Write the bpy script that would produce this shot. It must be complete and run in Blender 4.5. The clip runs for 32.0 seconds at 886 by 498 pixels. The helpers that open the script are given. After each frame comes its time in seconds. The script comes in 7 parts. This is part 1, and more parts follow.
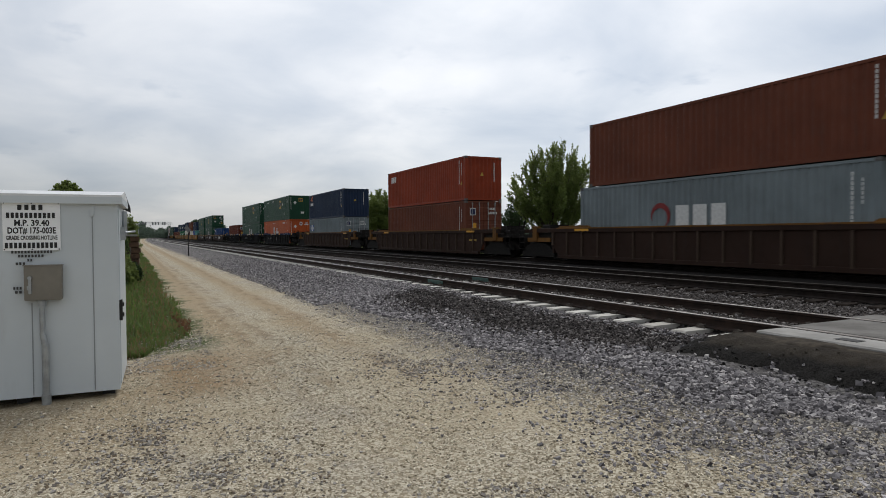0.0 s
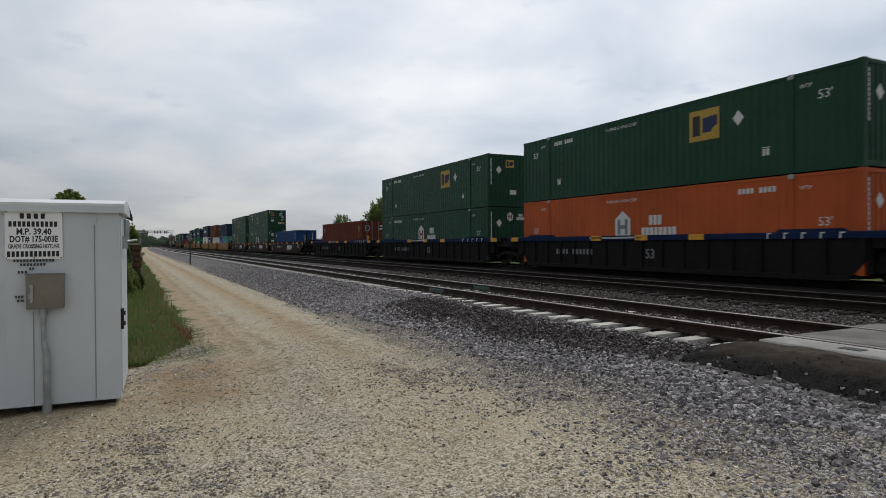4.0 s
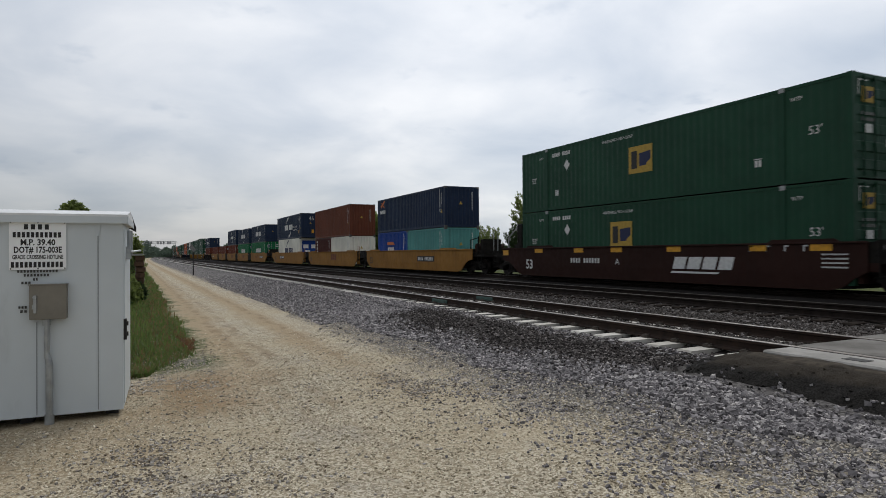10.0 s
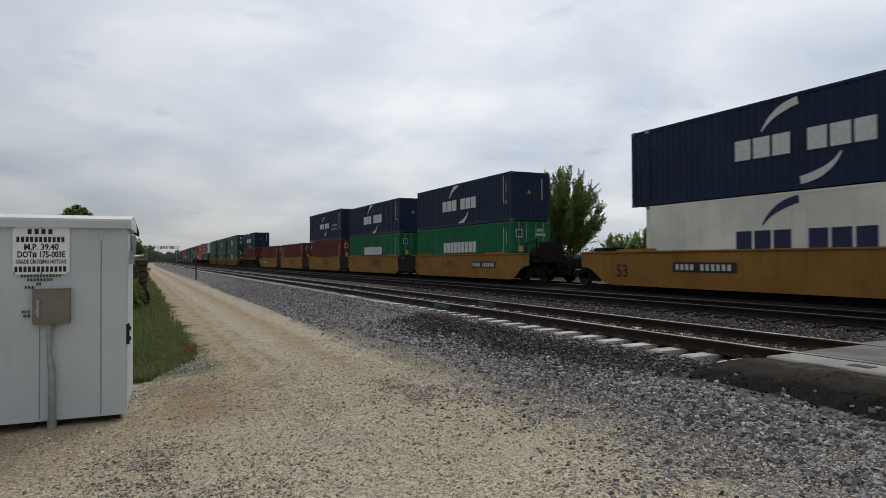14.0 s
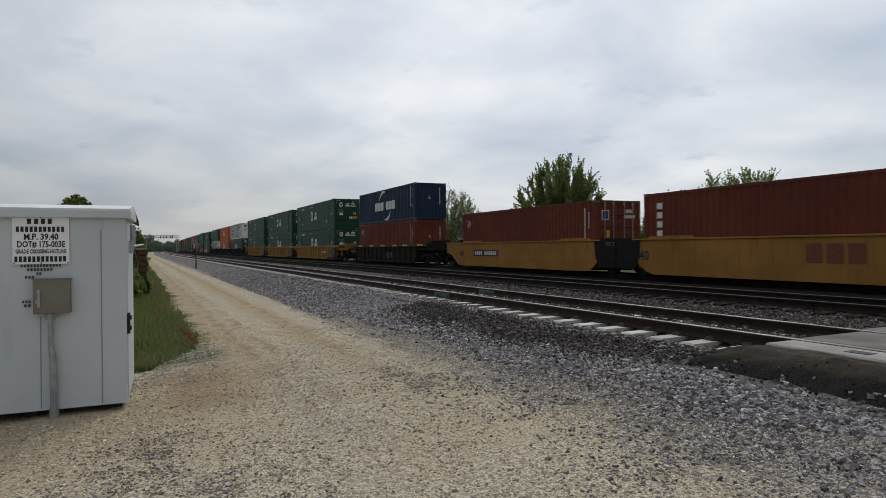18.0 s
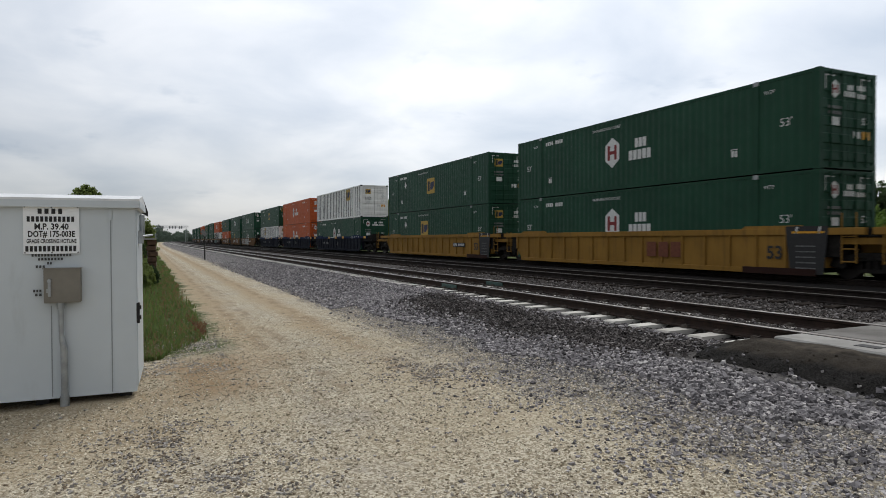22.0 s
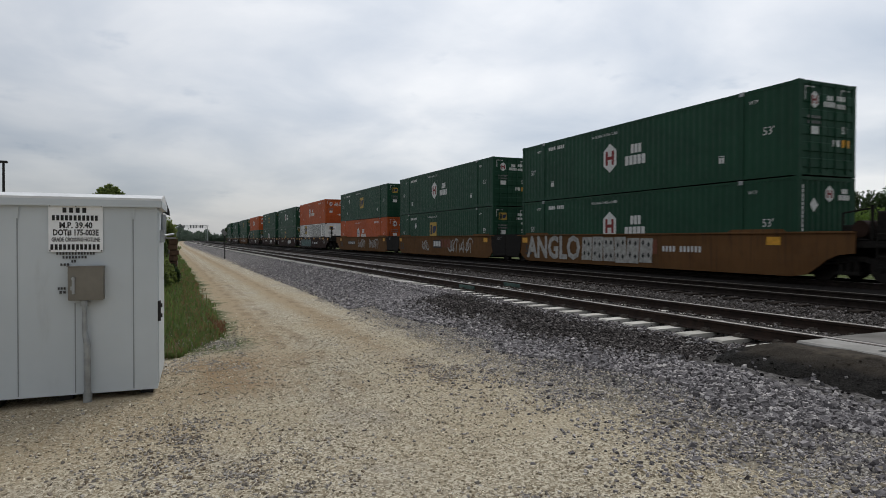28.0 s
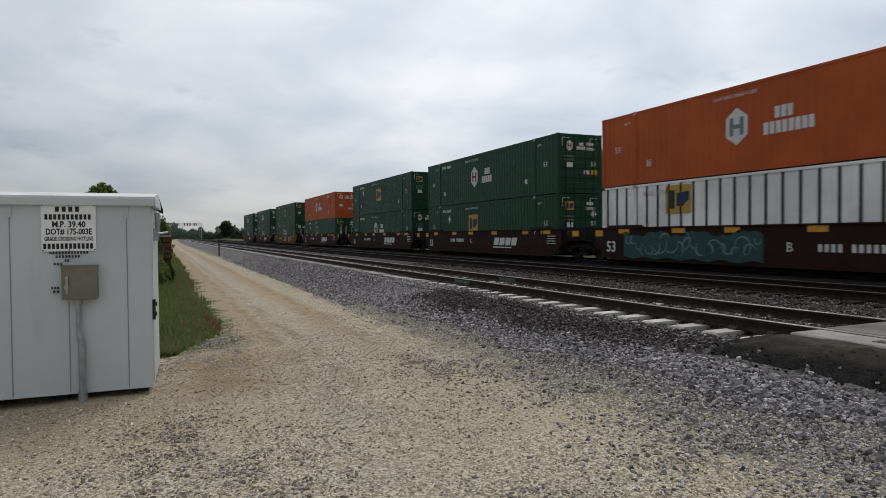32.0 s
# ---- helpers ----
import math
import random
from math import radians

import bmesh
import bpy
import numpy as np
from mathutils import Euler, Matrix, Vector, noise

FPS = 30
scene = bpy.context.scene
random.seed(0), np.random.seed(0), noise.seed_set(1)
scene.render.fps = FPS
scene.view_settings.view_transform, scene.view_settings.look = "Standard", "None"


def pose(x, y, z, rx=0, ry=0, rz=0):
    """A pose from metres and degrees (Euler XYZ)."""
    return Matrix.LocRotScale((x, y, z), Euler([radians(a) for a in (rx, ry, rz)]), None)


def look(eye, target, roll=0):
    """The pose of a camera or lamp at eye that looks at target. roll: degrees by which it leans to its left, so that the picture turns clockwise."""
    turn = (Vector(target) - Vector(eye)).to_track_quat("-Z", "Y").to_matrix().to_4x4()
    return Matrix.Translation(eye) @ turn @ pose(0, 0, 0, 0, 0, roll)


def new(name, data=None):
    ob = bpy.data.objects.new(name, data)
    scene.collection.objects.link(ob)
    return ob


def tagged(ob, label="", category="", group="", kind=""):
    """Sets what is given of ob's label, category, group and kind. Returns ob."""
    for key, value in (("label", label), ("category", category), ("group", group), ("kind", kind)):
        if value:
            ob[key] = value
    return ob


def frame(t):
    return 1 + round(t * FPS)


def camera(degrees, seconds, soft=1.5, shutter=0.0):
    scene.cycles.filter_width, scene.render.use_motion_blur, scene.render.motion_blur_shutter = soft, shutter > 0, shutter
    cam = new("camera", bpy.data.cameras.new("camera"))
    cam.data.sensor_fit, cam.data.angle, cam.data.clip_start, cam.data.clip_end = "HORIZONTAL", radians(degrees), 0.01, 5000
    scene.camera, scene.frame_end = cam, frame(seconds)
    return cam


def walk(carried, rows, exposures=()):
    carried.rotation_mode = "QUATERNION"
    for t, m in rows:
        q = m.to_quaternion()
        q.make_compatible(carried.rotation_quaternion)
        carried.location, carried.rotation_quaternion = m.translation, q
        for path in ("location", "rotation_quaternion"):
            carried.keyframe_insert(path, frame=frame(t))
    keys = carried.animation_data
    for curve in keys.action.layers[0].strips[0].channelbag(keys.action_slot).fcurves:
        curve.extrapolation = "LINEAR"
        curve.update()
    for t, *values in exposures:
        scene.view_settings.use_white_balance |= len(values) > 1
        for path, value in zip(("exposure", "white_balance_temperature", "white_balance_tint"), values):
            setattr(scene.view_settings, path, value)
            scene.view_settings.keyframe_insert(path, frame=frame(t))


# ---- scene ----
cam = camera(70.0, 32.0, soft=0.9, shutter=0.15)

EYE = (0.0, 0.0, 1.7)


def aim(yaw, tilt, lean):
    """Pose of the hand-held camera: degrees to the right of the track's line, up, and lean."""
    return pose(*EYE, 90 + tilt, 0, -yaw) @ pose(0, 0, 0, 0, 0, lean)


PATH = [
    (0.0, 26.32, -1.32, -0.35), (0.5, 26.27, -1.23, -0.23), (1.0, 26.17, -1.14, -0.30), (1.5, 26.16, -0.92, -0.34),
    (2.0, 26.18, -0.81, -0.35), (2.5, 26.18, -0.69, -0.34), (3.0, 26.18, -0.66, -0.46), (3.5, 26.21, -0.63, -0.40),
    (4.5, 26.15, -0.42, -0.32), (5.5, 26.08, -0.17, -0.24), (6.0, 26.02, 0.08, -0.18), (6.5, 26.06, 0.42, -0.23),
    (7.0, 25.98, 0.76, -0.40), (7.5, 25.94, 0.91, -0.40), (8.0, 25.81, 1.01, -0.52), (8.5, 25.74, 1.11, -0.63),
    (9.0, 25.82, 0.90, -0.62), (9.5, 25.98, 0.60, -0.45), (10.0, 25.95, 0.41, -0.38), (10.5, 26.15, 0.45, -0.25),
    (11.0, 26.22, 0.38, -0.35), (11.5, 26.09, 0.47, -0.28), (12.0, 25.96, 0.58, -0.36), (12.5, 25.87, 0.76, -0.34),
    (13.0, 25.83, 0.83, -0.35), (13.5, 25.80, 0.83, -0.36), (14.0, 25.73, 0.88, -0.30), (14.5, 25.64, 0.84, -0.33),
    (15.5, 25.54, 0.70, -0.33), (16.5, 25.47, 0.55, -0.40), (17.0, 25.46, 0.48, -0.80), (17.5, 25.61, 0.08, -0.68),
    (18.0, 25.74, -0.17, -0.50), (18.5, 25.81, -0.24, -0.44), (19.0, 25.81, -0.39, -0.33), (19.5, 25.75, -1.08, -0.33),
    (20.0, 25.62, -1.17, -0.36), (20.5, 25.48, -1.33, -0.44), (21.0, 25.24, -1.07, -0.36), (21.5, 25.12, -0.93, -0.34),
    (22.0, 25.05, -0.94, -0.25), (22.5, 25.04, -0.84, -0.22), (23.0, 24.98, -0.74, -0.10), (23.5, 24.96, -0.71, -0.15),
    (24.0, 24.92, -0.60, -0.10), (24.5, 24.75, -0.74, -0.05), (25.0, 24.51, -0.81, -0.04), (25.5, 24.16, -0.93, -0.01),
    (26.5, 23.66, -0.92, 0.0), (27.5, 23.41, -0.88, 0.02), (28.0, 23.44, -0.86, 0.11), (28.5, 23.47, -0.84, 0.15),
    (29.0, 23.56, -0.88, 0.15), (29.5, 23.70, -0.89, 0.18), (30.0, 23.67, -0.82, -0.01), (30.5, 23.58, -0.83, -0.12),
    (31.0, 23.74, -0.91, -0.25), (31.5, 23.90, -1.06, -0.32), (32.0, 23.90, -1.27, -0.45),
]
walk(cam, [(t, aim(a, b, c)) for t, a, b, c in PATH], exposures=[(0.0, 0.08), (1.0, -0.04), (2.0, -0.02), (3.0, -0.02), (6.0, -0.03), (7.0, -0.12), (8.0, -0.03), (9.0, 0.06), (10.0, 0.03), (12.0, -0.02), (14.0, -0.08), (17.0, -0.10), (19.0, -0.05),
                                                               (20.0, 0.03), (21.0, 0.12), (22.0, 0.23), (23.0, 0.21), (24.0, 0.0), (25.5, 0.0), (28.0, 0.0), (29.0, 0.07), (30.0, 0.12), (31.0, 0.05), (32.0, 0.0)])

# ---- sky and light: a bright overcast, the sun veiled behind the train ----
SUN_AZ, SUN_EL = radians(38), radians(52)      # azimuth from the track's line towards the right
world = bpy.data.worlds.new("sky")
scene.world = world
world.use_nodes = True
wt = world.node_tree
wt.nodes.clear()


def wnode(kind, **values):
    n = wt.nodes.new(kind)
    for k, v in values.items():
        n.inputs[k].default_value = v
    return n


w_out = wt.nodes.new("ShaderNodeOutputWorld")
w_bg = wt.nodes.new("ShaderNodeBackground")
w_bg.inputs["Strength"].default_value = 0.1
w_sky = wt.nodes.new("ShaderNodeTexSky")
w_sky.sky_type = "NISHITA"
w_sky.sun_disc = False
w_sky.sun_elevation, w_sky.sun_rotation = SUN_EL, SUN_AZ
w_co = wt.nodes.new("ShaderNodeTexCoord")
w_sep = wt.nodes.new("ShaderNodeSeparateXYZ")
wt.links.new(w_co.outputs["Generated"], w_sep.inputs[0])
w_zz = wt.nodes.new("ShaderNodeMath")
w_zz.operation = "ADD"
w_zz.use_clamp = False
w_zz.inputs[1].default_value = 0.24
wt.links.new(w_sep.outputs["Z"], w_zz.inputs[0])
w_zm = wt.nodes.new("ShaderNodeMath")
w_zm.operation = "MAXIMUM"
w_zm.inputs[1].default_value = 0.05
wt.links.new(w_zz.outputs[0], w_zm.inputs[0])
w_div = wt.nodes.new("ShaderNodeVectorMath")
w_div.operation = "DIVIDE"
wt.links.new(w_co.outputs["Generated"], w_div.inputs[0])
wt.links.new(w_zm.outputs[0], w_div.inputs[1])
w_flat = wt.nodes.new("ShaderNodeVectorMath")
w_flat.operation = "MULTIPLY"
w_flat.inputs[1].default_value = (1.0, 1.0, 0.0)
wt.links.new(w_div.outputs[0], w_flat.inputs[0])
w_n1 = wnode("ShaderNodeTexNoise", Scale=1.7, Detail=6.0, Roughness=0.5, Distortion=0.3)
w_n2 = wnode("ShaderNodeTexNoise", Scale=0.42, Detail=4.0, Roughness=0.45, Distortion=0.2)
for n in (w_n1, w_n2):
    wt.links.new(w_flat.outputs[0], n.inputs["Vector"])
w_mixn = wt.nodes.new("ShaderNodeMix")
w_mixn.inputs["Factor"].default_value = 0.5
wt.links.new(w_n1.outputs["Fac"], w_mixn.inputs["A"])
wt.links.new(w_n2.outputs["Fac"], w_mixn.inputs["B"])
w_ramp = wt.nodes.new("ShaderNodeValToRGB")
cr = w_ramp.color_ramp
cr.elements[0].position, cr.elements[0].color = 0.37, (5.2, 5.8, 6.7, 1)
cr.elements[1].position, cr.elements[1].color = 0.60, (9.0, 9.1, 9.3, 1)
e = cr.elements.new(0.48)
e.color = (6.8, 7.2, 7.8, 1)
w_n3 = wnode("ShaderNodeTexNoise", Scale=3.6, Detail=4.0, Roughness=0.55, Distortion=0.2)
wt.links.new(w_flat.outputs[0], w_n3.inputs["Vector"])
w_small = wt.nodes.new("ShaderNodeMapRange")
w_small.interpolation_type = "SMOOTHSTEP"
for key, value in (("From Min", 0.60), ("From Max", 0.78), ("To Min", 0.0), ("To Max", -0.10)):
    w_small.inputs[key].default_value = value
wt.links.new(w_n3.outputs["Fac"], w_small.inputs["Value"])
w_sum = wt.nodes.new("ShaderNodeMath")
w_sum.operation = "ADD"
wt.links.new(w_mixn.outputs["Result"], w_sum.inputs[0])
wt.links.new(w_small.outputs["Result"], w_sum.inputs[1])
wt.links.new(w_sum.outputs[0], w_ramp.inputs[0])
# a brighter veil round the hidden sun
w_dot = wt.nodes.new("ShaderNodeVectorMath")
w_dot.operation = "DOT_PRODUCT"
w_dot.inputs[1].default_value = (math.sin(SUN_AZ) * math.cos(SUN_EL), math.cos(SUN_AZ) * math.cos(SUN_EL), math.sin(SUN_EL))
w_nrm = wt.nodes.new("ShaderNodeVectorMath")
w_nrm.operation = "NORMALIZE"
wt.links.new(w_co.outputs["Generated"], w_nrm.inputs[0])
wt.links.new(w_nrm.outputs[0], w_dot.inputs[0])
w_glow = wt.nodes.new("ShaderNodeMapRange")
w_glow.interpolation_type = "SMOOTHSTEP"
w_glow.inputs["From Min"].default_value, w_glow.inputs["From Max"].default_value = 0.25, 0.95
w_glow.inputs["To Min"].default_value, w_glow.inputs["To Max"].default_value = 0.60, 1.17
wt.links.new(w_dot.outputs["Value"], w_glow.inputs["Value"])
w_mul = wt.nodes.new("ShaderNodeVectorMath")
w_mul.operation = "SCALE"
wt.links.new(w_ramp.outputs["Color"], w_mul.inputs[0])
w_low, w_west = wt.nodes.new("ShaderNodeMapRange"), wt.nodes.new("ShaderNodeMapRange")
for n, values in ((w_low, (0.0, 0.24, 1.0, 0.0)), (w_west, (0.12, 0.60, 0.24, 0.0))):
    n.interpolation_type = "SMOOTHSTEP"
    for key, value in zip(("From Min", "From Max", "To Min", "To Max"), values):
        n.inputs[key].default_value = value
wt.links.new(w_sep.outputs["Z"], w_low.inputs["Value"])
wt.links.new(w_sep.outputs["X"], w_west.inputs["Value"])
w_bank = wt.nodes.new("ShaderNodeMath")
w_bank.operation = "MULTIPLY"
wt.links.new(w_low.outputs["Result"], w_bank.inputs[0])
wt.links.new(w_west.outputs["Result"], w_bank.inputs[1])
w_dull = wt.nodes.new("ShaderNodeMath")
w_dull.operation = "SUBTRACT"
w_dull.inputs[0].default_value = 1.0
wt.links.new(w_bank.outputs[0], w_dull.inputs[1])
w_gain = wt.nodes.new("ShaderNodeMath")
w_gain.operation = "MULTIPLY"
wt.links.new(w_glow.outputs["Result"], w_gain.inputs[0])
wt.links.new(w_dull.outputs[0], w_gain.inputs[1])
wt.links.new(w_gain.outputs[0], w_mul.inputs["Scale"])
w_mix = wt.nodes.new("ShaderNodeMix")
w_mix.data_type = "RGBA"
w_mix.inputs["Factor"].default_value = 0.88
wt.links.new(w_sky.outputs["Color"], w_mix.inputs["A"])
wt.links.new(w_mul.outputs[0], w_mix.inputs["B"])
wt.links.new(w_mix.outputs["Result"], w_bg.inputs["Color"])
wt.links.new(w_bg.outputs[0], w_out.inputs["Surface"])

sun = new("sun", bpy.data.lights.new("sun", "SUN"))
sun.data.energy, sun.data.angle, sun.data.color = 1.25, radians(24), (1.0, 0.96, 0.9)
sun.matrix_world = look((200 * math.sin(SUN_AZ) * math.cos(SUN_EL), 200 * math.cos(SUN_AZ) * math.cos(SUN_EL), 200 * math.sin(SUN_EL)), (0, 0, 0))

# ---- materials ----


class Mat:
    """A small builder of node materials."""

    def __init__(self, name, rough=0.6, metal=0.0, spec=0.5):
        self.m = bpy.data.materials.new(name)
        self.m.use_nodes = True
        self.t = self.m.node_tree
        self.b = self.t.nodes["Principled BSDF"]
        self.b.inputs["Roughness"].default_value = rough
        self.b.inputs["Metallic"].default_value = metal
        self.b.inputs["Specular IOR Level"].default_value = spec
        self.co = self.t.nodes.new("ShaderNodeTexCoord").outputs["Object"]

    def put(self, socket, value):
        if isinstance(value, bpy.types.NodeSocket):
            self.t.links.new(value, socket)
        else:
            if isinstance(value, (tuple, list)) and len(value) == 3 and socket.type == "RGBA":
                value = (*value, 1)
            socket.default_value = value

    def noise(self, scale, detail=4.0, rough=0.55, stretch=None):
        v = self.co
        if stretch:
            n = self.t.nodes.new("ShaderNodeMapping")
            n.inputs["Scale"].default_value = stretch
            self.t.links.new(self.co, n.inputs["Vector"])
            v = n.outputs[0]
        n = self.t.nodes.new("ShaderNodeTexNoise")
        n.inputs["Scale"].default_value, n.inputs["Detail"].default_value, n.inputs["Roughness"].default_value = scale, detail, rough
        self.t.links.new(v, n.inputs["Vector"])
        return n.outputs["Fac"]

    def voronoi(self, scale, out="Color"):
        n = self.t.nodes.new("ShaderNodeTexVoronoi")
        n.inputs["Scale"].default_value = scale
        self.t.links.new(self.co, n.inputs["Vector"])
        return n.outputs[out]

    def band(self, value, low, high, to_low=0.0, to_high=1.0):
        n = self.t.nodes.new("ShaderNodeMapRange")
        n.interpolation_type = "SMOOTHSTEP"
        self.put(n.inputs["Value"], value)
        for k, v in (("From Min", low), ("From Max", high), ("To Min", to_low), ("To Max", to_high)):
            n.inputs[k].default_value = v
        return n.outputs["Result"]

    def math(self, op, a, b=0.0):
        n = self.t.nodes.new("ShaderNodeMath")
        n.operation = op
        self.put(n.inputs[0], a)
        self.put(n.inputs[1], b)
        return n.outputs[0]

    def mix(self, fac, a, b, blend="MIX"):
        n = self.t.nodes.new("ShaderNodeMix")
        n.data_type = "RGBA"
        n.blend_type = blend
        self.put(n.inputs["Factor"], fac)
        self.put([s for s in n.inputs if s.name == "A" and s.type == "RGBA"][0], a)
        self.put([s for s in n.inputs if s.name == "B" and s.type == "RGBA"][0], b)
        return [s for s in n.outputs if s.type == "RGBA"][0]

    def xyz(self):
        n = self.t.nodes.new("ShaderNodeSeparateXYZ")
        self.t.links.new(self.co, n.inputs[0])
        return n.outputs

    def random(self, island=False):
        if island:
            return self.t.nodes.new("ShaderNodeNewGeometry").outputs["Random Per Island"]
        return self.t.nodes.new("ShaderNodeObjectInfo").outputs["Random"]

    def grey(self, col):
        n = self.t.nodes.new("ShaderNodeSeparateColor")
        self.t.links.new(col, n.inputs[0])
        return n.outputs[0]

    def color(self, c):
        self.put(self.b.inputs["Base Color"], c)
        return self

    def rough(self, v):
        self.put(self.b.inputs["Roughness"], v)
        return self

    def bump(self, height, strength=0.3, distance=0.02):
        n = self.t.nodes.new("ShaderNodeBump")
        n.inputs["Strength"].default_value, n.inputs["Distance"].default_value = strength, distance
        self.put(n.inputs["Height"], height)
        self.t.links.new(n.outputs[0], self.b.inputs["Normal"])
        return self


def shade(c, k):
    return tuple(min(1.0, v * k) for v in c)


def paint(name, c, rough=0.5, grime=0.35, rust=0.12, grime_color=(0.045, 0.04, 0.036)):
    """Weathered paint on steel: faded patches, rain streaks, road dirt and specks of rust."""
    m = Mat(name, rough, 0.0, 0.16 if rough < 0.56 else 0.08)
    grime_color = grime_color if sum(c) > 0.13 else tuple(0.35 * g + 0.4 * v for g, v in zip(grime_color, c))
    base = m.mix(m.band(m.noise(0.55, 3), 0.35, 0.7), shade(c, 0.88), shade(c, 1.1))
    streak = m.band(m.noise(3.0, 5, 0.6, (1.0, 3.0, 0.12)), 0.5, 0.78, 0.0, grime)
    base = m.mix(streak, base, grime_color)
    dirt = m.band(m.noise(1.7, 7, 0.65), 0.5, 0.85, 0.0, grime * 0.8)
    base = m.mix(dirt, base, grime_color)
    spots = m.band(m.noise(14.0, 5, 0.7), 0.66, 0.74, 0.0, rust * 4)
    base = m.mix(spots, base, (0.10, 0.042, 0.02))
    m.color(base)
    m.rough(m.band(m.noise(4.0, 4), 0.3, 0.7, rough - 0.08, rough + 0.16))
    return m.m


def plain(name, c, rough=0.6, metal=0.0, vary=0.15, scale=6.0, bump=0.0, spec=0.4):
    m = Mat(name, rough, metal, spec)
    m.color(m.mix(m.band(m.noise(scale, 5, 0.6), 0.3, 0.7), shade(c, 1 - vary), shade(c, 1 + vary)))
    if bump:
        m.bump(m.noise(scale * 4, 5, 0.6), bump, 0.01)
    return m.m


GREEN = paint("dark green container paint", (0.0140, 0.0580, 0.0325), 0.45, 0.25)
ORANGE = paint("orange container paint", (0.4400, 0.0900, 0.0230), 0.5, 0.25)
RED_ORANGE = paint("red orange container paint", (0.2550, 0.0408, 0.0153), 0.5, 0.3)
BROWN = paint("brown container paint", (0.1380, 0.0430, 0.0235), 0.55, 0.3)
OXIDE = paint("oxide red container paint", (0.1350, 0.0310, 0.0165), 0.55, 0.3)
MAROON = paint("maroon container paint", (0.0713, 0.0180, 0.0150), 0.55, 0.3)
NAVY = paint("navy blue container paint", (0.0145, 0.0275, 0.0610), 0.45, 0.22)
DUSTY_BLUE = paint("dusty blue container paint", (0.0125, 0.048, 0.160), 0.5, 0.3)
BLUE = paint("bright blue container paint", (0.014, 0.055, 0.27), 0.45, 0.25)
GREY = paint("blue grey container paint", (0.1850, 0.2180, 0.2300), 0.5, 0.3)
TEAL = paint("pale teal container paint", (0.10, 0.30, 0.28), 0.5, 0.3)
EMERALD = paint("bright green container paint", (0.0080, 0.1360, 0.0520), 0.45, 0.25)
WHITE = paint("dirty white container paint", (0.82, 0.81, 0.78), 0.5, 0.14, 0.06)
CREAM = paint("cream white container paint", (0.76, 0.74, 0.65), 0.5, 0.14, 0.06)
STEEL_DARK = plain("dark steel", (0.0210, 0.0196, 0.0189), 0.55, 0.2, 0.3, 8, 0.1)
POST = plain("weathered grey post", (0.050, 0.050, 0.048), 0.6, 0.1, 0.3, 8)
CASTING = plain("scuffed corner casting", (0.10, 0.095, 0.09), 0.5, 0.5, 0.3, 20)
ROD = plain("galvanised locking rod", (0.33, 0.34, 0.34), 0.45, 0.5, 0.2, 12)

CAR_BROWN = paint("dark brown car paint", (0.0360, 0.0204, 0.0150), 0.65, 0.5, 0.25)
CAR_BLACK = paint("sooty black car paint", (0.0135, 0.0130, 0.0130), 0.72, 0.4, 0.15)
CAR_BLACK_BLUE = paint("sooty blue-black car paint", (0.0135, 0.0155, 0.0225), 0.72, 0.4, 0.15)
CAR_SOOT = paint("brown-black sooty car paint", (0.0200, 0.0160, 0.0140), 0.7, 0.4, 0.2)
CAR_BLUE = paint("dark blue car paint", (0.0098, 0.0210, 0.0644), 0.66, 0.4, 0.15)
CAR_YELLOW = paint("grimy yellow car paint", (0.3050, 0.1520, 0.0400), 0.6, 0.5, 0.2, (0.09, 0.05, 0.02))
CAR_OCHRE = paint("grimy ochre yellow car paint", (0.2700, 0.1470, 0.0330), 0.6, 0.5, 0.2, (0.09, 0.055, 0.025))
CAR_RUST = paint("rusty ochre car paint", (0.1350, 0.0680, 0.0280), 0.7, 0.65, 0.35, (0.045, 0.03, 0.02))
CAR_MAROON = paint("dark maroon car paint", (0.0310, 0.0140, 0.0110), 0.6, 0.4, 0.2)
RIB_DUSTY = paint("dusty brown rib paint", (0.0750, 0.0520, 0.0380), 0.7, 0.5, 0.25)
CHORD_ORANGE = paint("worn orange stripe", (0.1600, 0.0780, 0.0230), 0.65, 0.6, 0.3)
GRIME = plain("oily black running gear", (0.0135, 0.0118, 0.0102), 0.8, 0.0, 0.4, 9, 0.3, 0.15)
WHEEL = plain("worn wheel steel", (0.0200, 0.0160, 0.0138), 0.5, 0.6, 0.3, 10)
BRIGHT = plain("polished wheel tread", (0.45, 0.44, 0.42), 0.3, 0.9, 0.1, 10)

M_WHITE = plain("white stencil paint", (0.62, 0.62, 0.60), 0.6, 0, 0.12, 9)
M_BLACK = plain("black stencil paint", (0.02, 0.02, 0.02), 0.6, 0, 0.2, 9)
M_NAVY = plain("navy stencil paint", (0.015, 0.022, 0.07), 0.6, 0, 0.1, 9)
M_YELLOW = plain("yellow decal", (0.43, 0.28, 0.045), 0.6, 0, 0.15, 9)
M_AMBER = plain("amber reflective tape", (0.62, 0.30, 0.02), 0.45, 0, 0.15, 9)
M_RED = plain("dark red decal", (0.20, 0.018, 0.018), 0.6, 0, 0.1, 9)
M_BLUE = plain("blue decal", (0.02, 0.06, 0.26), 0.6, 0, 0.1, 9)
M_ORANGE = plain("orange decal", (0.55, 0.14, 0.03), 0.6, 0, 0.1, 9)
M_PANEL = plain("black stencil panel", (0.018, 0.017, 0.017), 0.6, 0, 0.2, 9)
M_RUSTRED = plain("faded rust red lettering", (0.15, 0.045, 0.02), 0.7, 0, 0.25, 9)
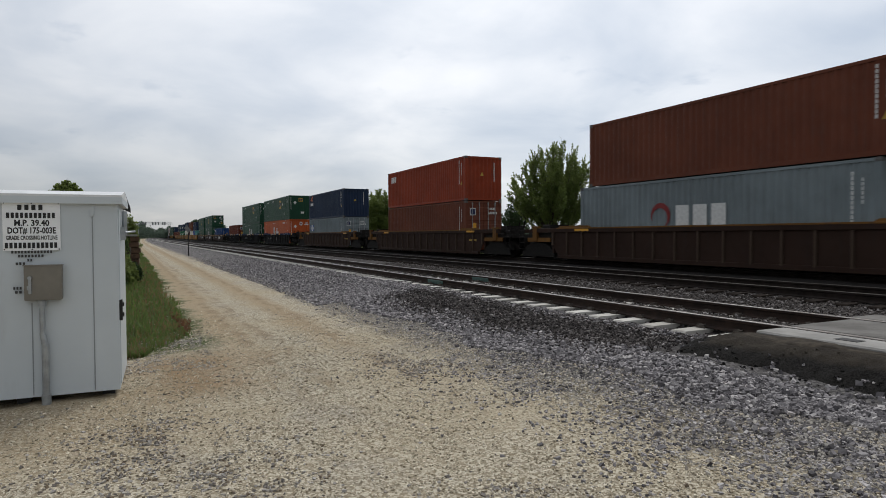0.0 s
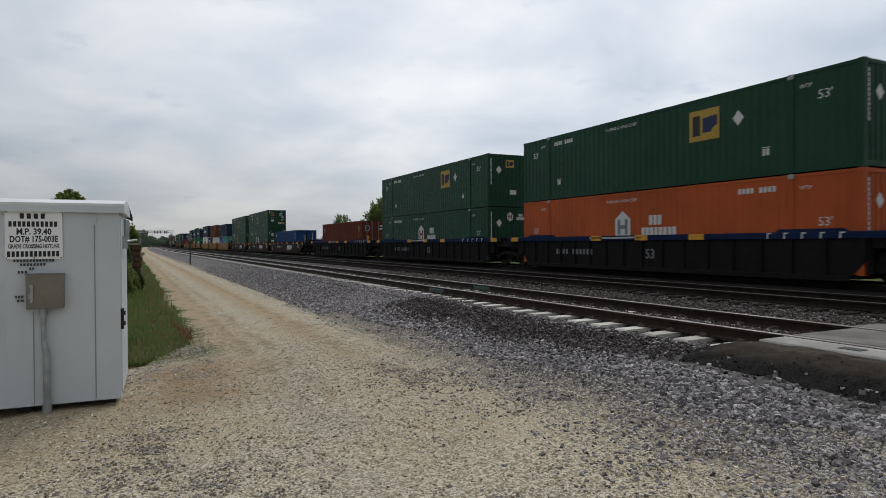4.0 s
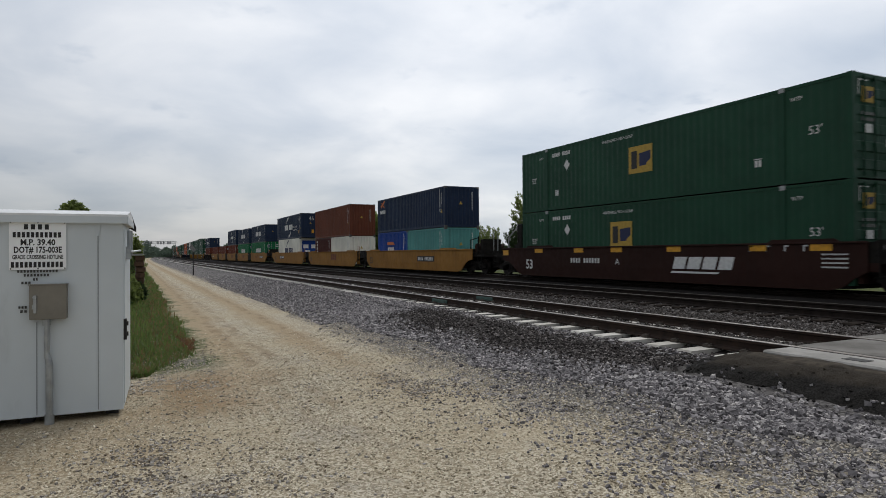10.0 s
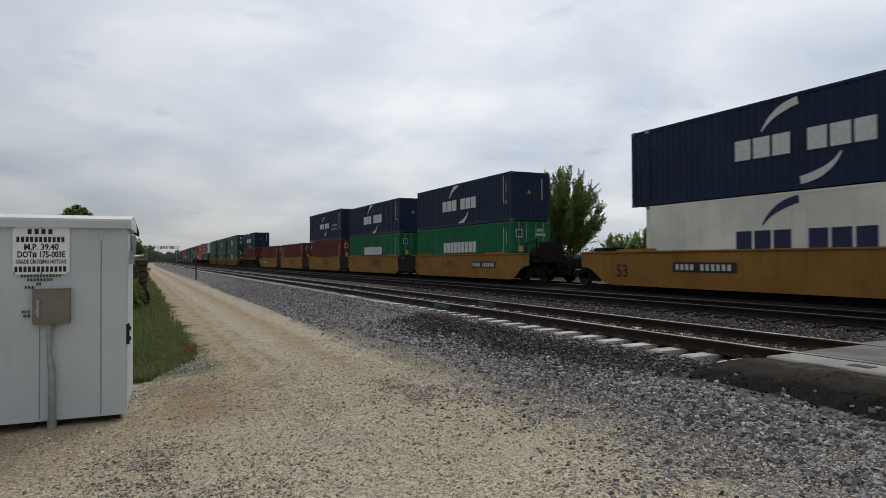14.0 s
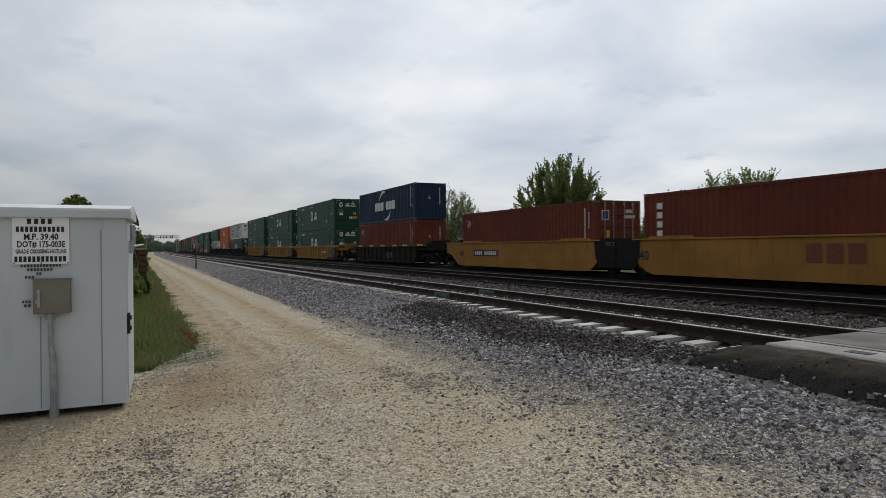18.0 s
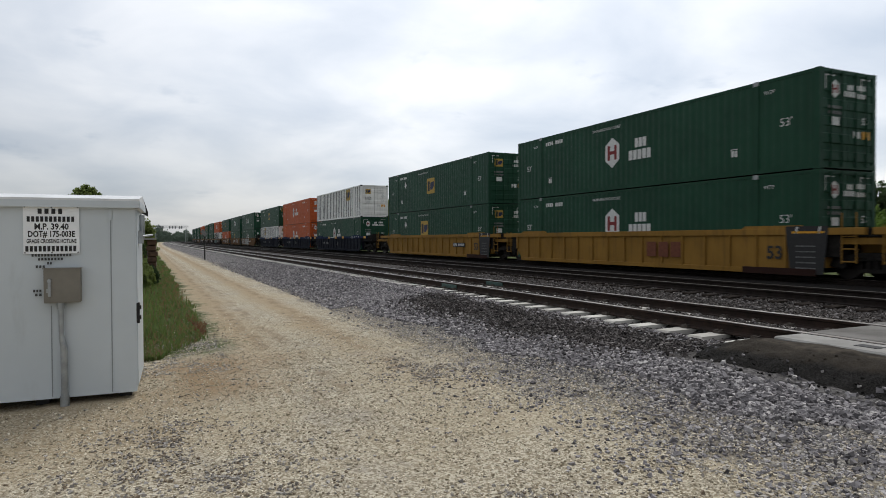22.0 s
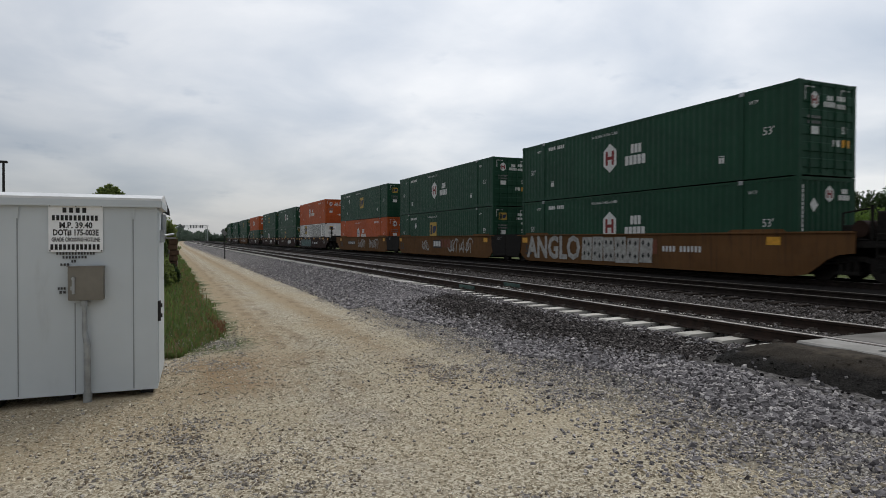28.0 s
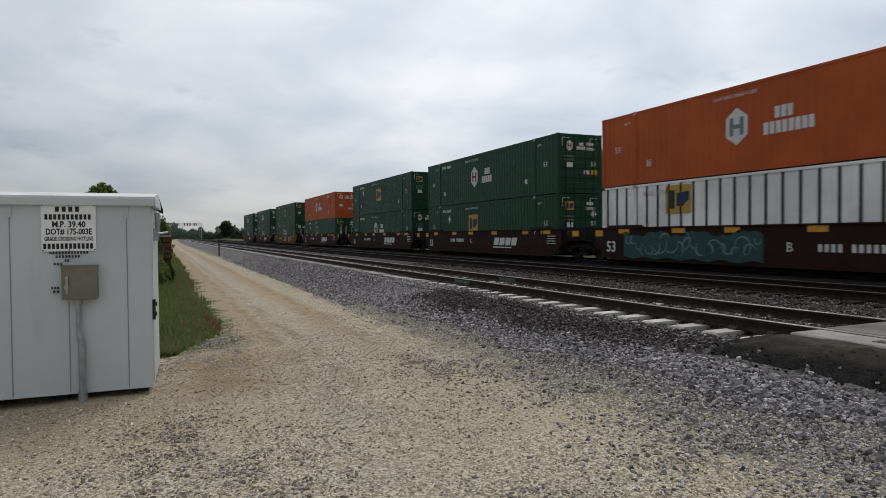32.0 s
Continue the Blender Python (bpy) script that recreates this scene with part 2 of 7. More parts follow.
M_TEAL = plain("teal spray paint", (0.014, 0.055, 0.054), 0.5, 0, 0.3, 5)
M_SKYBLUE = plain("pale teal spray paint", (0.10, 0.22, 0.20), 0.5, 0, 0.2, 5)
M_DIM = plain("worn grey stencil paint", (0.17, 0.17, 0.165), 0.65, 0, 0.3, 9)
M_FAINT = plain("faint grey stencil paint", (0.060, 0.059, 0.056), 0.65, 0, 0.3, 9)
M_SPRAY = plain("silver spray paint", (0.3420, 0.3330, 0.3060), 0.5, 0, 0.3, 5)

# ---- mesh helpers ----


class MB:
    """Collects boxes, prisms and sheets into one mesh."""

    def __init__(self):
        self.v, self.f = [], []

    def face(self, pts):
        n = len(self.v)
        self.v += [tuple(p) for p in pts]
        self.f.append(tuple(range(n, n + len(pts))))

    def box(self, x0, x1, y0, y1, z0, z1, chamfer=0.0):
        if chamfer:
            c = chamfer
            prof = [(x0 + c, z0), (x1 - c, z0), (x1, z0 + c), (x1, z1 - c), (x1 - c, z1), (x0 + c, z1), (x0, z1 - c), (x0, z0 + c)]
            return self.prism(prof, "y", y0, y1)
        return self.prism([(x0, z0), (x1, z0), (x1, z1), (x0, z1)], "y", y0, y1)

    def prism(self, prof, axis, a, b):
        """A closed outline, swept along an axis. Outline in (x, z) for y, (y, z) for x, (x, y) for z."""
        n, k = len(self.v), len(prof)

        def at(p, s):
            return {"y": (p[0], s, p[1]), "x": (s, p[0], p[1]), "z": (p[0], p[1], s)}[axis]
        self.v += [at(p, a) for p in prof] + [at(p, b) for p in prof]
        self.f.append(tuple(range(n, n + k)))
        self.f.append(tuple(range(n + 2 * k - 1, n + k - 1, -1)))
        for i in range(k):
            j = (i + 1) % k
            self.f.append((n + i, n + k + i, n + k + j, n + j))

    def tube(self, p, q, r0, r1=None, sides=8):
        r1 = r0 if r1 is None else r1
        p, q = Vector(p), Vector(q)
        d = (q - p).normalized()
        u = d.orthogonal().normalized()
        w = d.cross(u)
        n = len(self.v)
        for c, r in ((p, r0), (q, r1)):
            for i in range(sides):
                a = 2 * math.pi * i / sides
                self.v.append(tuple(c + (u * math.cos(a) + w * math.sin(a)) * r))
        for i in range(sides):
            j = (i + 1) % sides
            self.f.append((n + i, n + j, n + sides + j, n + sides + i))
        self.f.append(tuple(range(n + sides - 1, n - 1, -1)))
        self.f.append(tuple(range(n + sides, n + 2 * sides)))

    def sheet(self, line, z0, z1, swap=False):
        """An upright sheet along a line of (x, y) points."""
        n = len(self.v)
        for x, y in line:
            self.v += [(x, y, z0), (x, y, z1)]
        for i in range(len(line) - 1):
            a = n + 2 * i
            self.f.append((a, a + 1, a + 3, a + 2) if swap else (a, a + 2, a + 3, a + 1))

    def mesh(self, name, fix=True):
        me = bpy.data.meshes.new(name)
        me.from_pydata(self.v, [], self.f)
        if fix:
            bm = bmesh.new()
            bm.from_mesh(me)
            bmesh.ops.recalc_face_normals(bm, faces=bm.faces)
            bm.to_mesh(me)
            bm.free()
        me.update()
        return me


def thing(name, label, category, group="", kind="", loc=(0, 0, 0)):
    ob = new(name)
    ob.empty_display_size = 0.3
    ob.location = loc
    return tagged(ob, label, category, group, kind)


PIECES = {}         # how many loose pieces a shared marking has


def part(name, data, material, parent, label="", m=None):
    """One mesh object under a thing or a part. data: an MB, or a mesh to share."""
    me = data.mesh(name) if isinstance(data, MB) else data
    if not me.materials:
        me.materials.append(material)
    ob = new(name, me)
    if PIECES.get(me.name, 1) > 1 or name == "lettering":
        ob["kind"] = "stuff"
    if me.materials[0] is not material:
        ob.material_slots[0].link = "OBJECT"
        ob.material_slots[0].material = material
    ob.parent = parent
    if m is not None:
        ob.matrix_basis = m
    if label:
        ob["label"] = label
    return ob


# lettering with the built-in font, turned into meshes once
WORDS = {}


def word(text):
    if text not in WORDS:
        cu = bpy.data.curves.new("lettering", "FONT")
        cu.body, cu.size, cu.align_x, cu.align_y = text, 1.0, "CENTER", "CENTER"
        cu.resolution_u, cu.extrude = 2, 0.0
        cu.offset = 0.035 if text == "ANGLO" else 0.030 if text in ("M.P. 39.40", "DOT# 175-003E", "GRADE CROSSING HOTLINE") else 0.02 if text in ("40", "53") else 0.0
        ob = new("lettering", cu)
        dg = bpy.context.evaluated_depsgraph_get()
        WORDS[text] = bpy.data.meshes.new_from_object(ob.evaluated_get(dg))
        bpy.data.objects.remove(ob)
    return WORDS[text]


for w in ("53'", "45", "53", "40", "B", "C", "A", "WARNING HIGH CUBE", "WTP", "eco container", "bamboo flooring", "M.P. 39.40", "DOT# 175-003E",
          "GRADE CROSSING HOTLINE", "125 T", "D", "E", "TOP LIFT ONLY", "48", "ANGLO"):
    word(w)

SIDE = Matrix(((0, 0, -1, 0), (-1, 0, 0, 0), (0, 1, 0, 0), (0, 0, 0, 1)))     # reads along -y, faces -x
FRONT = Matrix(((1, 0, 0, 0), (0, 0, -1, 0), (0, 1, 0, 0), (0, 0, 0, 1)))     # reads along +x, faces -y


def on_side(x, y, z, sx=1.0, sy=None):
    return Matrix.Translation((x, y, z)) @ SIDE @ Matrix.Diagonal((sx, sx if sy is None else sy, 1, 1))


def on_front(x, y, z, sx=1.0, sy=None):
    return Matrix.Translation((x, y, z)) @ FRONT @ Matrix.Diagonal((sx, sx if sy is None else sy, 1, 1))


FLAT = {}


def flat(key, polys, depth=0.004):
    """Thin raised shapes in the x, y plane, from outlines; shared by key."""
    if key not in FLAT:
        b = MB()
        for p in polys:
            b.prism(p, "z", 0.0, depth)
        FLAT[key] = b.mesh("marking")
        PIECES[FLAT[key].name] = len(polys)
    return FLAT[key]


def rect(x0, x1, y0, y1, lean=0.0):
    return [(x0 + lean * y0, y0), (x1 + lean * y0, y0), (x1 + lean * y1, y1), (x0 + lean * y1, y1)]


def letters(n, w, h, gap=0.25, lean=0.0, skip=()):
    """A row of n plain blocks, centred, w wide over all and h high."""
    pitch = w / n
    return [rect(-w / 2 + i * pitch, -w / 2 + (i + 1 - gap) * pitch, -h / 2, h / 2, lean) for i in range(n) if i not in skip]


def arc(cx, cy, r, a0, a1, thick, n=10):
    """A swoosh: an arc that tapers to both ends."""
    outer, inner = [], []
    for i in range(n + 1):
        a = radians(a0 + (a1 - a0) * i / n)
        k = thick * math.sin(math.pi * (i + 0.3) / (n + 0.6)) * 0.5
        outer.append((cx + (r + k) * math.cos(a), cy + (r + k) * math.sin(a)))
        inner.append((cx + (r - k) * math.cos(a), cy + (r - k) * math.sin(a)))
    return [outer + inner[::-1]]


def marks(name, key, polys, mat, parent, label, m):
    """Large shapes of a row, each a part of its own."""
    for i, p in enumerate(polys):
        part(name, flat((key, i), [p]), mat, parent, label, m)


def stroke(a, b, c, thick, n=10):
    """A brush stroke along a bent line: thin where it starts, broad where it ends."""
    left, right = [], []
    for i in range(n + 1):
        k = i / n
        x = a[0] * (1 - k) ** 2 + 2 * b[0] * k * (1 - k) + c[0] * k * k
        y = a[1] * (1 - k) ** 2 + 2 * b[1] * k * (1 - k) + c[1] * k * k
        dx, dy = (b[0] - a[0]) * (1 - k) + (c[0] - b[0]) * k, (b[1] - a[1]) * (1 - k) + (c[1] - b[1]) * k
        d = math.hypot(dx, dy)
        w = thick * (0.12 + 0.5 * min(1.0, k * 1.5))
        left.append((x - dy / d * w, y + dx / d * w))
        right.append((x + dy / d * w, y - dx / d * w))
    return [left + right[::-1]]

# ---- ground: one sheet, gravel road, ballast beds, grass ----
RAIL = 0.516                       # height of the rail heads
TRACKS = (8.16, 13.41, 18.665)     # middle lines of the three tracks


def bend(y):
    """Far off, the line swings gently to the right."""
    return 4.5e-5 * (y - 100) ** 2 if y > 100 else 0.0


def slope(v, pts):
    for (a, p), (b, q) in zip(pts, pts[1:]):
        if v <= b:
            k = max(0.0, (v - a) / (b - a))
            return p + (q - p) * k
    return pts[-1][1]


PROFILE = [(-400, -0.6), (-40, -0.4), (-3, -0.12), (0.2, -0.03), (1.0, 0.0), (3.9, 0.0), (4.4, 0.04), (6.2, 0.235), (6.75, 0.272), (7.36, 0.268), (7.5, 0.334), (8.82, 0.334), (8.96, 0.268), (9.6, 0.28), (10.6, 0.22),
           (11.6, 0.255), (12.1, 0.275), (12.45, 0.30), (12.62, 0.325), (14.6, 0.335), (15.9, 0.25), (17.2, 0.345), (20.2, 0.33), (22.2, -0.35), (26, -0.6), (60, -0.4), (3000, 0.0)]


def ground_z(x, y):
    z = slope(x - bend(y), PROFILE)
    if y < 14 and 2.5 < x < 7.2:         # loose stone heaped beside the crossing
        z += 0.10 * math.exp(-((x - 5.3) / 1.0) ** 2 - ((y - 5.0) / 2.6) ** 2)
        z -= 0.06 * math.exp(-((x - 5.0) / 0.6) ** 2 - ((y - 11.0) / 3.0) ** 2)
    z += 0.065 * math.exp(-((x + 1.0) / 1.5) ** 4 - ((y - 7.9) / 1.3) ** 4)     # the pad under the enclosure
    near = max(0.0, 1 - abs(y - 8) / 40)
    if x > 6.4:
        near *= 0.4
    if 6.3 < x < 7.4:                    # the ties are buried deeper further along
        z += 0.035 * min(1.0, max(0.0, (y - 8.0) / 5.0))
    z += near * (0.035 * noise.noise((x * 0.9, y * 0.7, 1.3)) + 0.014 * noise.noise((x * 4, y * 4, 5.1)))
    if 4.0 < x < 22 and y < 60:
        z += 0.014 * noise.noise((x * 9, y * 9, 2.2))
    return z


def spaced(a, b, fine_a, fine_b, step, grow):
    out, v, s = [], fine_a, step
    while v < fine_b:
        out.append(v)
        v += step
    s = step
    while v < b:
        out.append(v)
        s *= grow
        v += s
    out.append(b)
    v, s = fine_a, step
    while v > a:
        s *= grow
        v -= s
        out.insert(0, max(v, a))
    return out


gx = spaced(-2500, 2600, -3.5, 10.5, 0.13, 1.22)
gx = sorted(set(gx) | {11.6, 12.1, 12.45, 12.62, 12.8, 13.4, 14.0, 14.8, 15.4, 16.4, 17.2, 18.0, 19.0, 20.2, 21.0, 22.2, 23.5})
gy = spaced(-400, 4000, 1.6, 17.0, 0.13, 1.12)
g = MB()
for y in gy:
    for x in gx:
        g.v.append((x, y, ground_z(x, y)))
nx = len(gx)
g.f = [(j * nx + i, j * nx + i + 1, (j + 1) * nx + i + 1, (j + 1) * nx + i) for j in range(len(gy) - 1) for i in range(nx - 1)]

m = Mat("ground", 0.95, 0, 0.1)
X, Y, _ = m.xyz()
wob = m.noise(0.7, 5, 0.6)
fine = m.noise(5.0, 5, 0.65)
far = m.math("MAXIMUM", m.math("SUBTRACT", Y, 100.0), 0.0)
XB = m.math("SUBTRACT", X, m.math("MULTIPLY", m.math("MULTIPLY", far, far), 4.5e-5))
edge = m.math("ADD", XB, m.math("MULTIPLY", m.math("SUBTRACT", wob, 0.5), 1.6))
edge = m.math("ADD", edge, m.math("MULTIPLY", m.math("SUBTRACT", fine, 0.5), 1.3))
pebble = m.voronoi(58.0)
stone = m.voronoi(30.0)
pg, sg = m.grey(pebble), m.grey(stone)
# limestone screenings of the road
road = m.mix(m.band(pg, 0.10, 0.95), (0.240, 0.198, 0.134), (0.56, 0.505, 0.395))
road = m.mix(m.band(m.noise(0.45, 4, 0.6), 0.40, 0.64, 0, 0.5), road, (0.40, 0.33, 0.22))
road = m.mix(m.band(m.noise(1.6, 6, 0.7), 0.55, 0.75, 0, 0.55), road, (0.26, 0.225, 0.18))
road = m.mix(m.band(m.noise(0.9, 5, 0.65, (1.0, 0.6, 1.0)), 0.52, 0.66, 0, 0.35), road, (0.28, 0.258, 0.23))
road = m.mix(m.band(m.noise(9.0, 4, 0.7), 0.66, 0.74, 0, 0.35), road, (0.10, 0.082, 0.06))
# brown wheel ruts, straight along the lane
lane_x = m.math("ADD", m.math("ADD", XB, m.math("MULTIPLY", m.math("SUBTRACT", wob, 0.5), 0.7)), m.math("MULTIPLY", m.math("SUBTRACT", fine, 0.5), 0.5))
for off in (1.45, 2.95):
    rut = m.band(m.math("ABSOLUTE", m.math("SUBTRACT", lane_x, off)), 0.05, 0.60, 0.7, 0.0)
    road = m.mix(m.math("MULTIPLY", rut, m.band(Y, 6.0, 13.0)), road, (0.335, 0.250, 0.150))
for off in (1.62, 1.98, 3.05):
    rut = m.band(m.math("ABSOLUTE", m.math("SUBTRACT", lane_x, off)), 0.02, 0.16, 0.55, 0.0)
    road = m.mix(m.math("MULTIPLY", m.math("MULTIPLY", rut, m.band(Y, 4.5, 8.0)), m.band(m.noise(1.3, 4), 0.38, 0.6)), road, (0.19, 0.135, 0.08))
tread = m.noise(3.2, 5, 0.65, (2.6, 0.28, 1.0))
road = m.mix(m.math("MULTIPLY", m.band(tread, 0.54, 0.70, 0, 0.5), m.band(Y, 3.5, 7.0)), road, (0.25, 0.19, 0.115))
stain = m.math("MULTIPLY", m.band(m.math("ABSOLUTE", m.math("SUBTRACT", edge, 0.7)), 0.1, 1.1, 0.8, 0.0),
               m.math("MULTIPLY", m.band(Y, 6.6, 7.8), m.band(Y, 9.0, 10.5, 1.0, 0.0)))
road = m.mix(stain, road, (0.24, 0.155, 0.08))
stain = m.math("MULTIPLY", m.band(edge, -0.2, 0.9, 0.38, 0.0), m.math("MULTIPLY", m.band(Y, 5.0, 6.2), m.band(Y, 7.4, 8.2, 1.0, 0.0)))
road = m.mix(stain, road, (0.27, 0.195, 0.105))
# crushed grey rock
rock = m.mix(m.band(sg, 0.1, 0.95), (0.045, 0.042, 0.040), (0.26, 0.245, 0.235))
rock = m.mix(m.band(m.noise(0.5, 4), 0.4, 0.65, 0, 0.45), rock, (0.12, 0.108, 0.115))
# shade in the gaps between the nearer stones, mixed into the rock's colour
rock = m.mix(m.band(Y, 9.0, 26.0, 0.5, 0.0), rock, (0.045, 0.041, 0.040))
dark = m.math("MULTIPLY", m.band(m.math("ABSOLUTE", m.math("SUBTRACT", edge, 5.7)), 0.4, 1.3, 0.75, 0.0),
              m.math("MULTIPLY", m.band(Y, 4.8, 6.5), m.band(Y, 12.5, 15.5, 1.0, 0.0)))
rock = m.mix(dark, rock, (0.032, 0.028, 0.025))
# the bed of the middle and far tracks is coloured nearly black
darkened = m.math("MULTIPLY", m.band(XB, 12.30, 12.62), m.band(XB, 20.2, 21.5, 1.0, 0.0))
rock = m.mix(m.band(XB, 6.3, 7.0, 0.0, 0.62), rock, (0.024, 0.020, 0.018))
rock = m.mix(m.math("MULTIPLY", darkened, 0.95), rock, (0.019, 0.0165, 0.015))
soil = m.mix(m.band(m.noise(0.35, 6, 0.7), 0.3, 0.7), (0.045, 0.062, 0.018), (0.085, 0.105, 0.035))
soil = m.mix(m.band(m.noise(2.2, 5, 0.7), 0.5, 0.8, 0, 0.8), soil, (0.15, 0.105, 0.055))
near_mix = m.band(Y, 4.0, 9.0, 1.1, 0.15)
spread = m.math("ADD", edge, m.math("MULTIPLY", near_mix, m.math("MULTIPLY", m.math("SUBTRACT", m.noise(1.8, 6, 0.7), 0.5), 1.8)))
col = m.mix(m.band(spread, 3.7, 4.6), road, rock)
grass = m.math("MULTIPLY", m.band(edge, 0.85, 1.35, 1.0, 0.0), m.band(m.math("ADD", Y, m.math("MULTIPLY", m.math("SUBTRACT", fine, 0.5), 2.5)), 9.6, 10.6))
verge = m.band(edge, 20.6, 21.6)
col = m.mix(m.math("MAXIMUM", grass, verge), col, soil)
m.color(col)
m.bump(m.math("ADD", m.math("MULTIPLY", pg, 0.5), m.math("MULTIPLY", sg, m.band(edge, 3.6, 4.6, 0.25, 1.0))), 0.8, 0.014)
ground = new("ground", g.mesh("ground", fix=False))
ground.data.materials.append(m.m)
for p in ground.data.polygons:
    p.use_smooth = True
tagged(ground, "tan limestone gravel road beside grey crushed-rock ballast and grass verge", "ground", kind="structure")

# ---- the three tracks ----
m = Mat("concrete tie", 0.85, 0, 0.3)
c = m.mix(m.random(), (0.42, 0.40, 0.36), (0.58, 0.56, 0.51))
c = m.mix(m.band(m.noise(3.0, 5, 0.65), 0.5, 0.75, 0, 0.6), c, (0.22, 0.19, 0.16))
m.color(c)
m.bump(m.noise(60, 4), 0.25, 0.004)
TIE = m.m
DARK_TIE = plain("near-black tie", (0.024, 0.019, 0.016), 0.95, 0, 0.3, 7, 0.3, 0.05)
m = Mat("rusty rail side", 0.8, 0.1, 0.3)
m.color(m.mix(m.band(m.noise(5.0, 6, 0.7), 0.3, 0.7), (0.017, 0.0105, 0.0075), (0.042, 0.024, 0.016)))
RUST = m.m
RUST_DARK = plain("near-black rail side", (0.022, 0.017, 0.0145), 0.9, 0.0, 0.3, 5, 0.0, 0.1)
m = Mat("polished rail head", 0.38, 0.9, 0.5)
m.color(m.mix(m.band(m.noise(2.0, 4, 0.6, (8, 0.4, 1)), 0.35, 0.7), (0.16, 0.14, 0.125), (0.36, 0.34, 0.32)))
HEAD = m.m
HEAD_DULL = plain("dull dark rail head", (0.045, 0.040, 0.035), 0.55, 0.4, 0.25, 3, 0.0, 0.2)
CLIP = plain("dusty rail fastening", (0.075, 0.062, 0.05), 0.8, 0.1, 0.3, 20)

RAIL_PROF = [(-0.07, -0.172), (0.07, -0.172), (0.07, -0.160), (0.018, -0.140), (0.009, -0.120), (0.009, -0.058), (0.034, -0.042), (0.036, -0.010)]
RAIL_PROF += [(-x, z) for x, z in reversed(RAIL_PROF[2:])]
HEAD_PROF = [(-0.036, -0.010), (0.036, -0.010), (0.031, -0.002), (0.024, 0.0), (-0.024, 0.0), (-0.031, -0.002)]
LINE = [-30.0, 100.0] + [100.0 + 25 * i for i in range(1, 25)]


def swept(prof, x0, z0, ys):
    b = MB()
    k = len(prof)
    for y in ys:
        b.v += [(x0 + bend(y) + x, y, z0 + z) for x, z in prof]
    for j in range(len(ys) - 1):
        for i in range(k):
            b.f.append((j * k + i, j * k + (i + 1) % k, (j + 1) * k + (i + 1) % k, (j + 1) * k + i))
    b.f += [tuple(range(k)), tuple(range((len(ys) - 1) * k, len(ys) * k))]
    return b


tie_prof = [(-1.295, -0.36), (1.295, -0.36), (1.295, -0.20), (1.27, -0.175), (0.62, -0.168), (0.3, -0.20), (-0.3, -0.20), (-0.62, -0.168), (-1.27, -0.175), (-1.295, -0.20)]
tb = MB()
tb.prism(tie_prof, "y", -0.125, 0.125)
TIE_MESH = tb.mesh("tie")
cb = MB()
cb.box(-0.115, -0.045, -0.07, 0.07, -0.168, -0.135)
cb.tube((-0.10, -0.05, -0.128), (-0.04, -0.03, -0.118), 0.010, None, 6)
cb.tube((-0.10, 0.05, -0.128), (-0.04, 0.03, -0.118), 0.010, None, 6)
cb.tube((-0.095, -0.055, -0.125), (-0.095, 0.055, -0.125), 0.010, None, 6)
CLIP_MESH = cb.mesh("rail_clip")

track_things = []
for k, tx in enumerate(TRACKS):
    tr = thing("railway_track", ("near track of rusty brown rails on pale concrete ties", "middle track of rusty rails on near-black ties",
                                 "far track of rusty rails, under the freight train")[k], "railway track", "parallel tracks", "structure")
    track_things.append(tr)
    for s in (-0.7535, 0.7535):
        r = part("rail", swept(RAIL_PROF, tx + s, RAIL, LINE), RUST if k == 0 else RUST_DARK, tr, "rusty brown steel rail" if k == 0 else "near-black steel rail")
        part("rail_head", swept(HEAD_PROF, tx + s, RAIL + 0.002, LINE), HEAD_DULL if k == 1 else HEAD, r, "worn shiny running surface")
    y, n = (5.847, 0) if k == 0 else (-6.0, 0)
    far_ties = MB()
    while y < 330:
        if k == 0 and n < 150 or k == 1 and 6 < y < 40:
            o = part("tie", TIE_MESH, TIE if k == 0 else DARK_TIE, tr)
            o.matrix_basis = pose(tx, y, RAIL - 0.003 - 0.008 * random.random(), 0, 0, random.uniform(-0.7, 0.7))
            if k == 0 and n < 36:
                for s in (-0.7535, 0.7535):
                    for turn in (0, 180):
                        part("rail_clip", CLIP_MESH, CLIP, o, m=pose(s, 0, 0, 0, 0, turn))
        else:
            far_ties.box(tx + bend(y) - 1.295, tx + bend(y) + 1.295, y - 0.125, y + 0.125, RAIL - 0.33, RAIL - 0.176)
        y += 0.61
        n += 1
    t = part("distant_ties", far_ties, TIE if k == 0 else DARK_TIE, tr)
    t["kind"] = "stuff"

# ---- grade crossing ----
m = Mat("worn concrete panel", 0.85, 0, 0.3)
c = m.mix(m.band(m.noise(1.5, 5, 0.65), 0.3, 0.7), (0.23, 0.222, 0.205), (0.38, 0.365, 0.34))
c = m.mix(m.band(m.noise(6.0, 6, 0.7), 0.58, 0.75, 0, 0.5), c, (0.16, 0.15, 0.14))
m.color(c)
m.bump(m.noise(40, 5, 0.7), 0.25, 0.005)
PANEL = m.m
m = Mat("grimy concrete panel", 0.9, 0, 0.2)
c = m.mix(m.band(m.noise(1.5, 5, 0.65), 0.3, 0.7), (0.115, 0.108, 0.098), (0.21, 0.20, 0.185))
m.color(m.mix(m.band(m.noise(6.0, 6, 0.7), 0.55, 0.75, 0, 0.6), c, (0.075, 0.068, 0.06)))
m.bump(m.noise(40, 5, 0.7), 0.25, 0.005)
PANEL_GRIMY = m.m
m = Mat("old asphalt", 0.95, 0, 0.1)
sg2 = m.grey(m.voronoi(75))
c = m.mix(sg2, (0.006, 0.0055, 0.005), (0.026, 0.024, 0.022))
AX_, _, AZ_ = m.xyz()
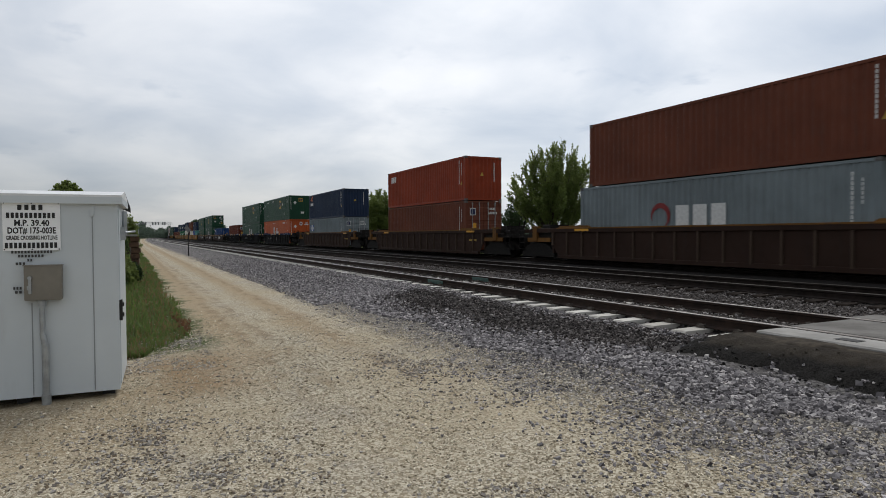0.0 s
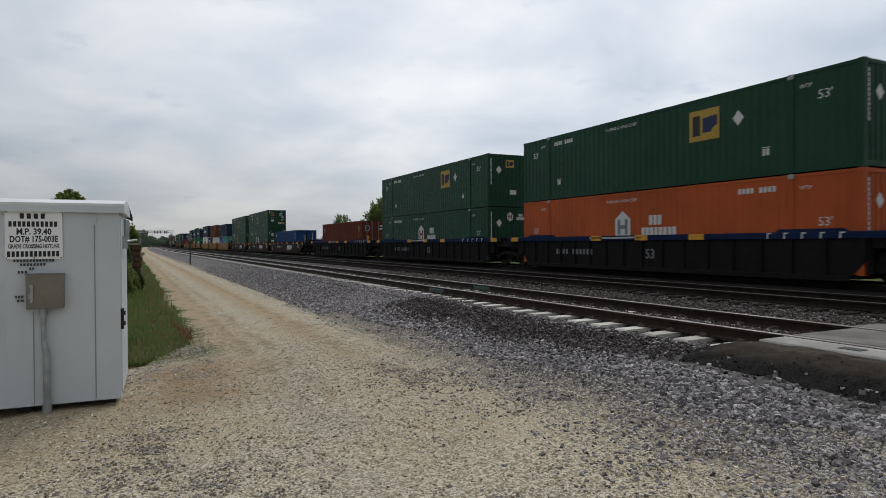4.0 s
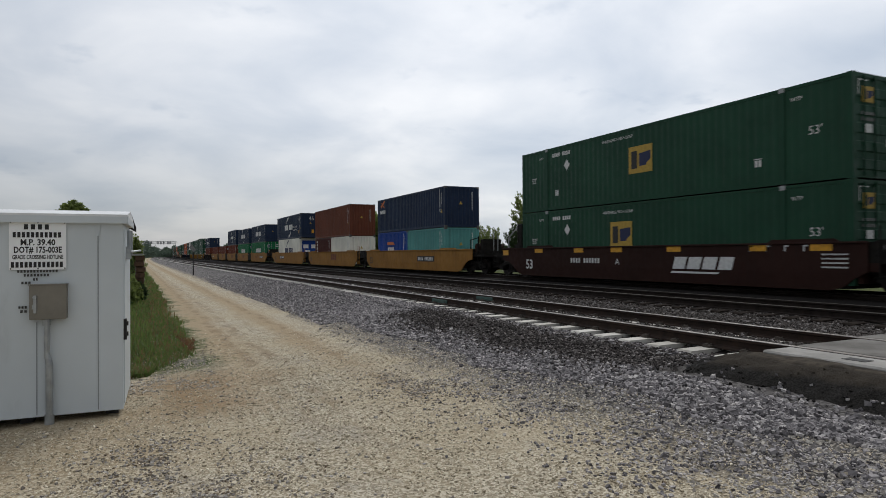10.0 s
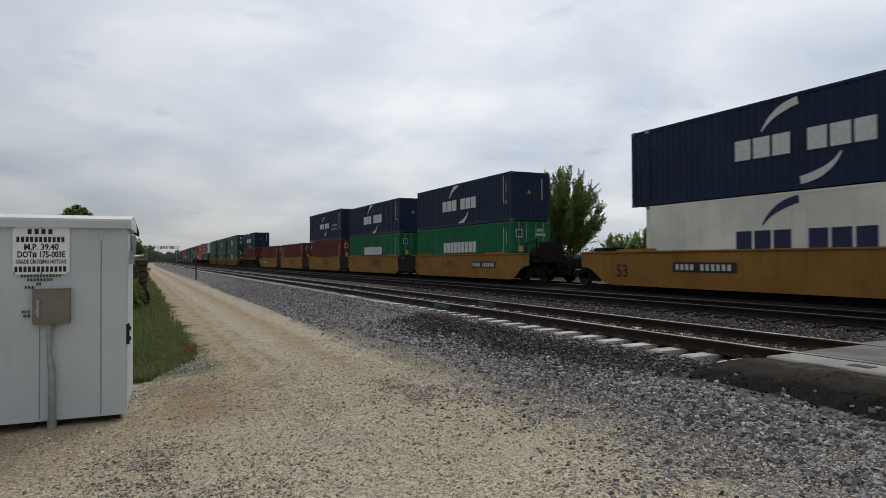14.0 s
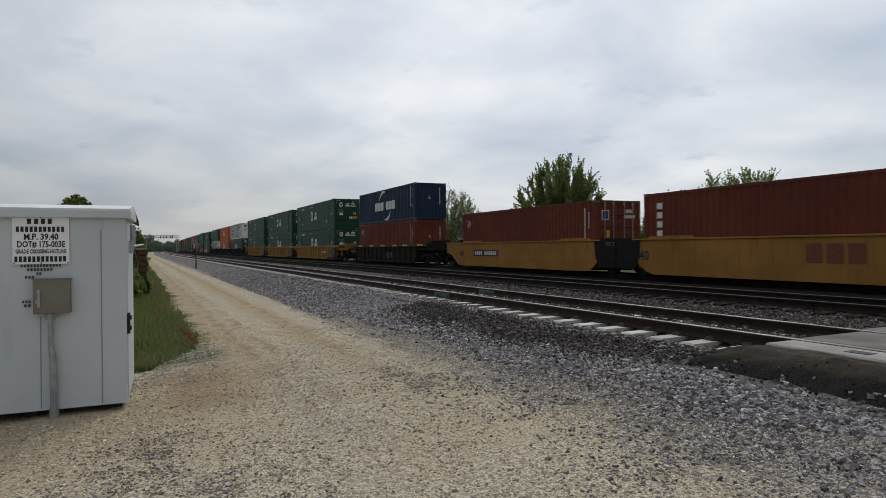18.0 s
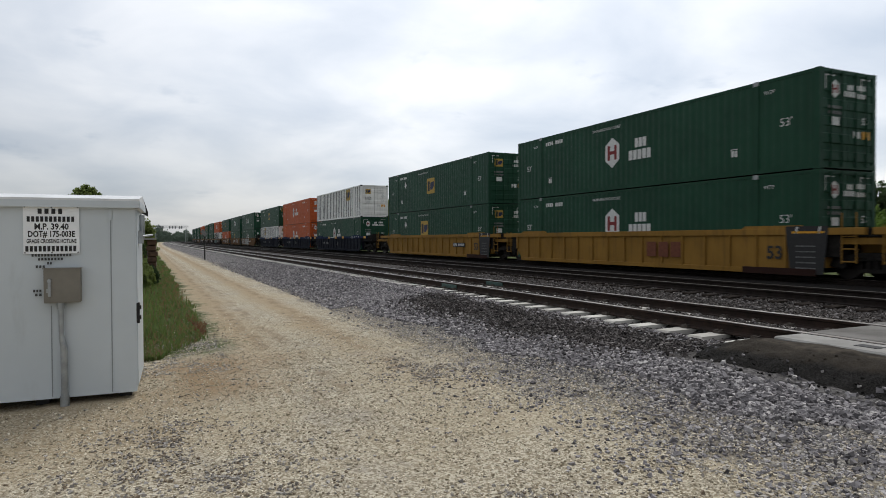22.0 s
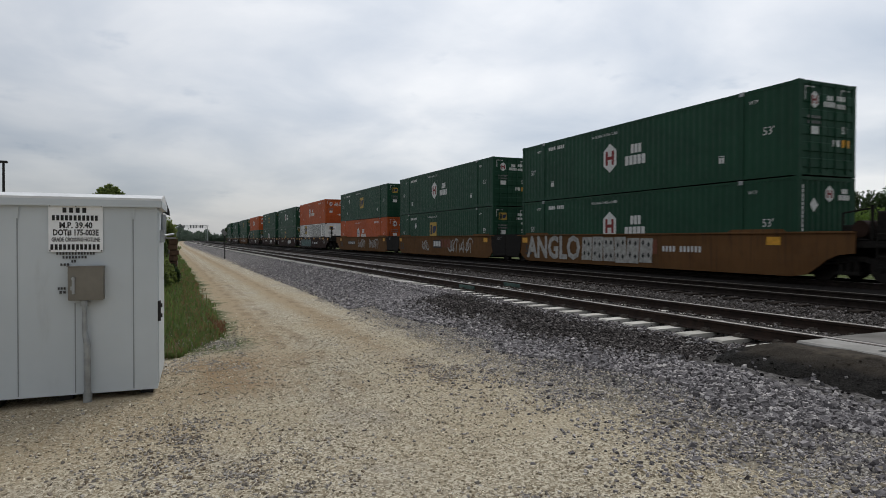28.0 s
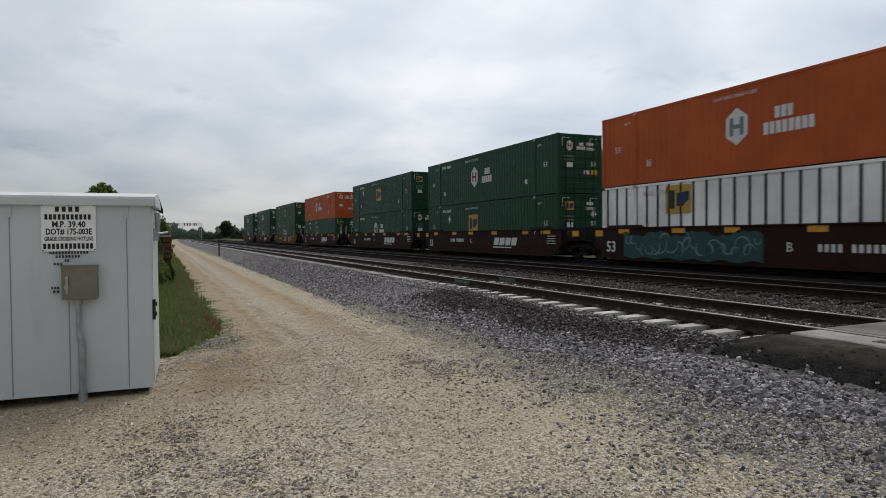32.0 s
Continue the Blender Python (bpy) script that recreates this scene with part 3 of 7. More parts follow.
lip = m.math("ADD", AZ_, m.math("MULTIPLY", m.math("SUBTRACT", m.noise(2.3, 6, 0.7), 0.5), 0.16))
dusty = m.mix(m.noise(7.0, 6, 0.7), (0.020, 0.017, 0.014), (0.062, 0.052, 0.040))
# black low on the ramp, blending to brown-grey with height
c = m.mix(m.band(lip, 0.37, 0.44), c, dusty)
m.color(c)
m.bump(m.math("ADD", sg2, m.noise(18, 6, 0.7)), 0.9, 0.03)
ASPHALT = m.m
crossing = thing("grade_crossing", "concrete panel grade crossing with black asphalt approach beside the rails", "grade crossing", "", "structure")
for x0, x1 in ((6.80, 7.325), (7.50, 8.82), (9.0, 9.6)):
    y1 = 5.18 + (x0 - 6.8) * 0.09
    for i in range(4):
        b = MB()
        b.box(x0, x1, y1 - 2.44 * (i + 1) + 0.01, y1 - 2.44 * i, RAIL - 0.16, RAIL - 0.004, 0.02)
        part("concrete_panel", b, PANEL if x0 < 7 else PANEL_GRIMY, crossing)
for p in (rect(6.98, 7.14, 4.1, 4.35), rect(7.7, 7.86, 3.9, 4.15), rect(8.45, 8.6, 3.9, 4.15)):
    b = MB()
    b.prism(p, "z", RAIL - 0.0035, RAIL + 0.002)
    part("lifting_slot", b, M_PANEL, crossing, "dark lifting recess in the panel")
# asphalt ramp, a rounded black shoulder that runs out onto the stone, with a worn grey strip along the panels
AX = [4.9 + 0.05 * i for i in range(39)]
AY = [-8 + 0.6 * i for i in range(17)] + [2.2 + 0.06 * i for i in range(80)]


def ramp_z(x, y):
    edge_x = 5.62 + 0.06 * noise.noise((y * 1.7, 0.3, 0)) + 0.10 * max(0.0, 4.6 - y) ** 0.5
    k = min(1.0, max(0.0, (x - edge_x) / (6.72 - edge_x)))
    top = 0.10 + (RAIL - 0.03 - 0.10) * (1 - (1 - k) ** 2.1)
    if x < edge_x:
        top = 0.10 - (edge_x - x) * 1.6
    e2 = 5.25 + (6.9 - x) * 0.15 + 0.08 * noise.noise((x * 2.1, 0.7, 1))
    if y > e2:
        top -= (y - e2) ** 1.3 * 0.42
    return top + 0.035 * noise.noise((x * 2.2, y * 2.2, 0.4)) + (0.045 if x < 6.45 else 0.012) * noise.noise((x * 7, y * 7, 3.0)) * min(1.0, max(0.0, (x - 5.2) * 2))


ap = MB()
for y in AY:
    for x in AX:
        ap.v.append((x, y, max(ramp_z(x, y), -0.15)))
k = len(AX)
ap.f = [(j * k + i, j * k + i + 1, (j + 1) * k + i + 1, (j + 1) * k + i) for j in range(len(AY) - 1) for i in range(k - 1)]
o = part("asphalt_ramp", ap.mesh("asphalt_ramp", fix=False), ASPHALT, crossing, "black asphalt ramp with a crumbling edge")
for p in o.data.polygons:
    p.use_smooth = True
WORN = plain("worn grey asphalt", (0.048, 0.040, 0.031), 0.95, 0, 0.5, 7, 0.8, 0.1)
ap = MB()
SX = [6.50 + 0.043 * i for i in range(8)]
SYS = [-8 + 0.6 * i for i in range(19)] + [3.4 + 0.12 * i for i in range(16)]
for y in SYS:
    for x in SX:
        ap.v.append((x + 0.08 * noise.noise((y * 1.5, 2.0, x)) * (x < 6.6), y, ramp_z(x, y) + (0.006 if x > 6.52 else -0.01)))
k = len(SX)
ap.f = [(j * k + i, j * k + i + 1, (j + 1) * k + i + 1, (j + 1) * k + i) for j in range(len(SYS) - 1) for i in range(k - 1)]
o = part("worn_strip", ap.mesh("worn_strip", fix=False), WORN, crossing, "worn grey strip of asphalt along the panel")
for p in o.data.polygons:
    p.use_smooth = True

# ---- equipment enclosure beside the road ----
m = Mat("pale grey enamel", 0.45, 0.0, 0.4)
c = m.mix(m.band(m.noise(0.8, 4), 0.3, 0.7), (0.525, 0.57, 0.592), (0.585, 0.63, 0.652))
c = m.mix(m.band(m.noise(2.5, 6, 0.65, (1, 1, 0.25)), 0.58, 0.8, 0, 0.25), c, (0.23, 0.23, 0.21))
m.color(c)
ENAMEL = m.m
ROOF_PAINT = plain("weathered white roof", (0.70, 0.71, 0.71), 0.5, 0, 0.1, 3)
SEAM = plain("grey enamel seam", (0.26, 0.28, 0.29), 0.5, 0, 0.1, 5)
JBOX = plain("tan grey steel box", (0.20, 0.185, 0.155), 0.45, 0.2, 0.1, 5)
GALV = plain("galvanised steel", (0.34, 0.36, 0.37), 0.4, 0.6, 0.15, 10)
WOOD = plain("weathered creosote timber", (0.075, 0.042, 0.024), 0.85, 0, 0.35, 6, 0.4)

BW, BD, BZ = 2.30, 1.25, 2.05       # front width, depth, wall height
box = thing("equipment_enclosure", "pale grey steel railway equipment enclosure standing on the gravel", "equipment cabinet", loc=(-0.115, 7.55, 0.0))
box.rotation_euler = (0, 0, radians(-2.2))
# in the enclosure's space the corner seen beside the road is the origin; x runs to the left as negative
b = MB()
b.box(-BW, 0, 0.0, BD, 0.07, BZ, 0.006)
part("body", b, ENAMEL, box)
b = MB()
b.prism([(-0.045, BZ - 0.005), (-0.045, BZ + 0.085), (BD / 2, BZ + 0.16), (BD + 0.045, BZ + 0.085), (BD + 0.045, BZ - 0.005)], "x", -BW - 0.04, 0.045)
part("roof", b, ROOF_PAINT, box, "white sheet roof with a folded edge")
b = MB()
b.box(-BW - 0.044, 0.049, -0.05, -0.045, BZ - 0.01, BZ + 0.062)
b.box(0.045, 0.05, -0.05, BD + 0.05, BZ - 0.01, BZ + 0.062)
part("roof_edge", b, ENAMEL, box)
for u in (0.235, 0.785, 1.295, 1.86):
    b = MB()
    b.box(-u - 0.005, -u + 0.005, -0.004, 0.0, 0.09, (BZ - 0.02) if u != 0.785 else 1.03)
    part("wall_seam", b, SEAM, box)
for u in (0.235, 1.295):
    b = MB()
    b.box(-u - 0.017, -u + 0.017, -0.014, -0.004, BZ - 0.14, BZ - 0.018)
    b.tube((-u, -0.02, BZ - 0.12), (-u, -0.002, BZ - 0.12), 0.012, None, 8)
    part("lifting_strap", b, ENAMEL, box)
for u in (0.12, 0.9, 1.55, 2.2):
    b = MB()
    b.box(-u - 0.06, -u + 0.06, 0.16, BD - 0.05, -0.08, 0.072)
    part("foot", b, STEEL_DARK, box)
# sign
sign = part("sign_plate", (lambda q: (q.box(-1.018, -0.522, -0.017, -0.011, 1.563, 2.055), q)[1])(MB()), plain("white sign enamel", (0.86, 0.875, 0.88), 0.35, 0, 0.04, 4), box,
            "white sign with black stencilled lettering")


def sign_bars(n, w, h, z, gap):
    part("lettering", flat(("sign", n, w, h), letters(n, w, h, gap)), M_BLACK, sign, m=on_front(-0.77, -0.0175, z, 1.0))


sign_bars(4, 0.24, 0.052, 1.997, 0.42)
sign_bars(11, 0.43, 0.054, 1.917, 0.34)
sign_bars(12, 0.46, 0.056, 1.615, 0.34)
for text, z, sx, sy in (("M.P. 39.40", 1.838, 0.072, 0.086), ("DOT# 175-003E", 1.762, 0.061, 0.086), ("GRADE CROSSING HOTLINE", 1.690, 0.0345, 0.058)):
    o = part("lettering", word(text), M_BLACK, sign, m=on_front(-0.77, -0.019, z, sx, sy))
for x in (-1.005, -0.77, -0.535):
    for z in (1.575, 2.04):
        b = MB()
        b.tube((x, -0.020, z), (x, -0.014, z), 0.007, None, 8)
        part("screw", b, STEEL_DARK, sign)
b = MB()
for w, z, x in ((0.36, 1.548, -0.77), (0.23, 1.508, -0.78), (0.05, 1.466, -0.79), (0.09, 1.432, -0.87), (0.08, 1.185, -0.90), (0.07, 1.145, -0.89)):
    n = max(2, int(w / 0.026))
    for i in range(n):
        a = x - w / 2 + i * w / n
        b.box(a, a + w / n * 0.62, -0.010, -0.006, z - 0.013, z + 0.013)
st = part("stencil", b, plain("faded black stencil", (0.06, 0.06, 0.06), 0.6, 0, 0.2, 30), box, "partly hidden black stencilling")
st["kind"] = "stuff"
jb = part("junction_box", (lambda q: (q.box(-0.835, -0.508, -0.095, -0.007, 1.062, 1.412, 0.008), q)[1])(MB()), JBOX, box, "tan grey junction box with a latch")
b = MB()
b.box(-0.832, -0.511, -0.105, -0.096, 1.066, 1.408, 0.004)
part("cover", b, JBOX, jb)
b = MB()
b.box(-0.842, -0.50, -0.112, -0.01, 1.409, 1.418)
part("drip_edge", b, JBOX, jb)
b = MB()
b.box(-0.795, -0.770, -0.122, -0.105, 1.13, 1.30, 0.005)
b.tube((-0.782, -0.138, 1.29), (-0.782, -0.10, 1.29), 0.018, None, 10)
b.box(-0.808, -0.795, -0.118, -0.104, 1.17, 1.21)
part("latch", b, GALV, jb, "bright steel latch")
b = MB()
b.tube((-0.69, -0.055, 0.70), (-0.69, -0.055, 1.06), 0.025, None, 12)
b.tube((-0.69, -0.055, 0.72), (-0.668, -0.055, 0.60), 0.027, 0.034, 12)
b.tube((-0.668, -0.055, 0.0), (-0.668, -0.055, 0.61), 0.034, None, 12)
b.tube((-0.668, -0.055, -0.02), (-0.668, -0.055, 0.10), 0.043, None, 12)
b.tube((-0.69, -0.055, 1.0), (-0.69, -0.055, 1.06), 0.038, None, 12)
part("conduit", b, GALV, box, "grey conduit down to the ground")
b = MB()
b.tube((0.05, 0.35, 1.72), (0.05, 0.35, 1.98), 0.028, None, 10)
b.tube((0.055, 0.30, 1.74), (0.15, 0.44, 1.755), 0.012, None, 8)
b.box(0.0, 0.06, 0.25, 0.45, 1.66, 1.80)
part("cable_bracket", b, GALV, box)
b = MB()
for z in (0.86, 0.97):
    b.tube((0.0, 0.08, z), (0.045, 0.08, z), 0.024, None, 8)
b.box(0.0, 0.03, 0.04, 0.12, 0.80, 1.02)
part("door_latch", b, STEEL_DARK, box)
b = MB()
b.box(0.0, 0.012, 0.05, BD - 0.05, 0.12, BZ - 0.06)
part("side_door", b, ENAMEL, box)

# sign with a dark blade beyond the enclosure
post = thing("warning_flag", "dark triangular blade on a thin mast beyond the enclosure", "marker", loc=(-0.16, 19.0, 0))
b = MB()
b.tube((0, 0, -0.15), (0, 0, 2.75), 0.025, None, 8)
part("mast", b, STEEL_DARK, post)
b = MB()
b.prism([(0.02, 2.42), (0.19, 2.33), (0.19, 2.45), (0.06, 2.86), (0.02, 2.80)], "y", -0.006, 0.006)
part("blade", b, M_PANEL, post)

# stacked timbers on the verge
stack = thing("timber_stack", "stack of weathered brown railway timbers in the grass", "timber stack", loc=(0.16, 27.0, -0.06))
for i in range(5):
    b = MB()
    b.box(-0.16, 0.16, -0.9, 0.9, 0.72 + 0.215 * i, 0.72 + 0.215 * i + 0.17, 0.015)
    part("timber", b, WOOD, stack, m=pose(0.01 * (i % 3 - 1), 0, 0, 0, 0, 1.5 * (i % 3 - 1)))
    if i < 4:
        b = MB()
        b.box(-0.13, 0.13, -0.7, -0.55, 0.89 + 0.215 * i, 0.935 + 0.215 * i)
        part("spacer", b, WOOD, stack)
for y in (-0.6, 0.6):
    b = MB()
    b.box(-0.14, 0.14, y - 0.1, y + 0.1, -0.05, 0.72)
    part("support_block", b, WOOD, stack)
b = MB()
b.box(-0.30, 0.10, -0.95, 0.9, 1.76, 1.83, 0.02)
part("top_board", b, PANEL, stack, "pale board laid on top")

# thin marker post by the ballast
mp = thing("marker_post", "thin dark marker post with a small pale plate", "marker post", loc=(4.35, 56.5, 0.0))
b = MB()
b.tube((0, 0, -0.1), (0, 0, 2.35), 0.05, None, 6)
part("post", b, STEEL_DARK, mp)
b = MB()
b.prism([(-0.32, 2.35), (0.0, 1.95), (0.22, 2.15), (-0.12, 2.62)], "y", -0.08, -0.05)
part("plate", b, M_DIM, mp)

# signal bridge across the line, far off
SY = 425.0
sb = thing("signal_bridge", "distant steel signal bridge spanning the tracks", "signal bridge", loc=(0, SY, 0))
SBMAT = plain("pale grey steel lattice", (0.36, 0.37, 0.38), 0.6, 0.2, 0.1, 4)
for x in (4.2, 22.0):
    for dx in (-0.5, 0.5):
        b = MB()
        b.tube((x + dx, 0, -0.5), (x + dx, 0, 9.2), 0.11, None, 6)
        part("leg", b, SBMAT, sb)
for z in (9.0, 10.2):
    b = MB()
    b.box(3.4, 22.8, -0.2, 0.2, z, z + 0.22)
    part("chord", b, SBMAT, sb)
b = MB()
for i in range(13):
    x = 3.6 + i * 1.55
    b.tube((x, 0, 9.0), (x + 0.78, 0, 10.3), 0.08, None, 5)
    b.tube((x + 0.78, 0, 10.3), (x + 1.55, 0, 9.0), 0.08, None, 5)
part("lattice", b, SBMAT, sb)
HEAD_GREY = plain("mid grey signal housing", (0.14, 0.145, 0.15), 0.6, 0, 0.2, 5)
for x in (7.3, 8.8, 12.6, 14.2, 15.8, 18.2, 19.4):
    b = MB()
    b.box(x - 0.36, x + 0.36, -0.7, -0.4, 8.5, 10.3, 0.1)
    part("signal_head", b, HEAD_GREY, sb)

# lamp post behind the enclosure
lp = thing("lamp_post", "dark lamp post with a flat twin head", "lamp post", loc=(-8.2, 41.0, -0.3))
b = MB()
b.tube((0, 0, -0.2), (0, 0, 6.15), 0.09, 0.06, 8)
part("pole", b, STEEL_DARK, lp)
b = MB()
b.box(-0.2, 0.2, -0.12, 0.12, 6.1, 6.22, 0.03)
part("lamp_head", b, STEEL_DARK, lp)

# ---- containers ----
CACHE = {}


def cached(key, build):
    if key not in CACHE:
        CACHE[key] = build().mesh(key[0])
    return CACHE[key]


def corrugated(length, z0, z1, pitch, depth, flat_share=0.28):
    """Trapezoid ribs of a steel side, along y, facing -x, with the outer face at x = 0."""
    b = MB()
    n = max(2, round(length / pitch))
    p = length / n
    line = []
    for i in range(n):
        y = -length / 2 + i * p
        line += [(0, y), (0, y + p * flat_share), (depth, y + p * 0.5), (depth, y + p * (0.5 + flat_share))]
    line.append((0, length / 2))
    b.sheet(line, z0, z1)
    return b


def side_mesh(kind, length, height):
    def build():
        span = length - 0.30
        if kind == "post":        # smooth white sheets between dark upright posts
            b = MB()
            b.box(0.02, 0.05, -span / 2, span / 2, 0.16, height - 0.09)
            return b
        if kind == "reefer":
            b = MB()
            n = 18
            line = [(0.0, -span / 2)]
            for i in range(n):
                y = -span / 2 + (i + 0.5) * span / n
                line += [(0.0, y - 0.025), (-0.008, y - 0.02), (-0.008, y + 0.02), (0.0, y + 0.025)]
            b.sheet(line + [(0.0, span / 2)], 0.16, height - 0.09)
            return b
        if kind == "domestic":
            return corrugated(span, 0.16, height - 0.09, 0.30, 0.010, 0.36)
        return corrugated(span, 0.16, height - 0.10, 0.278, 0.036)
    return cached(("side_wall", kind, length, height), build)


def bar_mesh(name, *dims):
    def build():
        b = MB()
        b.box(*dims)
        return b
    return cached((name, *dims), build)


def door_mesh(w, h):
    """One door leaf, pressed with five broad ribs."""
    def build():
        b = MB()
        n = 5
        prof = [(0.06, h - 0.12), (0.06, 0.18), (0.03, 0.18)]
        for i in range(n):
            z0 = 0.24 + i * (h - 0.42) / n
            z1 = z0 + (h - 0.42) / n * 0.62
            prof += [(0.03, z0), (0.005, z0 + 0.03), (0.005, z1 - 0.03), (0.03, z1)]
        prof.append((0.03, h - 0.12))
        b.prism(prof, "x", 0.012, w - 0.012)
        return b
    return cached(("door", w, h), build)


def hexagon(s=0.62):
    return [[(s * 0.80 * math.cos(radians(90 + 60 * i)), s * math.sin(radians(90 + 60 * i))) for i in range(6)]]


def logo(parent, x, y, z, kind, end=False, size=1.0):
    """Emblems as plain shapes in their colours."""
    at = (lambda dx, dz, lift, s=1.0: on_front(y + dx, x - lift, z + dz, s)) if end else (lambda dx, dz, lift, s=1.0: on_side(x - lift, y - dx, z + dz, s))
    k = 0.42 if end else 1.0
    if kind in ("hexagon", "hexagon_wide"):
        o = part("emblem", flat("hex", hexagon()), M_WHITE, parent, "white hexagon emblem", at(0, 0, 0.006, k))
        bars = [rect(-0.28, -0.13, -0.30, 0.30), rect(0.13, 0.28, -0.30, 0.30), rect(-0.13, 0.13, -0.07, 0.07)]
        marks("emblem_bar", "hexbars", bars, GREY if kind == "hexagon_wide" else M_RED, parent, "", at(0, 0, 0.011, k))
        w = 1.25 if kind == "hexagon" else 1.75
        rows = [[(a + (0.05 if kind == "hexagon" else -0.15), c + 0.22) for a, c in q] for q in letters(3, 0.66, 0.36, 0.22)]
        rows += [[(a, c - 0.24) for a, c in q] for q in letters(5 if kind == "hexagon" else 8, w, 0.38, 0.22)]
        mm = at((1.62 if kind == "hexagon" else 1.9) * k, 0, 0.006, k)
        if end:
            part("lettering", flat(("hexagon_text", kind), rows), M_WHITE, parent, "white block lettering", mm)
        else:
            marks("letter_block", ("hexagon_text", kind), rows, M_WHITE, parent, "", mm)
    elif kind == "square":
        part("emblem", flat("square", [rect(-0.62, 0.62, -0.52, 0.52)]), M_YELLOW, parent, "square yellow decal", at(0, 0, 0.006, k))
        part("emblem_bar", flat("square_a", [rect(-0.48, -0.16, -0.34, 0.34)]),
             M_BLACK, parent, "", at(0, 0, 0.011, k))
        part("emblem_bar", flat("square_b", [[(-0.06, -0.26), (0.30, -0.26), (0.34, -0.16), (0.54, -0.04), (0.54, 0.28), (-0.06, 0.22)]]),
             M_NAVY, parent, "", at(0, 0, 0.011, k))
    elif kind in ("swoosh", "swoosh_dark"):
        mat = M_WHITE if kind == "swoosh" else M_NAVY
        rows = letters(3, 1.75, 0.56, 0.14)
        rows = [[(a - 1.12, c) for a, c in q] for q in rows] + [[(a + 1.02, c) for a, c in q] for q in rows]
        marks("letter_block", "cc", rows, mat, parent, "", at(0, 0, 0.006, size))
        marks("swoosh", "sw", stroke((-1.15, 0.42), (-0.85, 0.92), (-0.1, 1.05), 0.17) + stroke((1.0, -0.42), (0.75, -0.90), (-0.05, -1.02), 0.17), mat, parent, "", at(0, 0, 0.006, size))
    elif kind == "band":
        marks("letter_block", "ev", letters(9, 4.3, 0.62, 0.16), M_WHITE, parent, "", at(0, 0, 0.006))
    elif kind == "cross":
        part("crossed_emblem", flat("x1", [[(-0.50, -0.05), (-0.32, -0.22), (0.48, 0.28), (0.40, 0.36)], [(-0.45, 0.30), (-0.40, 0.22), (0.42, -0.20), (0.30, -0.25)]]),
             M_ORANGE, parent, "orange crossed strokes", at(0, 0.42, 0.006))
        part("lettering", flat("x2", letters(5, 1.15, 0.26, 0.22)), M_WHITE, parent, "", at(0, -0.12, 0.006))
    elif kind == "three":
        part("lettering", flat("ca", letters(3, 0.95, 0.42, 0.2, 0.1)), M_WHITE, parent, "", at(0, 0, 0.006))
    elif kind == "boxes":
        part("emblem", flat("b3", letters(3, 1.35, 0.62, 0.04, 0, (1,))), M_BLUE, parent, "", at(0, 0, 0.006))
        part("emblem_bar", flat("b3w", [rect(-0.22, 0.20, -0.31, 0.31)]), M_WHITE, parent, "", at(0, 0, 0.006))
        part("lettering", flat("b3t", [rect(-0.56, -0.34, -0.15, 0.15), rect(0.38, 0.54, -0.15, 0.15)]), M_WHITE, parent, "", at(0, 0, 0.011))
    elif kind == "blocks":
        marks("letter_block", "mo", letters(3, 2.3, 0.78, 0.24), M_WHITE, parent, "", at(0, 0, 0.006))
        part("emblem", flat("moa", arc(-1.9, 0.0, 0.42, -60, 200, 0.2, 14)), M_RED, parent, "", at(0, 0, 0.006))
    elif kind == "bar_red":
        part("emblem", flat("ar", [[(-0.75, 0.12), (0.75, 0.12), (0.45, 0.34), (-0.75, 0.34)]]), M_ORANGE, parent, "", at(0, 0, 0.006))
        part("lettering", flat("ap", letters(3, 1.3, 0.42, 0.18, 0.15)), M_WHITE, parent, "", at(0, -0.28, 0.006))
    elif kind == "small_bar":
        part("lettering", flat("aps", [rect(-0.35, 0.35, 0.1, 0.18)] + letters(3, 0.7, 0.26, 0.2, 0.1)), M_WHITE, parent, "", at(0, 0, 0.006))
    elif kind == "vertical":
        part("lettering", flat("tr", [rect(-0.13, 0.13, 0.92 - i * 0.34, 1.15 - i * 0.34) for i in range(6)]), M_WHITE, parent, "", at(0, 0, 0.006))
    elif kind == "plaque":
        part("emblem", flat("fl", [rect(-0.24, 0.24, -0.26, 0.26)]), M_WHITE, parent, "", at(0, 0, 0.006, 0.66))
        part("emblem_bar", flat("fl2", [rect(-0.19, 0.19, -0.21, 0.21)]), M_NAVY, parent, "", at(0, 0, 0.011, 0.66))
        part("emblem_bar", flat("fl3", [[(-0.10, -0.12), (-0.02, -0.12), (0.12, 0.10), (-0.02, 0.10)]]), M_WHITE, parent, "", at(0, 0, 0.016, 0.66))


COLOR_NAME = {}
for mat_, text in ((GREEN, "dark green"), (ORANGE, "bright orange"), (RED_ORANGE, "red-orange"), (BROWN, "brown"), (OXIDE, "oxide red"), (MAROON, "maroon"), (NAVY, "navy blue"),
                   (BLUE, "bright blue"), (DUSTY_BLUE, "dusty blue"), (GREY, "blue-grey"), (TEAL, "pale teal"), (EMERALD, "bright green"), (WHITE, "white"), (CREAM, "cream white")):
    COLOR_NAME[mat_.name] = text
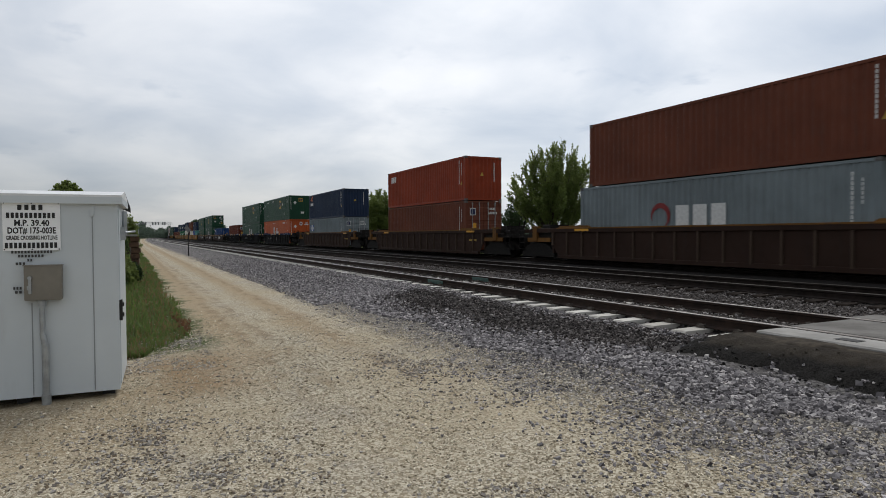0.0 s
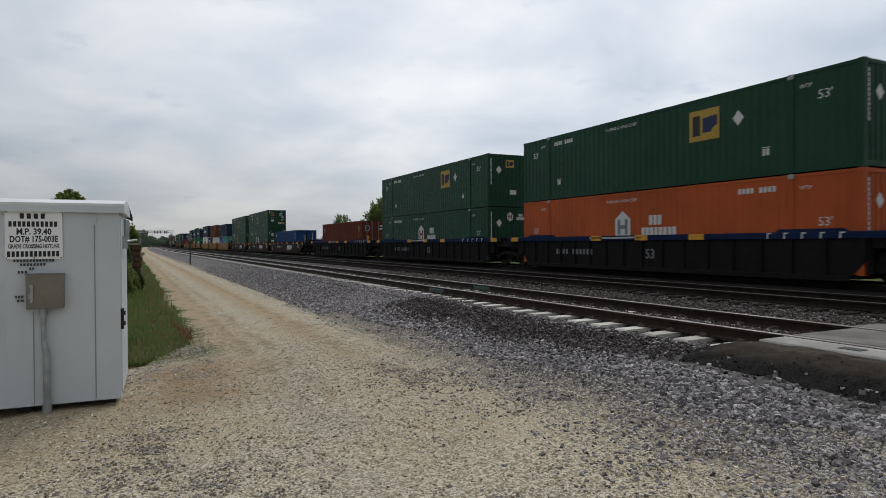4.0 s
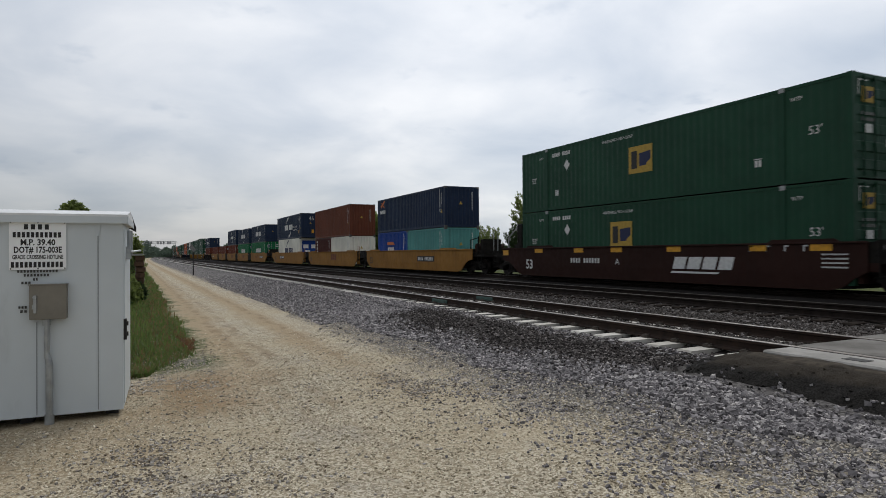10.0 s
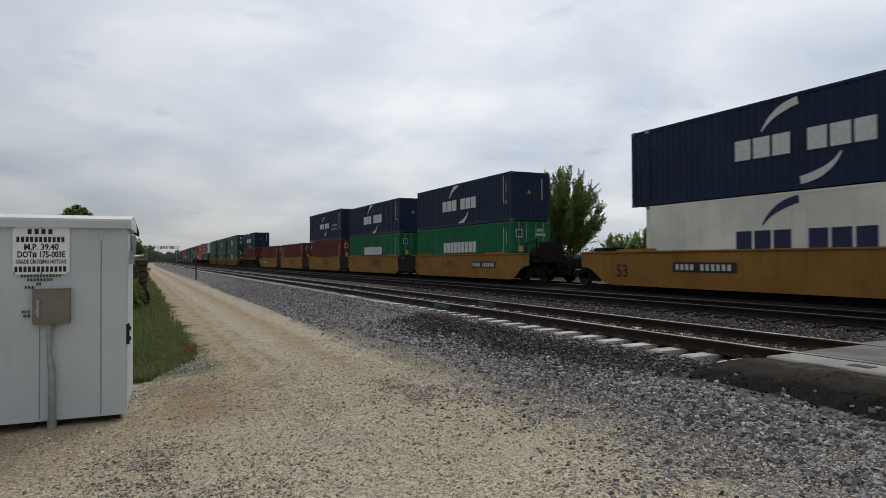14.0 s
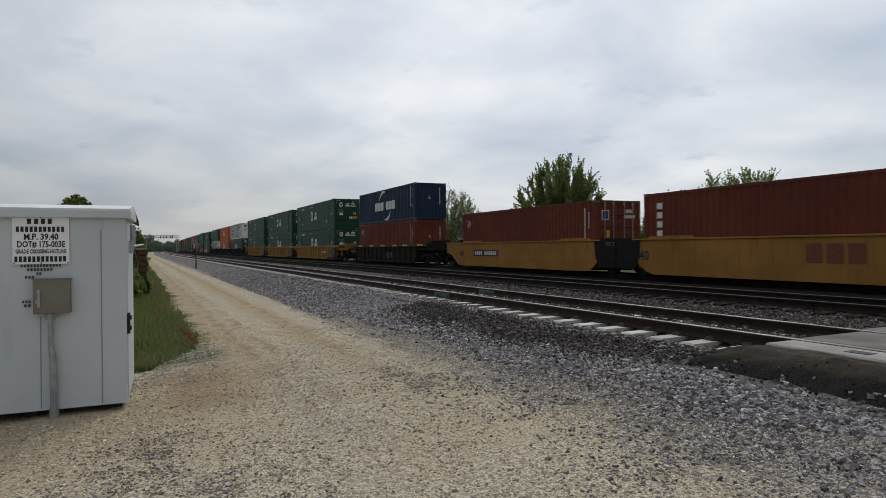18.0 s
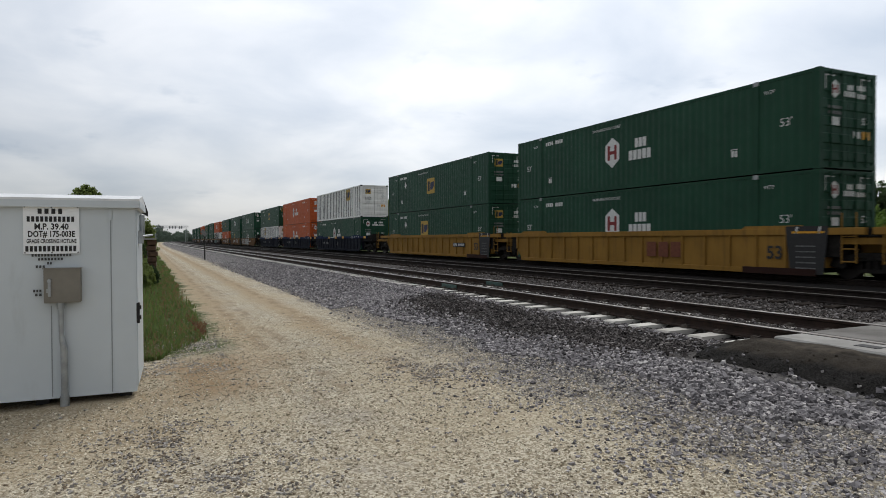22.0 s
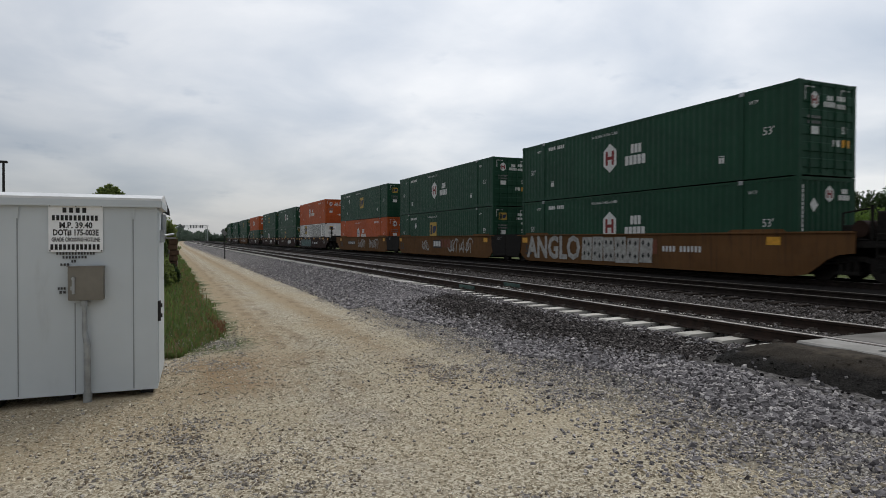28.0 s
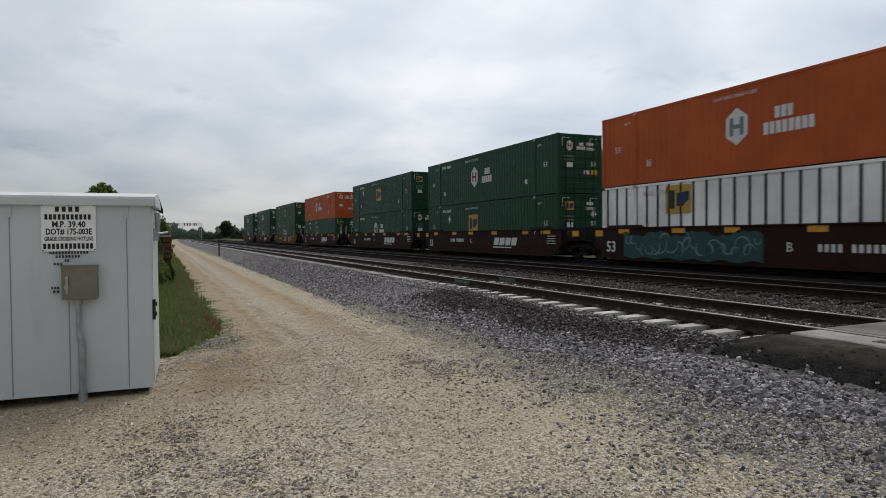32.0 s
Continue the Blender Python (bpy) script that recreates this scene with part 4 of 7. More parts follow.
LABEL_OF = {"hexagon": "white hexagon emblem", "hexagon_wide": "white hexagon emblem", "square": "square yellow decal", "swoosh": "white swooshes and lettering",
            "swoosh_dark": "dark swooshes and lettering", "band": "bold white lettering", "cross": "orange cross emblem", "three": "small white lettering",
            "boxes": "blue and white emblem", "blocks": "large white lettering", "bar_red": "red bar emblem", "small_bar": "small white emblem",
            "vertical": "upright white lettering", "plaque": "small framed emblem", "": "plain sides"}
KIND_OF = {"iso": "corrugated steel", "domestic": "ribbed steel", "post": "upright-posted", "reefer": "smooth refrigerated"}
FEET = {20: 6.06, 40: 12.19, 45: 13.72, 53: 16.15}
HIGH, LOW = 2.896, 2.591
MOVERS = []          # (thing, place along the train, height)


def container(feet, tall, mat, kind, mark, end, along, base, upper=False):
    length, h = FEET[feet], (HIGH if tall else LOW)
    w = 2.59 if feet == 53 else 2.438
    hw, hl = w / 2, length / 2
    c = thing("shipping_container", "%s %s container, %s, %s" % (COLOR_NAME[mat.name], KIND_OF[kind], LABEL_OF[mark], "stacked on top" if upper else "in the well"),
              "shipping container", "containers on the train")
    frame_mat = STEEL_DARK if kind == "post" else mat
    sm = side_mesh(kind, length, h)
    part("side_wall", sm, mat, c, m=pose(-hw + 0.012, 0, 0))
    part("side_wall", sm, mat, c, m=pose(hw - 0.012, 0, 0, 0, 0, 180))
    if kind == "post":
        n = 27
        for i in range(n):
            y = -hl + 0.35 + i * (length - 0.7) / (n - 1)
            part("wall_post", bar_mesh("wall_post", -0.012, 0.02, -0.042, 0.042, 0.14, h - 0.08), POST, c, m=pose(-hw + 0.014, y, 0))
    if kind != "post":
        part("roof", bar_mesh("roof", -hw + 0.03, hw - 0.03, -hl + 0.1, hl - 0.1, h - 0.06, h - 0.02), mat, c)
    else:
        part("roof", bar_mesh("roof", -hw + 0.03, hw - 0.03, -hl + 0.1, hl - 0.1, h - 0.06, h - 0.02), WHITE, c)
    part("floor", bar_mesh("floor", -hw + 0.04, hw - 0.04, -hl + 0.05, hl - 0.05, 0.03, 0.16), STEEL_DARK, c)
    for s in (-1, 1):
        part("top_rail", bar_mesh("top_rail", -0.03, 0.03, -hl + 0.12, hl - 0.12, h - 0.10, h - 0.012), mat, c, m=pose(s * (hw - 0.03), 0, 0))
        part("bottom_rail", bar_mesh("bottom_rail", -0.03, 0.03, -hl + 0.12, hl - 0.12, 0.02, 0.17), mat, c, m=pose(s * (hw - 0.03), 0, 0))
        for e in (-1, 1):
            part("corner_post", bar_mesh("corner_post", -0.08, 0.08, -0.08, 0.08, 0.10, h - 0.10), mat, c, m=pose(s * (hw - 0.08), e * (hl - 0.08), 0))
            for z in (0.0, h - 0.118):
                part("corner_casting", bar_mesh("corner_casting", -0.085, 0.085, -0.09, 0.09, 0.0, 0.118), mat if feet == 53 and kind != "post" else CASTING if kind != "post" else STEEL_DARK, c,
                     m=pose(s * (hw - 0.081), e * (hl - 0.086), z))
            if feet in (45, 53):
                py = e * 6.0
                part("lifting_post", bar_mesh("lifting_post", -0.045, 0.03, -0.09, 0.09, 0.02, h - 0.10), mat, c, m=pose(s * (hw - 0.03) if s < 0 else hw - 0.03, py, 0, 0, 0, 0 if s < 0 else 180))
                part("lifting_casting", bar_mesh("lifting_casting", -0.052, 0.05, -0.09, 0.09, h - 0.14, h + 0.0), ROD, c, m=pose(s * (hw - 0.03), py, 0, 0, 0, 0 if s < 0 else 180))
    # ends: -y leads and is seen
    for e in (-1, 1):
        turn = pose(0, e * hl, 0, 0, 0, 0 if e < 0 else 180)
        part("end_header", bar_mesh("end_header", -hw + 0.16, hw - 0.16, 0.0, 0.06, h - 0.12, h - 0.012), mat, c, m=turn)
        part("end_sill", bar_mesh("end_sill", -hw + 0.16, hw - 0.16, 0.0, 0.06, 0.03, 0.18), mat, c, m=turn)
        is_door = (end == "door") == (e < 0)
        if is_door:
            dw = (w - 0.32) / 2
            for s in (0, 1):
                d = part("door", door_mesh(dw, h), mat, c, m=turn @ pose(-hw + 0.16 + s * dw, 0, 0))
                for u in (0.28, 0.72):
                    rod = cached(("locking_rod", h), lambda: (lambda q: (q.tube((0, -0.02, 0.08), (0, -0.02, h - 0.06), 0.022, None, 6), q.box(-0.05, 0.05, -0.03, 0.01, 0.9, 1.0),
                                                                        q.box(-0.04, 0.04, -0.03, 0.01, 0.12, 0.2), q.box(-0.04, 0.04, -0.03, 0.01, h - 0.2, h - 0.12), q)[-1])(MB()))
                    part("locking_rod", rod, ROD if mat in (OXIDE, BROWN, EMERALD, GREY, TEAL) else mat, d, m=pose(dw * u, 0, 0))
        else:
            ew = w - 0.32

            def build_end():
                b = corrugated(ew, 0.16, h - 0.10, 0.25, 0.04)
                b.v = [(-q[1], q[0] + 0.01, q[2]) for q in b.v]
                return b
            if kind in ("post", "reefer"):
                part("end_wall", bar_mesh("end_wall", -ew / 2, ew / 2, 0.01, 0.05, 0.16, h - 0.1), mat, c, m=turn)
            else:
                part("end_wall", cached(("end_wall", ew, h), build_end), mat, c, m=turn)
    # marks
    X, Z = -hw + 0.012, h
    if mark in ("hexagon", "hexagon_wide"):
        logo(c, X, 0.8 if mark == "hexagon" else 1.1, h * 0.53, mark)
    elif mark == "square":
        ey, ez = (-4.05, 2.22) if kind == "post" and upper else (3.7, 2.2) if kind == "post" else (-2.86, 1.97) if end == "wall" else (-0.1, 1.60) if upper else (1.0, 1.65)
        logo(c, X, ey, ez, mark)
    elif mark in ("swoosh", "swoosh_dark"):
        logo(c, X, -0.2, h * 0.50, mark, size=0.9 if feet == 40 and tall and kind == "iso" else 1.15)
    elif mark == "band":
        logo(c, X, -0.2, h * 0.56, mark)
    elif mark == "blocks":
        logo(c, X, -0.35, h * 0.53, mark)
    elif mark == "bar_red":
        logo(c, X, 0.2, h * 0.58, mark)
    elif mark:
        logo(c, X, hl - (1.15 if mark in ("cross", "boxes", "three") else 0.8), h * (0.78 if mark in ("three", "plaque", "small_bar") else 0.47 if mark == "vertical" else 0.66), mark)
    if feet == 53:
        for y in (-hl + 1.05, hl - 1.05):
            part("lettering", word("53'"), M_WHITE, c, "white stencilled number", on_side(X - 0.006, y, h * (0.74 if upper and end == "wall" else 0.51), 0.36))
        part("lettering", word("WARNING HIGH CUBE"), M_WHITE, c, "", on_side(X - 0.006, 1.2, h - 0.34, 0.17))
        for y in (-hl + 1.62, hl - 1.62):
            part("lettering", word("WTP"), M_WHITE, c, "", on_side(X - 0.006, y, h - 0.42, 0.17))
        part("number_mark", flat("num", letters(9, 1.35, 0.17, 0.3, 0, (4,))), M_WHITE, c, "", on_side(X - 0.006, (hl - 3.2) * (-1 if mark == "hexagon_wide" else 1), h - 0.38))
        for y in (-5.2, 5.2):
            part("small_mark", flat("da", letters(2, 0.26, 0.2, 0.3) + [rect(-0.16, 0.12, 0.13, 0.155)]), M_WHITE, c, "", on_side(X - 0.006, y, 0.75))
        if mark == "square":
            part("diamond", flat("dia", [[(0.2, 0), (0, 0.25), (-0.2, 0), (0, -0.25)]]), M_WHITE, c, "pale diamond placard", on_side(X - 0.006, hl - 3.6 if end == "door" else -4.2, h * 0.68))
    elif kind != "reefer":
        part("number_mark", flat("vnum", [rect(-0.030, 0.030, 0.78 - i * 0.13, 0.885 - i * 0.13) for i in range(11)]), M_WHITE, c, "", on_side(X - 0.006, -hl + 0.75, h * 0.58))
        part("number_mark", flat("vnum2", [rect(-0.022, 0.022, 0.5 - i * 0.12, 0.59 - i * 0.12) for i in range(6)]), M_WHITE, c, "", on_side(X - 0.006, -hl + 0.48, h * 0.62))
    if feet == 45:
        part("lettering", word("45"), M_WHITE, c, "white number", on_side(X - 0.006, -hl + 0.95, h - 0.75, 0.75, 0.6))
        part("lettering", word("45"), M_WHITE, c, "white number", on_front(0.0, -hl - 0.005, h - 0.65, 0.62))
        for u, f in ((-hl + 1.2, 0), (0.15, 1)):
            mm = on_side(X - 0.006, u, 0.75) if not f else on_front(u, -hl - 0.005, 0.75)
            part("placard", flat("yel", [rect(-0.14, 0.14, -0.2, 0.2)]), M_AMBER, c, "yellow placard", mm)
    # leading end
    EX = -hl
    if feet == 53 and end == "door":
        for x0 in (-0.72, 0.60):
            part("tape", flat("tp", [rect(-0.2, 0.2, -0.014, 0.014), rect(-0.225, -0.2, -0.40, 0.014)] if x0 < 0 else [rect(-0.2, 0.2, -0.014, 0.014), rect(0.2, 0.225, -0.40, 0.014)]), M_WHITE, c,
                 "white reflective tape", on_front(x0 - 0.1 if x0 < 0 else x0 + 0.2, EX + 0.004, h - 0.2))
        logo(c, EX + 0.006, -0.62, h * 0.80, "square" if mark == "square" else "hexagon", True)
        part("number_mark", flat("en", letters(4, 0.42, 0.14, 0.3) + [[(a, z - 0.24) for a, z in q] for q in letters(6, 0.62, 0.14, 0.3)]), M_WHITE, c, "", on_front(0.6, EX + 0.004, h * 0.84))
        part("number_mark", flat("en2", [[(a, z - 0.16 * i) for a, z in q] for i in range(2) for q in letters(7, 0.62, 0.09, 0.3)]), M_DIM, c, "", on_front(-0.6, EX + 0.004, h * 0.62))
        part("placard", flat("pl", [rect(-0.2, 0.2, -0.12, 0.12)]), M_WHITE, c, "", on_front(-0.62, EX + 0.004, h * 0.48))
        part("placard", flat("pl2", [rect(-0.14, 0.22, -0.12, 0.12)]), M_AMBER, c, "amber placard", on_front(0.78, EX + 0.004, h * 0.36))
        part("placard", flat("pl3", [rect(-0.2, 0.12, -0.1, 0.1)]), M_WHITE, c, "", on_front(0.42, EX + 0.004, h * 0.36))
        part("lettering", word("53"), M_WHITE, c, "", on_front(0.78, EX + 0.004, h * 0.5, 0.3))
        if mark == "square":
            part("diamond", flat("dia", [[(0.2, 0), (0, 0.25), (-0.2, 0), (0, -0.25)]]), M_WHITE, c, "pale diamond placard", on_front(0.8, EX + 0.003, h * 0.66, 0.9))
    elif feet == 53:
        logo(c, EX + 0.006, 0.1, h * 0.82, "square" if mark == "square" else "hexagon", True)
        part("diamond", flat("dia", [[(0.2, 0), (0, 0.25), (-0.2, 0), (0, -0.25)]]), M_WHITE, c, "pale diamond placard", on_front(-0.6, EX + 0.003, h * 0.7, 0.9))
        part("number_mark", flat("vnum", [rect(-0.030, 0.030, 0.78 - i * 0.13, 0.885 - i * 0.13) for i in range(11)]), M_WHITE, c, "", on_front(-1.1, EX - 0.004, h * 0.6))
        part("placard", flat("pl", [rect(-0.2, 0.2, -0.12, 0.12)]), M_WHITE, c, "", on_front(0.3, EX + 0.003, h * 0.28))
    elif end == "door":
        part("emblem", flat("fl", [rect(-0.24, 0.24, -0.26, 0.26)]), M_WHITE, c, "", on_front(-0.72, EX + 0.003, h * 0.78, 0.8))
        part("emblem_bar", flat("fl2", [rect(-0.19, 0.19, -0.21, 0.21)]), M_NAVY, c, "", on_front(-0.72, EX - 0.002, h * 0.78, 0.8))
        part("number_mark", flat("en", letters(4, 0.42, 0.14, 0.3) + [[(a, z - 0.24) for a, z in q] for q in letters(6, 0.62, 0.14, 0.3)]), M_WHITE, c, "", on_front(0.62, EX + 0.003, h * 0.84))
        part("number_mark", flat("en2", [[(a, z - 0.16 * i) for a, z in q] for i in range(2) for q in letters(7, 0.62, 0.09, 0.3)]), M_DIM, c, "", on_front(0.62, EX + 0.003, h * 0.42))
        part("placard", flat("yel", [rect(-0.14, 0.14, -0.2, 0.2)]), M_AMBER, c, "yellow placard", on_front(-0.62, EX + 0.003, h * 0.5, 0.8))
    elif kind == "iso":
        part("number_mark", flat("vnum", [rect(-0.030, 0.030, 0.78 - i * 0.13, 0.885 - i * 0.13) for i in range(11)]), M_WHITE, c, "", on_front(0.72, EX + 0.002, h * 0.6, 0.8))
        part("warning_triangle", flat("tri", [[(-0.12, -0.1), (0.12, -0.1), (0, 0.12)]]), M_YELLOW, c, "", on_front(-0.1, EX + 0.002, h * 0.6))
        part("warning_triangle", flat("tri", [[(-0.12, -0.1), (0.12, -0.1), (0, 0.12)]]), M_YELLOW, c, "", on_side(X - 0.006, -hl + 0.5, h * 0.40))
    if kind == "reefer":
        part("machinery_panel", bar_mesh("machinery_panel", -0.95, 0.95, -0.02, 0.03, 0.3, h - 0.3), BLUE, c, "blue cooling unit on the end", m=pose(0, -hl, 0))
        for x, z in ((-0.5, 1.9), (0.45, 1.9), (-0.3, 1.25)):
            part("grille", bar_mesh("grille", -0.3, 0.3, -0.03, 0.0, -0.22, 0.22), WHITE, c, m=pose(x, -hl - 0.012, z))
    if mark == "swoosh" and tall and upper:
        for text, z in (("eco container", 1.42), ("bamboo flooring", 1.05)):
            part("lettering", word(text), M_WHITE, c, "white words", on_side(X - 0.006, -3.8, z, 0.36 if z > 1.4 else 0.33))
    MOVERS.append((c, along, RAIL + base))
    return c


# ---- well cars ----
def truck(parent, y, name="bogie"):
    def frame_b():
        b = MB()
        # the outline in two halves, so that its faces stay convex enough
        b.prism([(-1.25, 0.36), (-0.95, 0.30), (-0.75, 0.50), (-0.45, 0.60), (-0.45, 0.74), (-1.15, 0.58)], "x", -0.09, 0.09)
        b.prism([(1.25, 0.36), (1.15, 0.58), (0.45, 0.74), (0.45, 0.60), (0.75, 0.50), (0.95, 0.30)], "x", -0.09, 0.09)
        b.box(-0.09, 0.09, -0.46, 0.46, 0.60, 0.74)
        b.box(-0.10, 0.10, -0.36, 0.36, 0.20, 0.30)
        for q in (-0.22, 0.0, 0.22):
            b.tube((0, q, 0.28), (0, q, 0.62), 0.085, None, 8)
        for q in (-0.89, 0.89):
            b.tube((-0.14, q, 0.42), (0.14, q, 0.42), 0.13, None, 10)
        return b

    def wheel_b():
        b = MB()
        b.tube((-0.065, 0, 0), (0.065, 0, 0), 0.42, None, 24)
        b.tube((0.06, 0, 0), (0.085, 0, 0), 0.45, None, 24)
        b.tube((-0.10, 0, 0), (-0.06, 0, 0), 0.12, None, 12)
        return b
    def axle_b():
        b = MB()
        b.tube((-0.7, 0, 0.42), (0.7, 0, 0.42), 0.09, None, 8)
        return b
    hub = part(name, bar_mesh("bogie_bolster", -1.0, 1.0, -0.2, 0.2, 0.50, 0.72), GRIME, parent, "sooty two-axle bogie", pose(0, y, 0))
    part("transom", bar_mesh("transom", -0.62, 0.62, -0.46, 0.46, 0.24, 0.52), GRIME, hub)
    for q in (-0.89, 0.89):
        part("axle", cached(("axle",), axle_b), GRIME, hub, m=pose(0, q, 0))
        part("brake_beam", bar_mesh("brake_beam", -0.62, 0.62, -0.34, 0.34, 0.50, 0.74), GRIME, hub, m=pose(0, q, 0))
    for s in (-1, 1):
        part("side_frame", cached(("side_frame",), frame_b), GRIME, hub, m=pose(s * 1.0, 0, 0))
        for q in (-0.89, 0.89):
            part("wheel", cached(("wheel",), wheel_b), WHEEL, hub, m=pose(s * 0.755, q, 0.42, 0, 0, 0 if s < 0 else 180))
    return hub


TOP, BOT, FOLD = 1.44, 0.09, 0.58      # heights of a well car over the rails: its top, its lower edge, the crease of a smooth side
STYLE = {"brown": (CAR_BROWN, CHORD_ORANGE, True, "dark brown ribbed"), "black": (CAR_BLACK, CAR_BLUE, True, "black ribbed, blue-railed"),
         "sooty": (CAR_SOOT, RIB_DUSTY, True, "sooty black ribbed"), "yellow_rib": (CAR_OCHRE, CAR_OCHRE, True, "grimy yellow ribbed"),
         "yellow": (CAR_YELLOW, CAR_YELLOW, False, "grimy yellow smooth-sided"), "maroon": (CAR_MAROON, CAR_MAROON, False, "dark maroon smooth-sided"),
         "rust": (CAR_RUST, CAR_RUST, False, "rusty ochre smooth-sided")}


def scrawl(seed, n, w, h):
    """Loose sprayed strokes: tapered bent bars in a row."""
    r = random.Random(seed)
    out = []
    for i in range(n):
        cx = -w / 2 + (i + 0.5) * w / n
        a0 = r.uniform(0, 360)
        out += arc(cx, r.uniform(-0.08, 0.08) * h, h * r.uniform(0.26, 0.40), a0, a0 + r.uniform(140, 290), 0.09 * h + 0.03, 9)
        a = r.uniform(-0.2, 0.2)
        out.append(rect(cx - 0.05, cx + 0.04, -h * 0.45, h * r.uniform(0.1, 0.45), a))
    return out


def well_car(style, half, front, rear, along, extra=""):
    """One well with its ends. half: half the length of the sides; front and rear: distance to a shared joint, or 0 for a free end with its own bogie."""
    side, chord, ribbed, text = STYLE[style]
    if style == "black" and along > 400:
        side = CAR_BLACK_BLUE
    car = thing("well_car", "%s well car carrying containers on the far track" % text, "rail car", "well cars of the train")
    ends = {-1: front, 1: rear}
    past = {e: 1.65 if not ends[e] else (1.2 if ribbed else 0.25) for e in (-1, 1)}      # the sides run on past the well, over the bogies
    for s in (-1, 1):
        if ribbed:
            b = MB()
            b.prism([(-half, TOP), (-half, 0.72), (-half + 0.55, BOT), (half - 0.55, BOT), (half, 0.72), (half, TOP)], "x", -0.012, 0.012)
            sh = part("side_sheet", b, side, car, m=pose(s * 1.30, 0, 0))
            b = MB()
            b.box(-0.06, 0.06, -half - past[-1], half + past[1], TOP - 0.20, TOP, 0.012)
            part("top_chord", b, side if style == "brown" else chord, car, m=pose(s * 1.32, 0, 0))
            if style == "brown":
                b = MB()
                b.box(-0.066, 0.05, -half + 1.2, half - 0.4, TOP - 0.05, TOP + 0.012, 0.01)
                part("chord_lip", b, chord, car, "worn ochre lip along the top", m=pose(s * 1.32, 0, 0, 0, 0, 0 if s < 0 else 180))
            b = MB()
            b.box(-0.05, 0.05, -half + 0.5, half - 0.5, BOT - 0.02, BOT + 0.14, 0.012)
            part("bottom_sill", b, side, car, m=pose(s * 1.32, 0, 0))
            n = int(2 * half / 1.0)
            for i in range(n + 1):
                y = -half + 0.12 + i * (2 * half - 0.24) / n
                wide = i in (0, n)
                part("rib", bar_mesh("rib", -0.05, 0.02, -0.035 - 0.03 * wide, 0.035 + 0.03 * wide, (BOT + 0.1) if 0 < i < n else 0.66, TOP - 0.19), RIB_DUSTY if style == "brown" else side, car, m=pose(s * 1.325, y, 0, 0, 0, 0 if s < 0 else 180))
        else:
            # one plate, its lower edge swept up in an arch over the wheels
            rim = []
            for e in (1, -1):
                q = half + past[e]
                if ends[e]:
                    bow = [(half - 0.75, BOT), (half - 0.40, 0.20), (half - 0.08, 0.44), (q, 0.62)]
                else:
                    bow = [(q - 1.95, BOT), (q - 1.45, 0.17), (q - 1.10, 0.40), (q - 0.80, 0.62), (q - 0.50, 0.76), (q, 0.82)]
                bow.append((q, TOP - 0.06))
                rim += [(e * a, z) for a, z in (bow if e > 0 else bow[::-1])]
            # creased along its length: the lower half leans in under the car
            high = [(a, z) for a, z in rim if z > FOLD]
            low = [(a, z) for a, z in rim if z < FOLD]
            cut = {}
            for p, q in zip(rim, rim[1:] + rim[:1]):
                if (p[1] - FOLD) * (q[1] - FOLD) < 0:
                    k = (FOLD - p[1]) / (q[1] - p[1])
                    cut[1 if p[0] > 0 else -1] = (p[0] + (q[0] - p[0]) * k, FOLD)
            b = MB()
            b.prism([cut[1]] + high + [cut[-1]], "x", -0.02, 0.02)
            part("upper_side", b, side, car, m=pose(s * 1.335, 0, 0))
            b = MB()
            b.prism([cut[-1]] + [p for p in low if p[0] < 0] + [p for p in low if p[0] > 0] + [cut[1]], "x", -0.02, 0.02)
            b.v = [(x - s * 0.05 * (FOLD - z), y, z) for x, y, z in b.v]
            part("lower_side", b, side, car, m=pose(s * 1.335, 0, 0))
            b = MB()
            b.box(-0.07, 0.035, -half - past[-1], half + past[1], TOP - 0.06, TOP, 0.01)
            part("top_chord", b, chord, car, m=pose(s * 1.34, 0, 0, 0, 0, 0 if s < 0 else 180))
        for y in (-half + 1.6, half - 1.6):
            b = MB()
            b.prism([(y - 1.1, TOP), (y - 0.95, TOP + 0.09), (y + 0.95, TOP + 0.09), (y + 1.1, TOP)], "x", -0.05, 0.05)
            part("container_guide", b, chord if ribbed else side, car, m=pose(s * 1.30, 0, 0))
    b = MB()
    b.box(-1.25, 1.25, -half + 0.3, half - 0.3, 0.14, 0.22)
    part("well_floor", b, CAR_BLACK, car)
    for e in (-1, 1):
        reach = ends[e] if ends[e] else half + 2.75
        y0, y1 = sorted((e * (half - 0.1), e * reach))
        b = MB()
        b.box(-1.22, 1.22, y0, y1 if e > 0 else y1, 0.98, 1.16)
        b.box(-0.45, 0.45, y0, y1, 0.74, 0.98)
        part("end_deck", b, GRIME if style != "yellow_rib" else CAR_OCHRE, car, "sooty deck over the bogie")
        # draft sill, air tank and pipework under the deck
        b = MB()
        b.prism([(y0, 0.78), (y0, 0.40), (y0 + 0.5, 0.34), (y1 - 0.5, 0.34), (y1, 0.42), (y1, 0.78)], "x", -0.34, 0.34)
        part("draft_sill", b, GRIME, car)
        b = MB()
        yt = e * (half + 0.28)
        b.tube((-1.05, yt, 0.70), (1.05, yt, 0.70), 0.20, None, 12)
        b.tube((-0.85, yt + e * 0.35, 0.52), (0.85, yt + e * 0.35, 0.52), 0.05, None, 6)
        b.tube((-1.1, yt, 0.46), (-1.1, yt + e * 1.2, 0.60), 0.03, None, 6)
        part("air_tank", b, GRIME, car)
        b = MB()
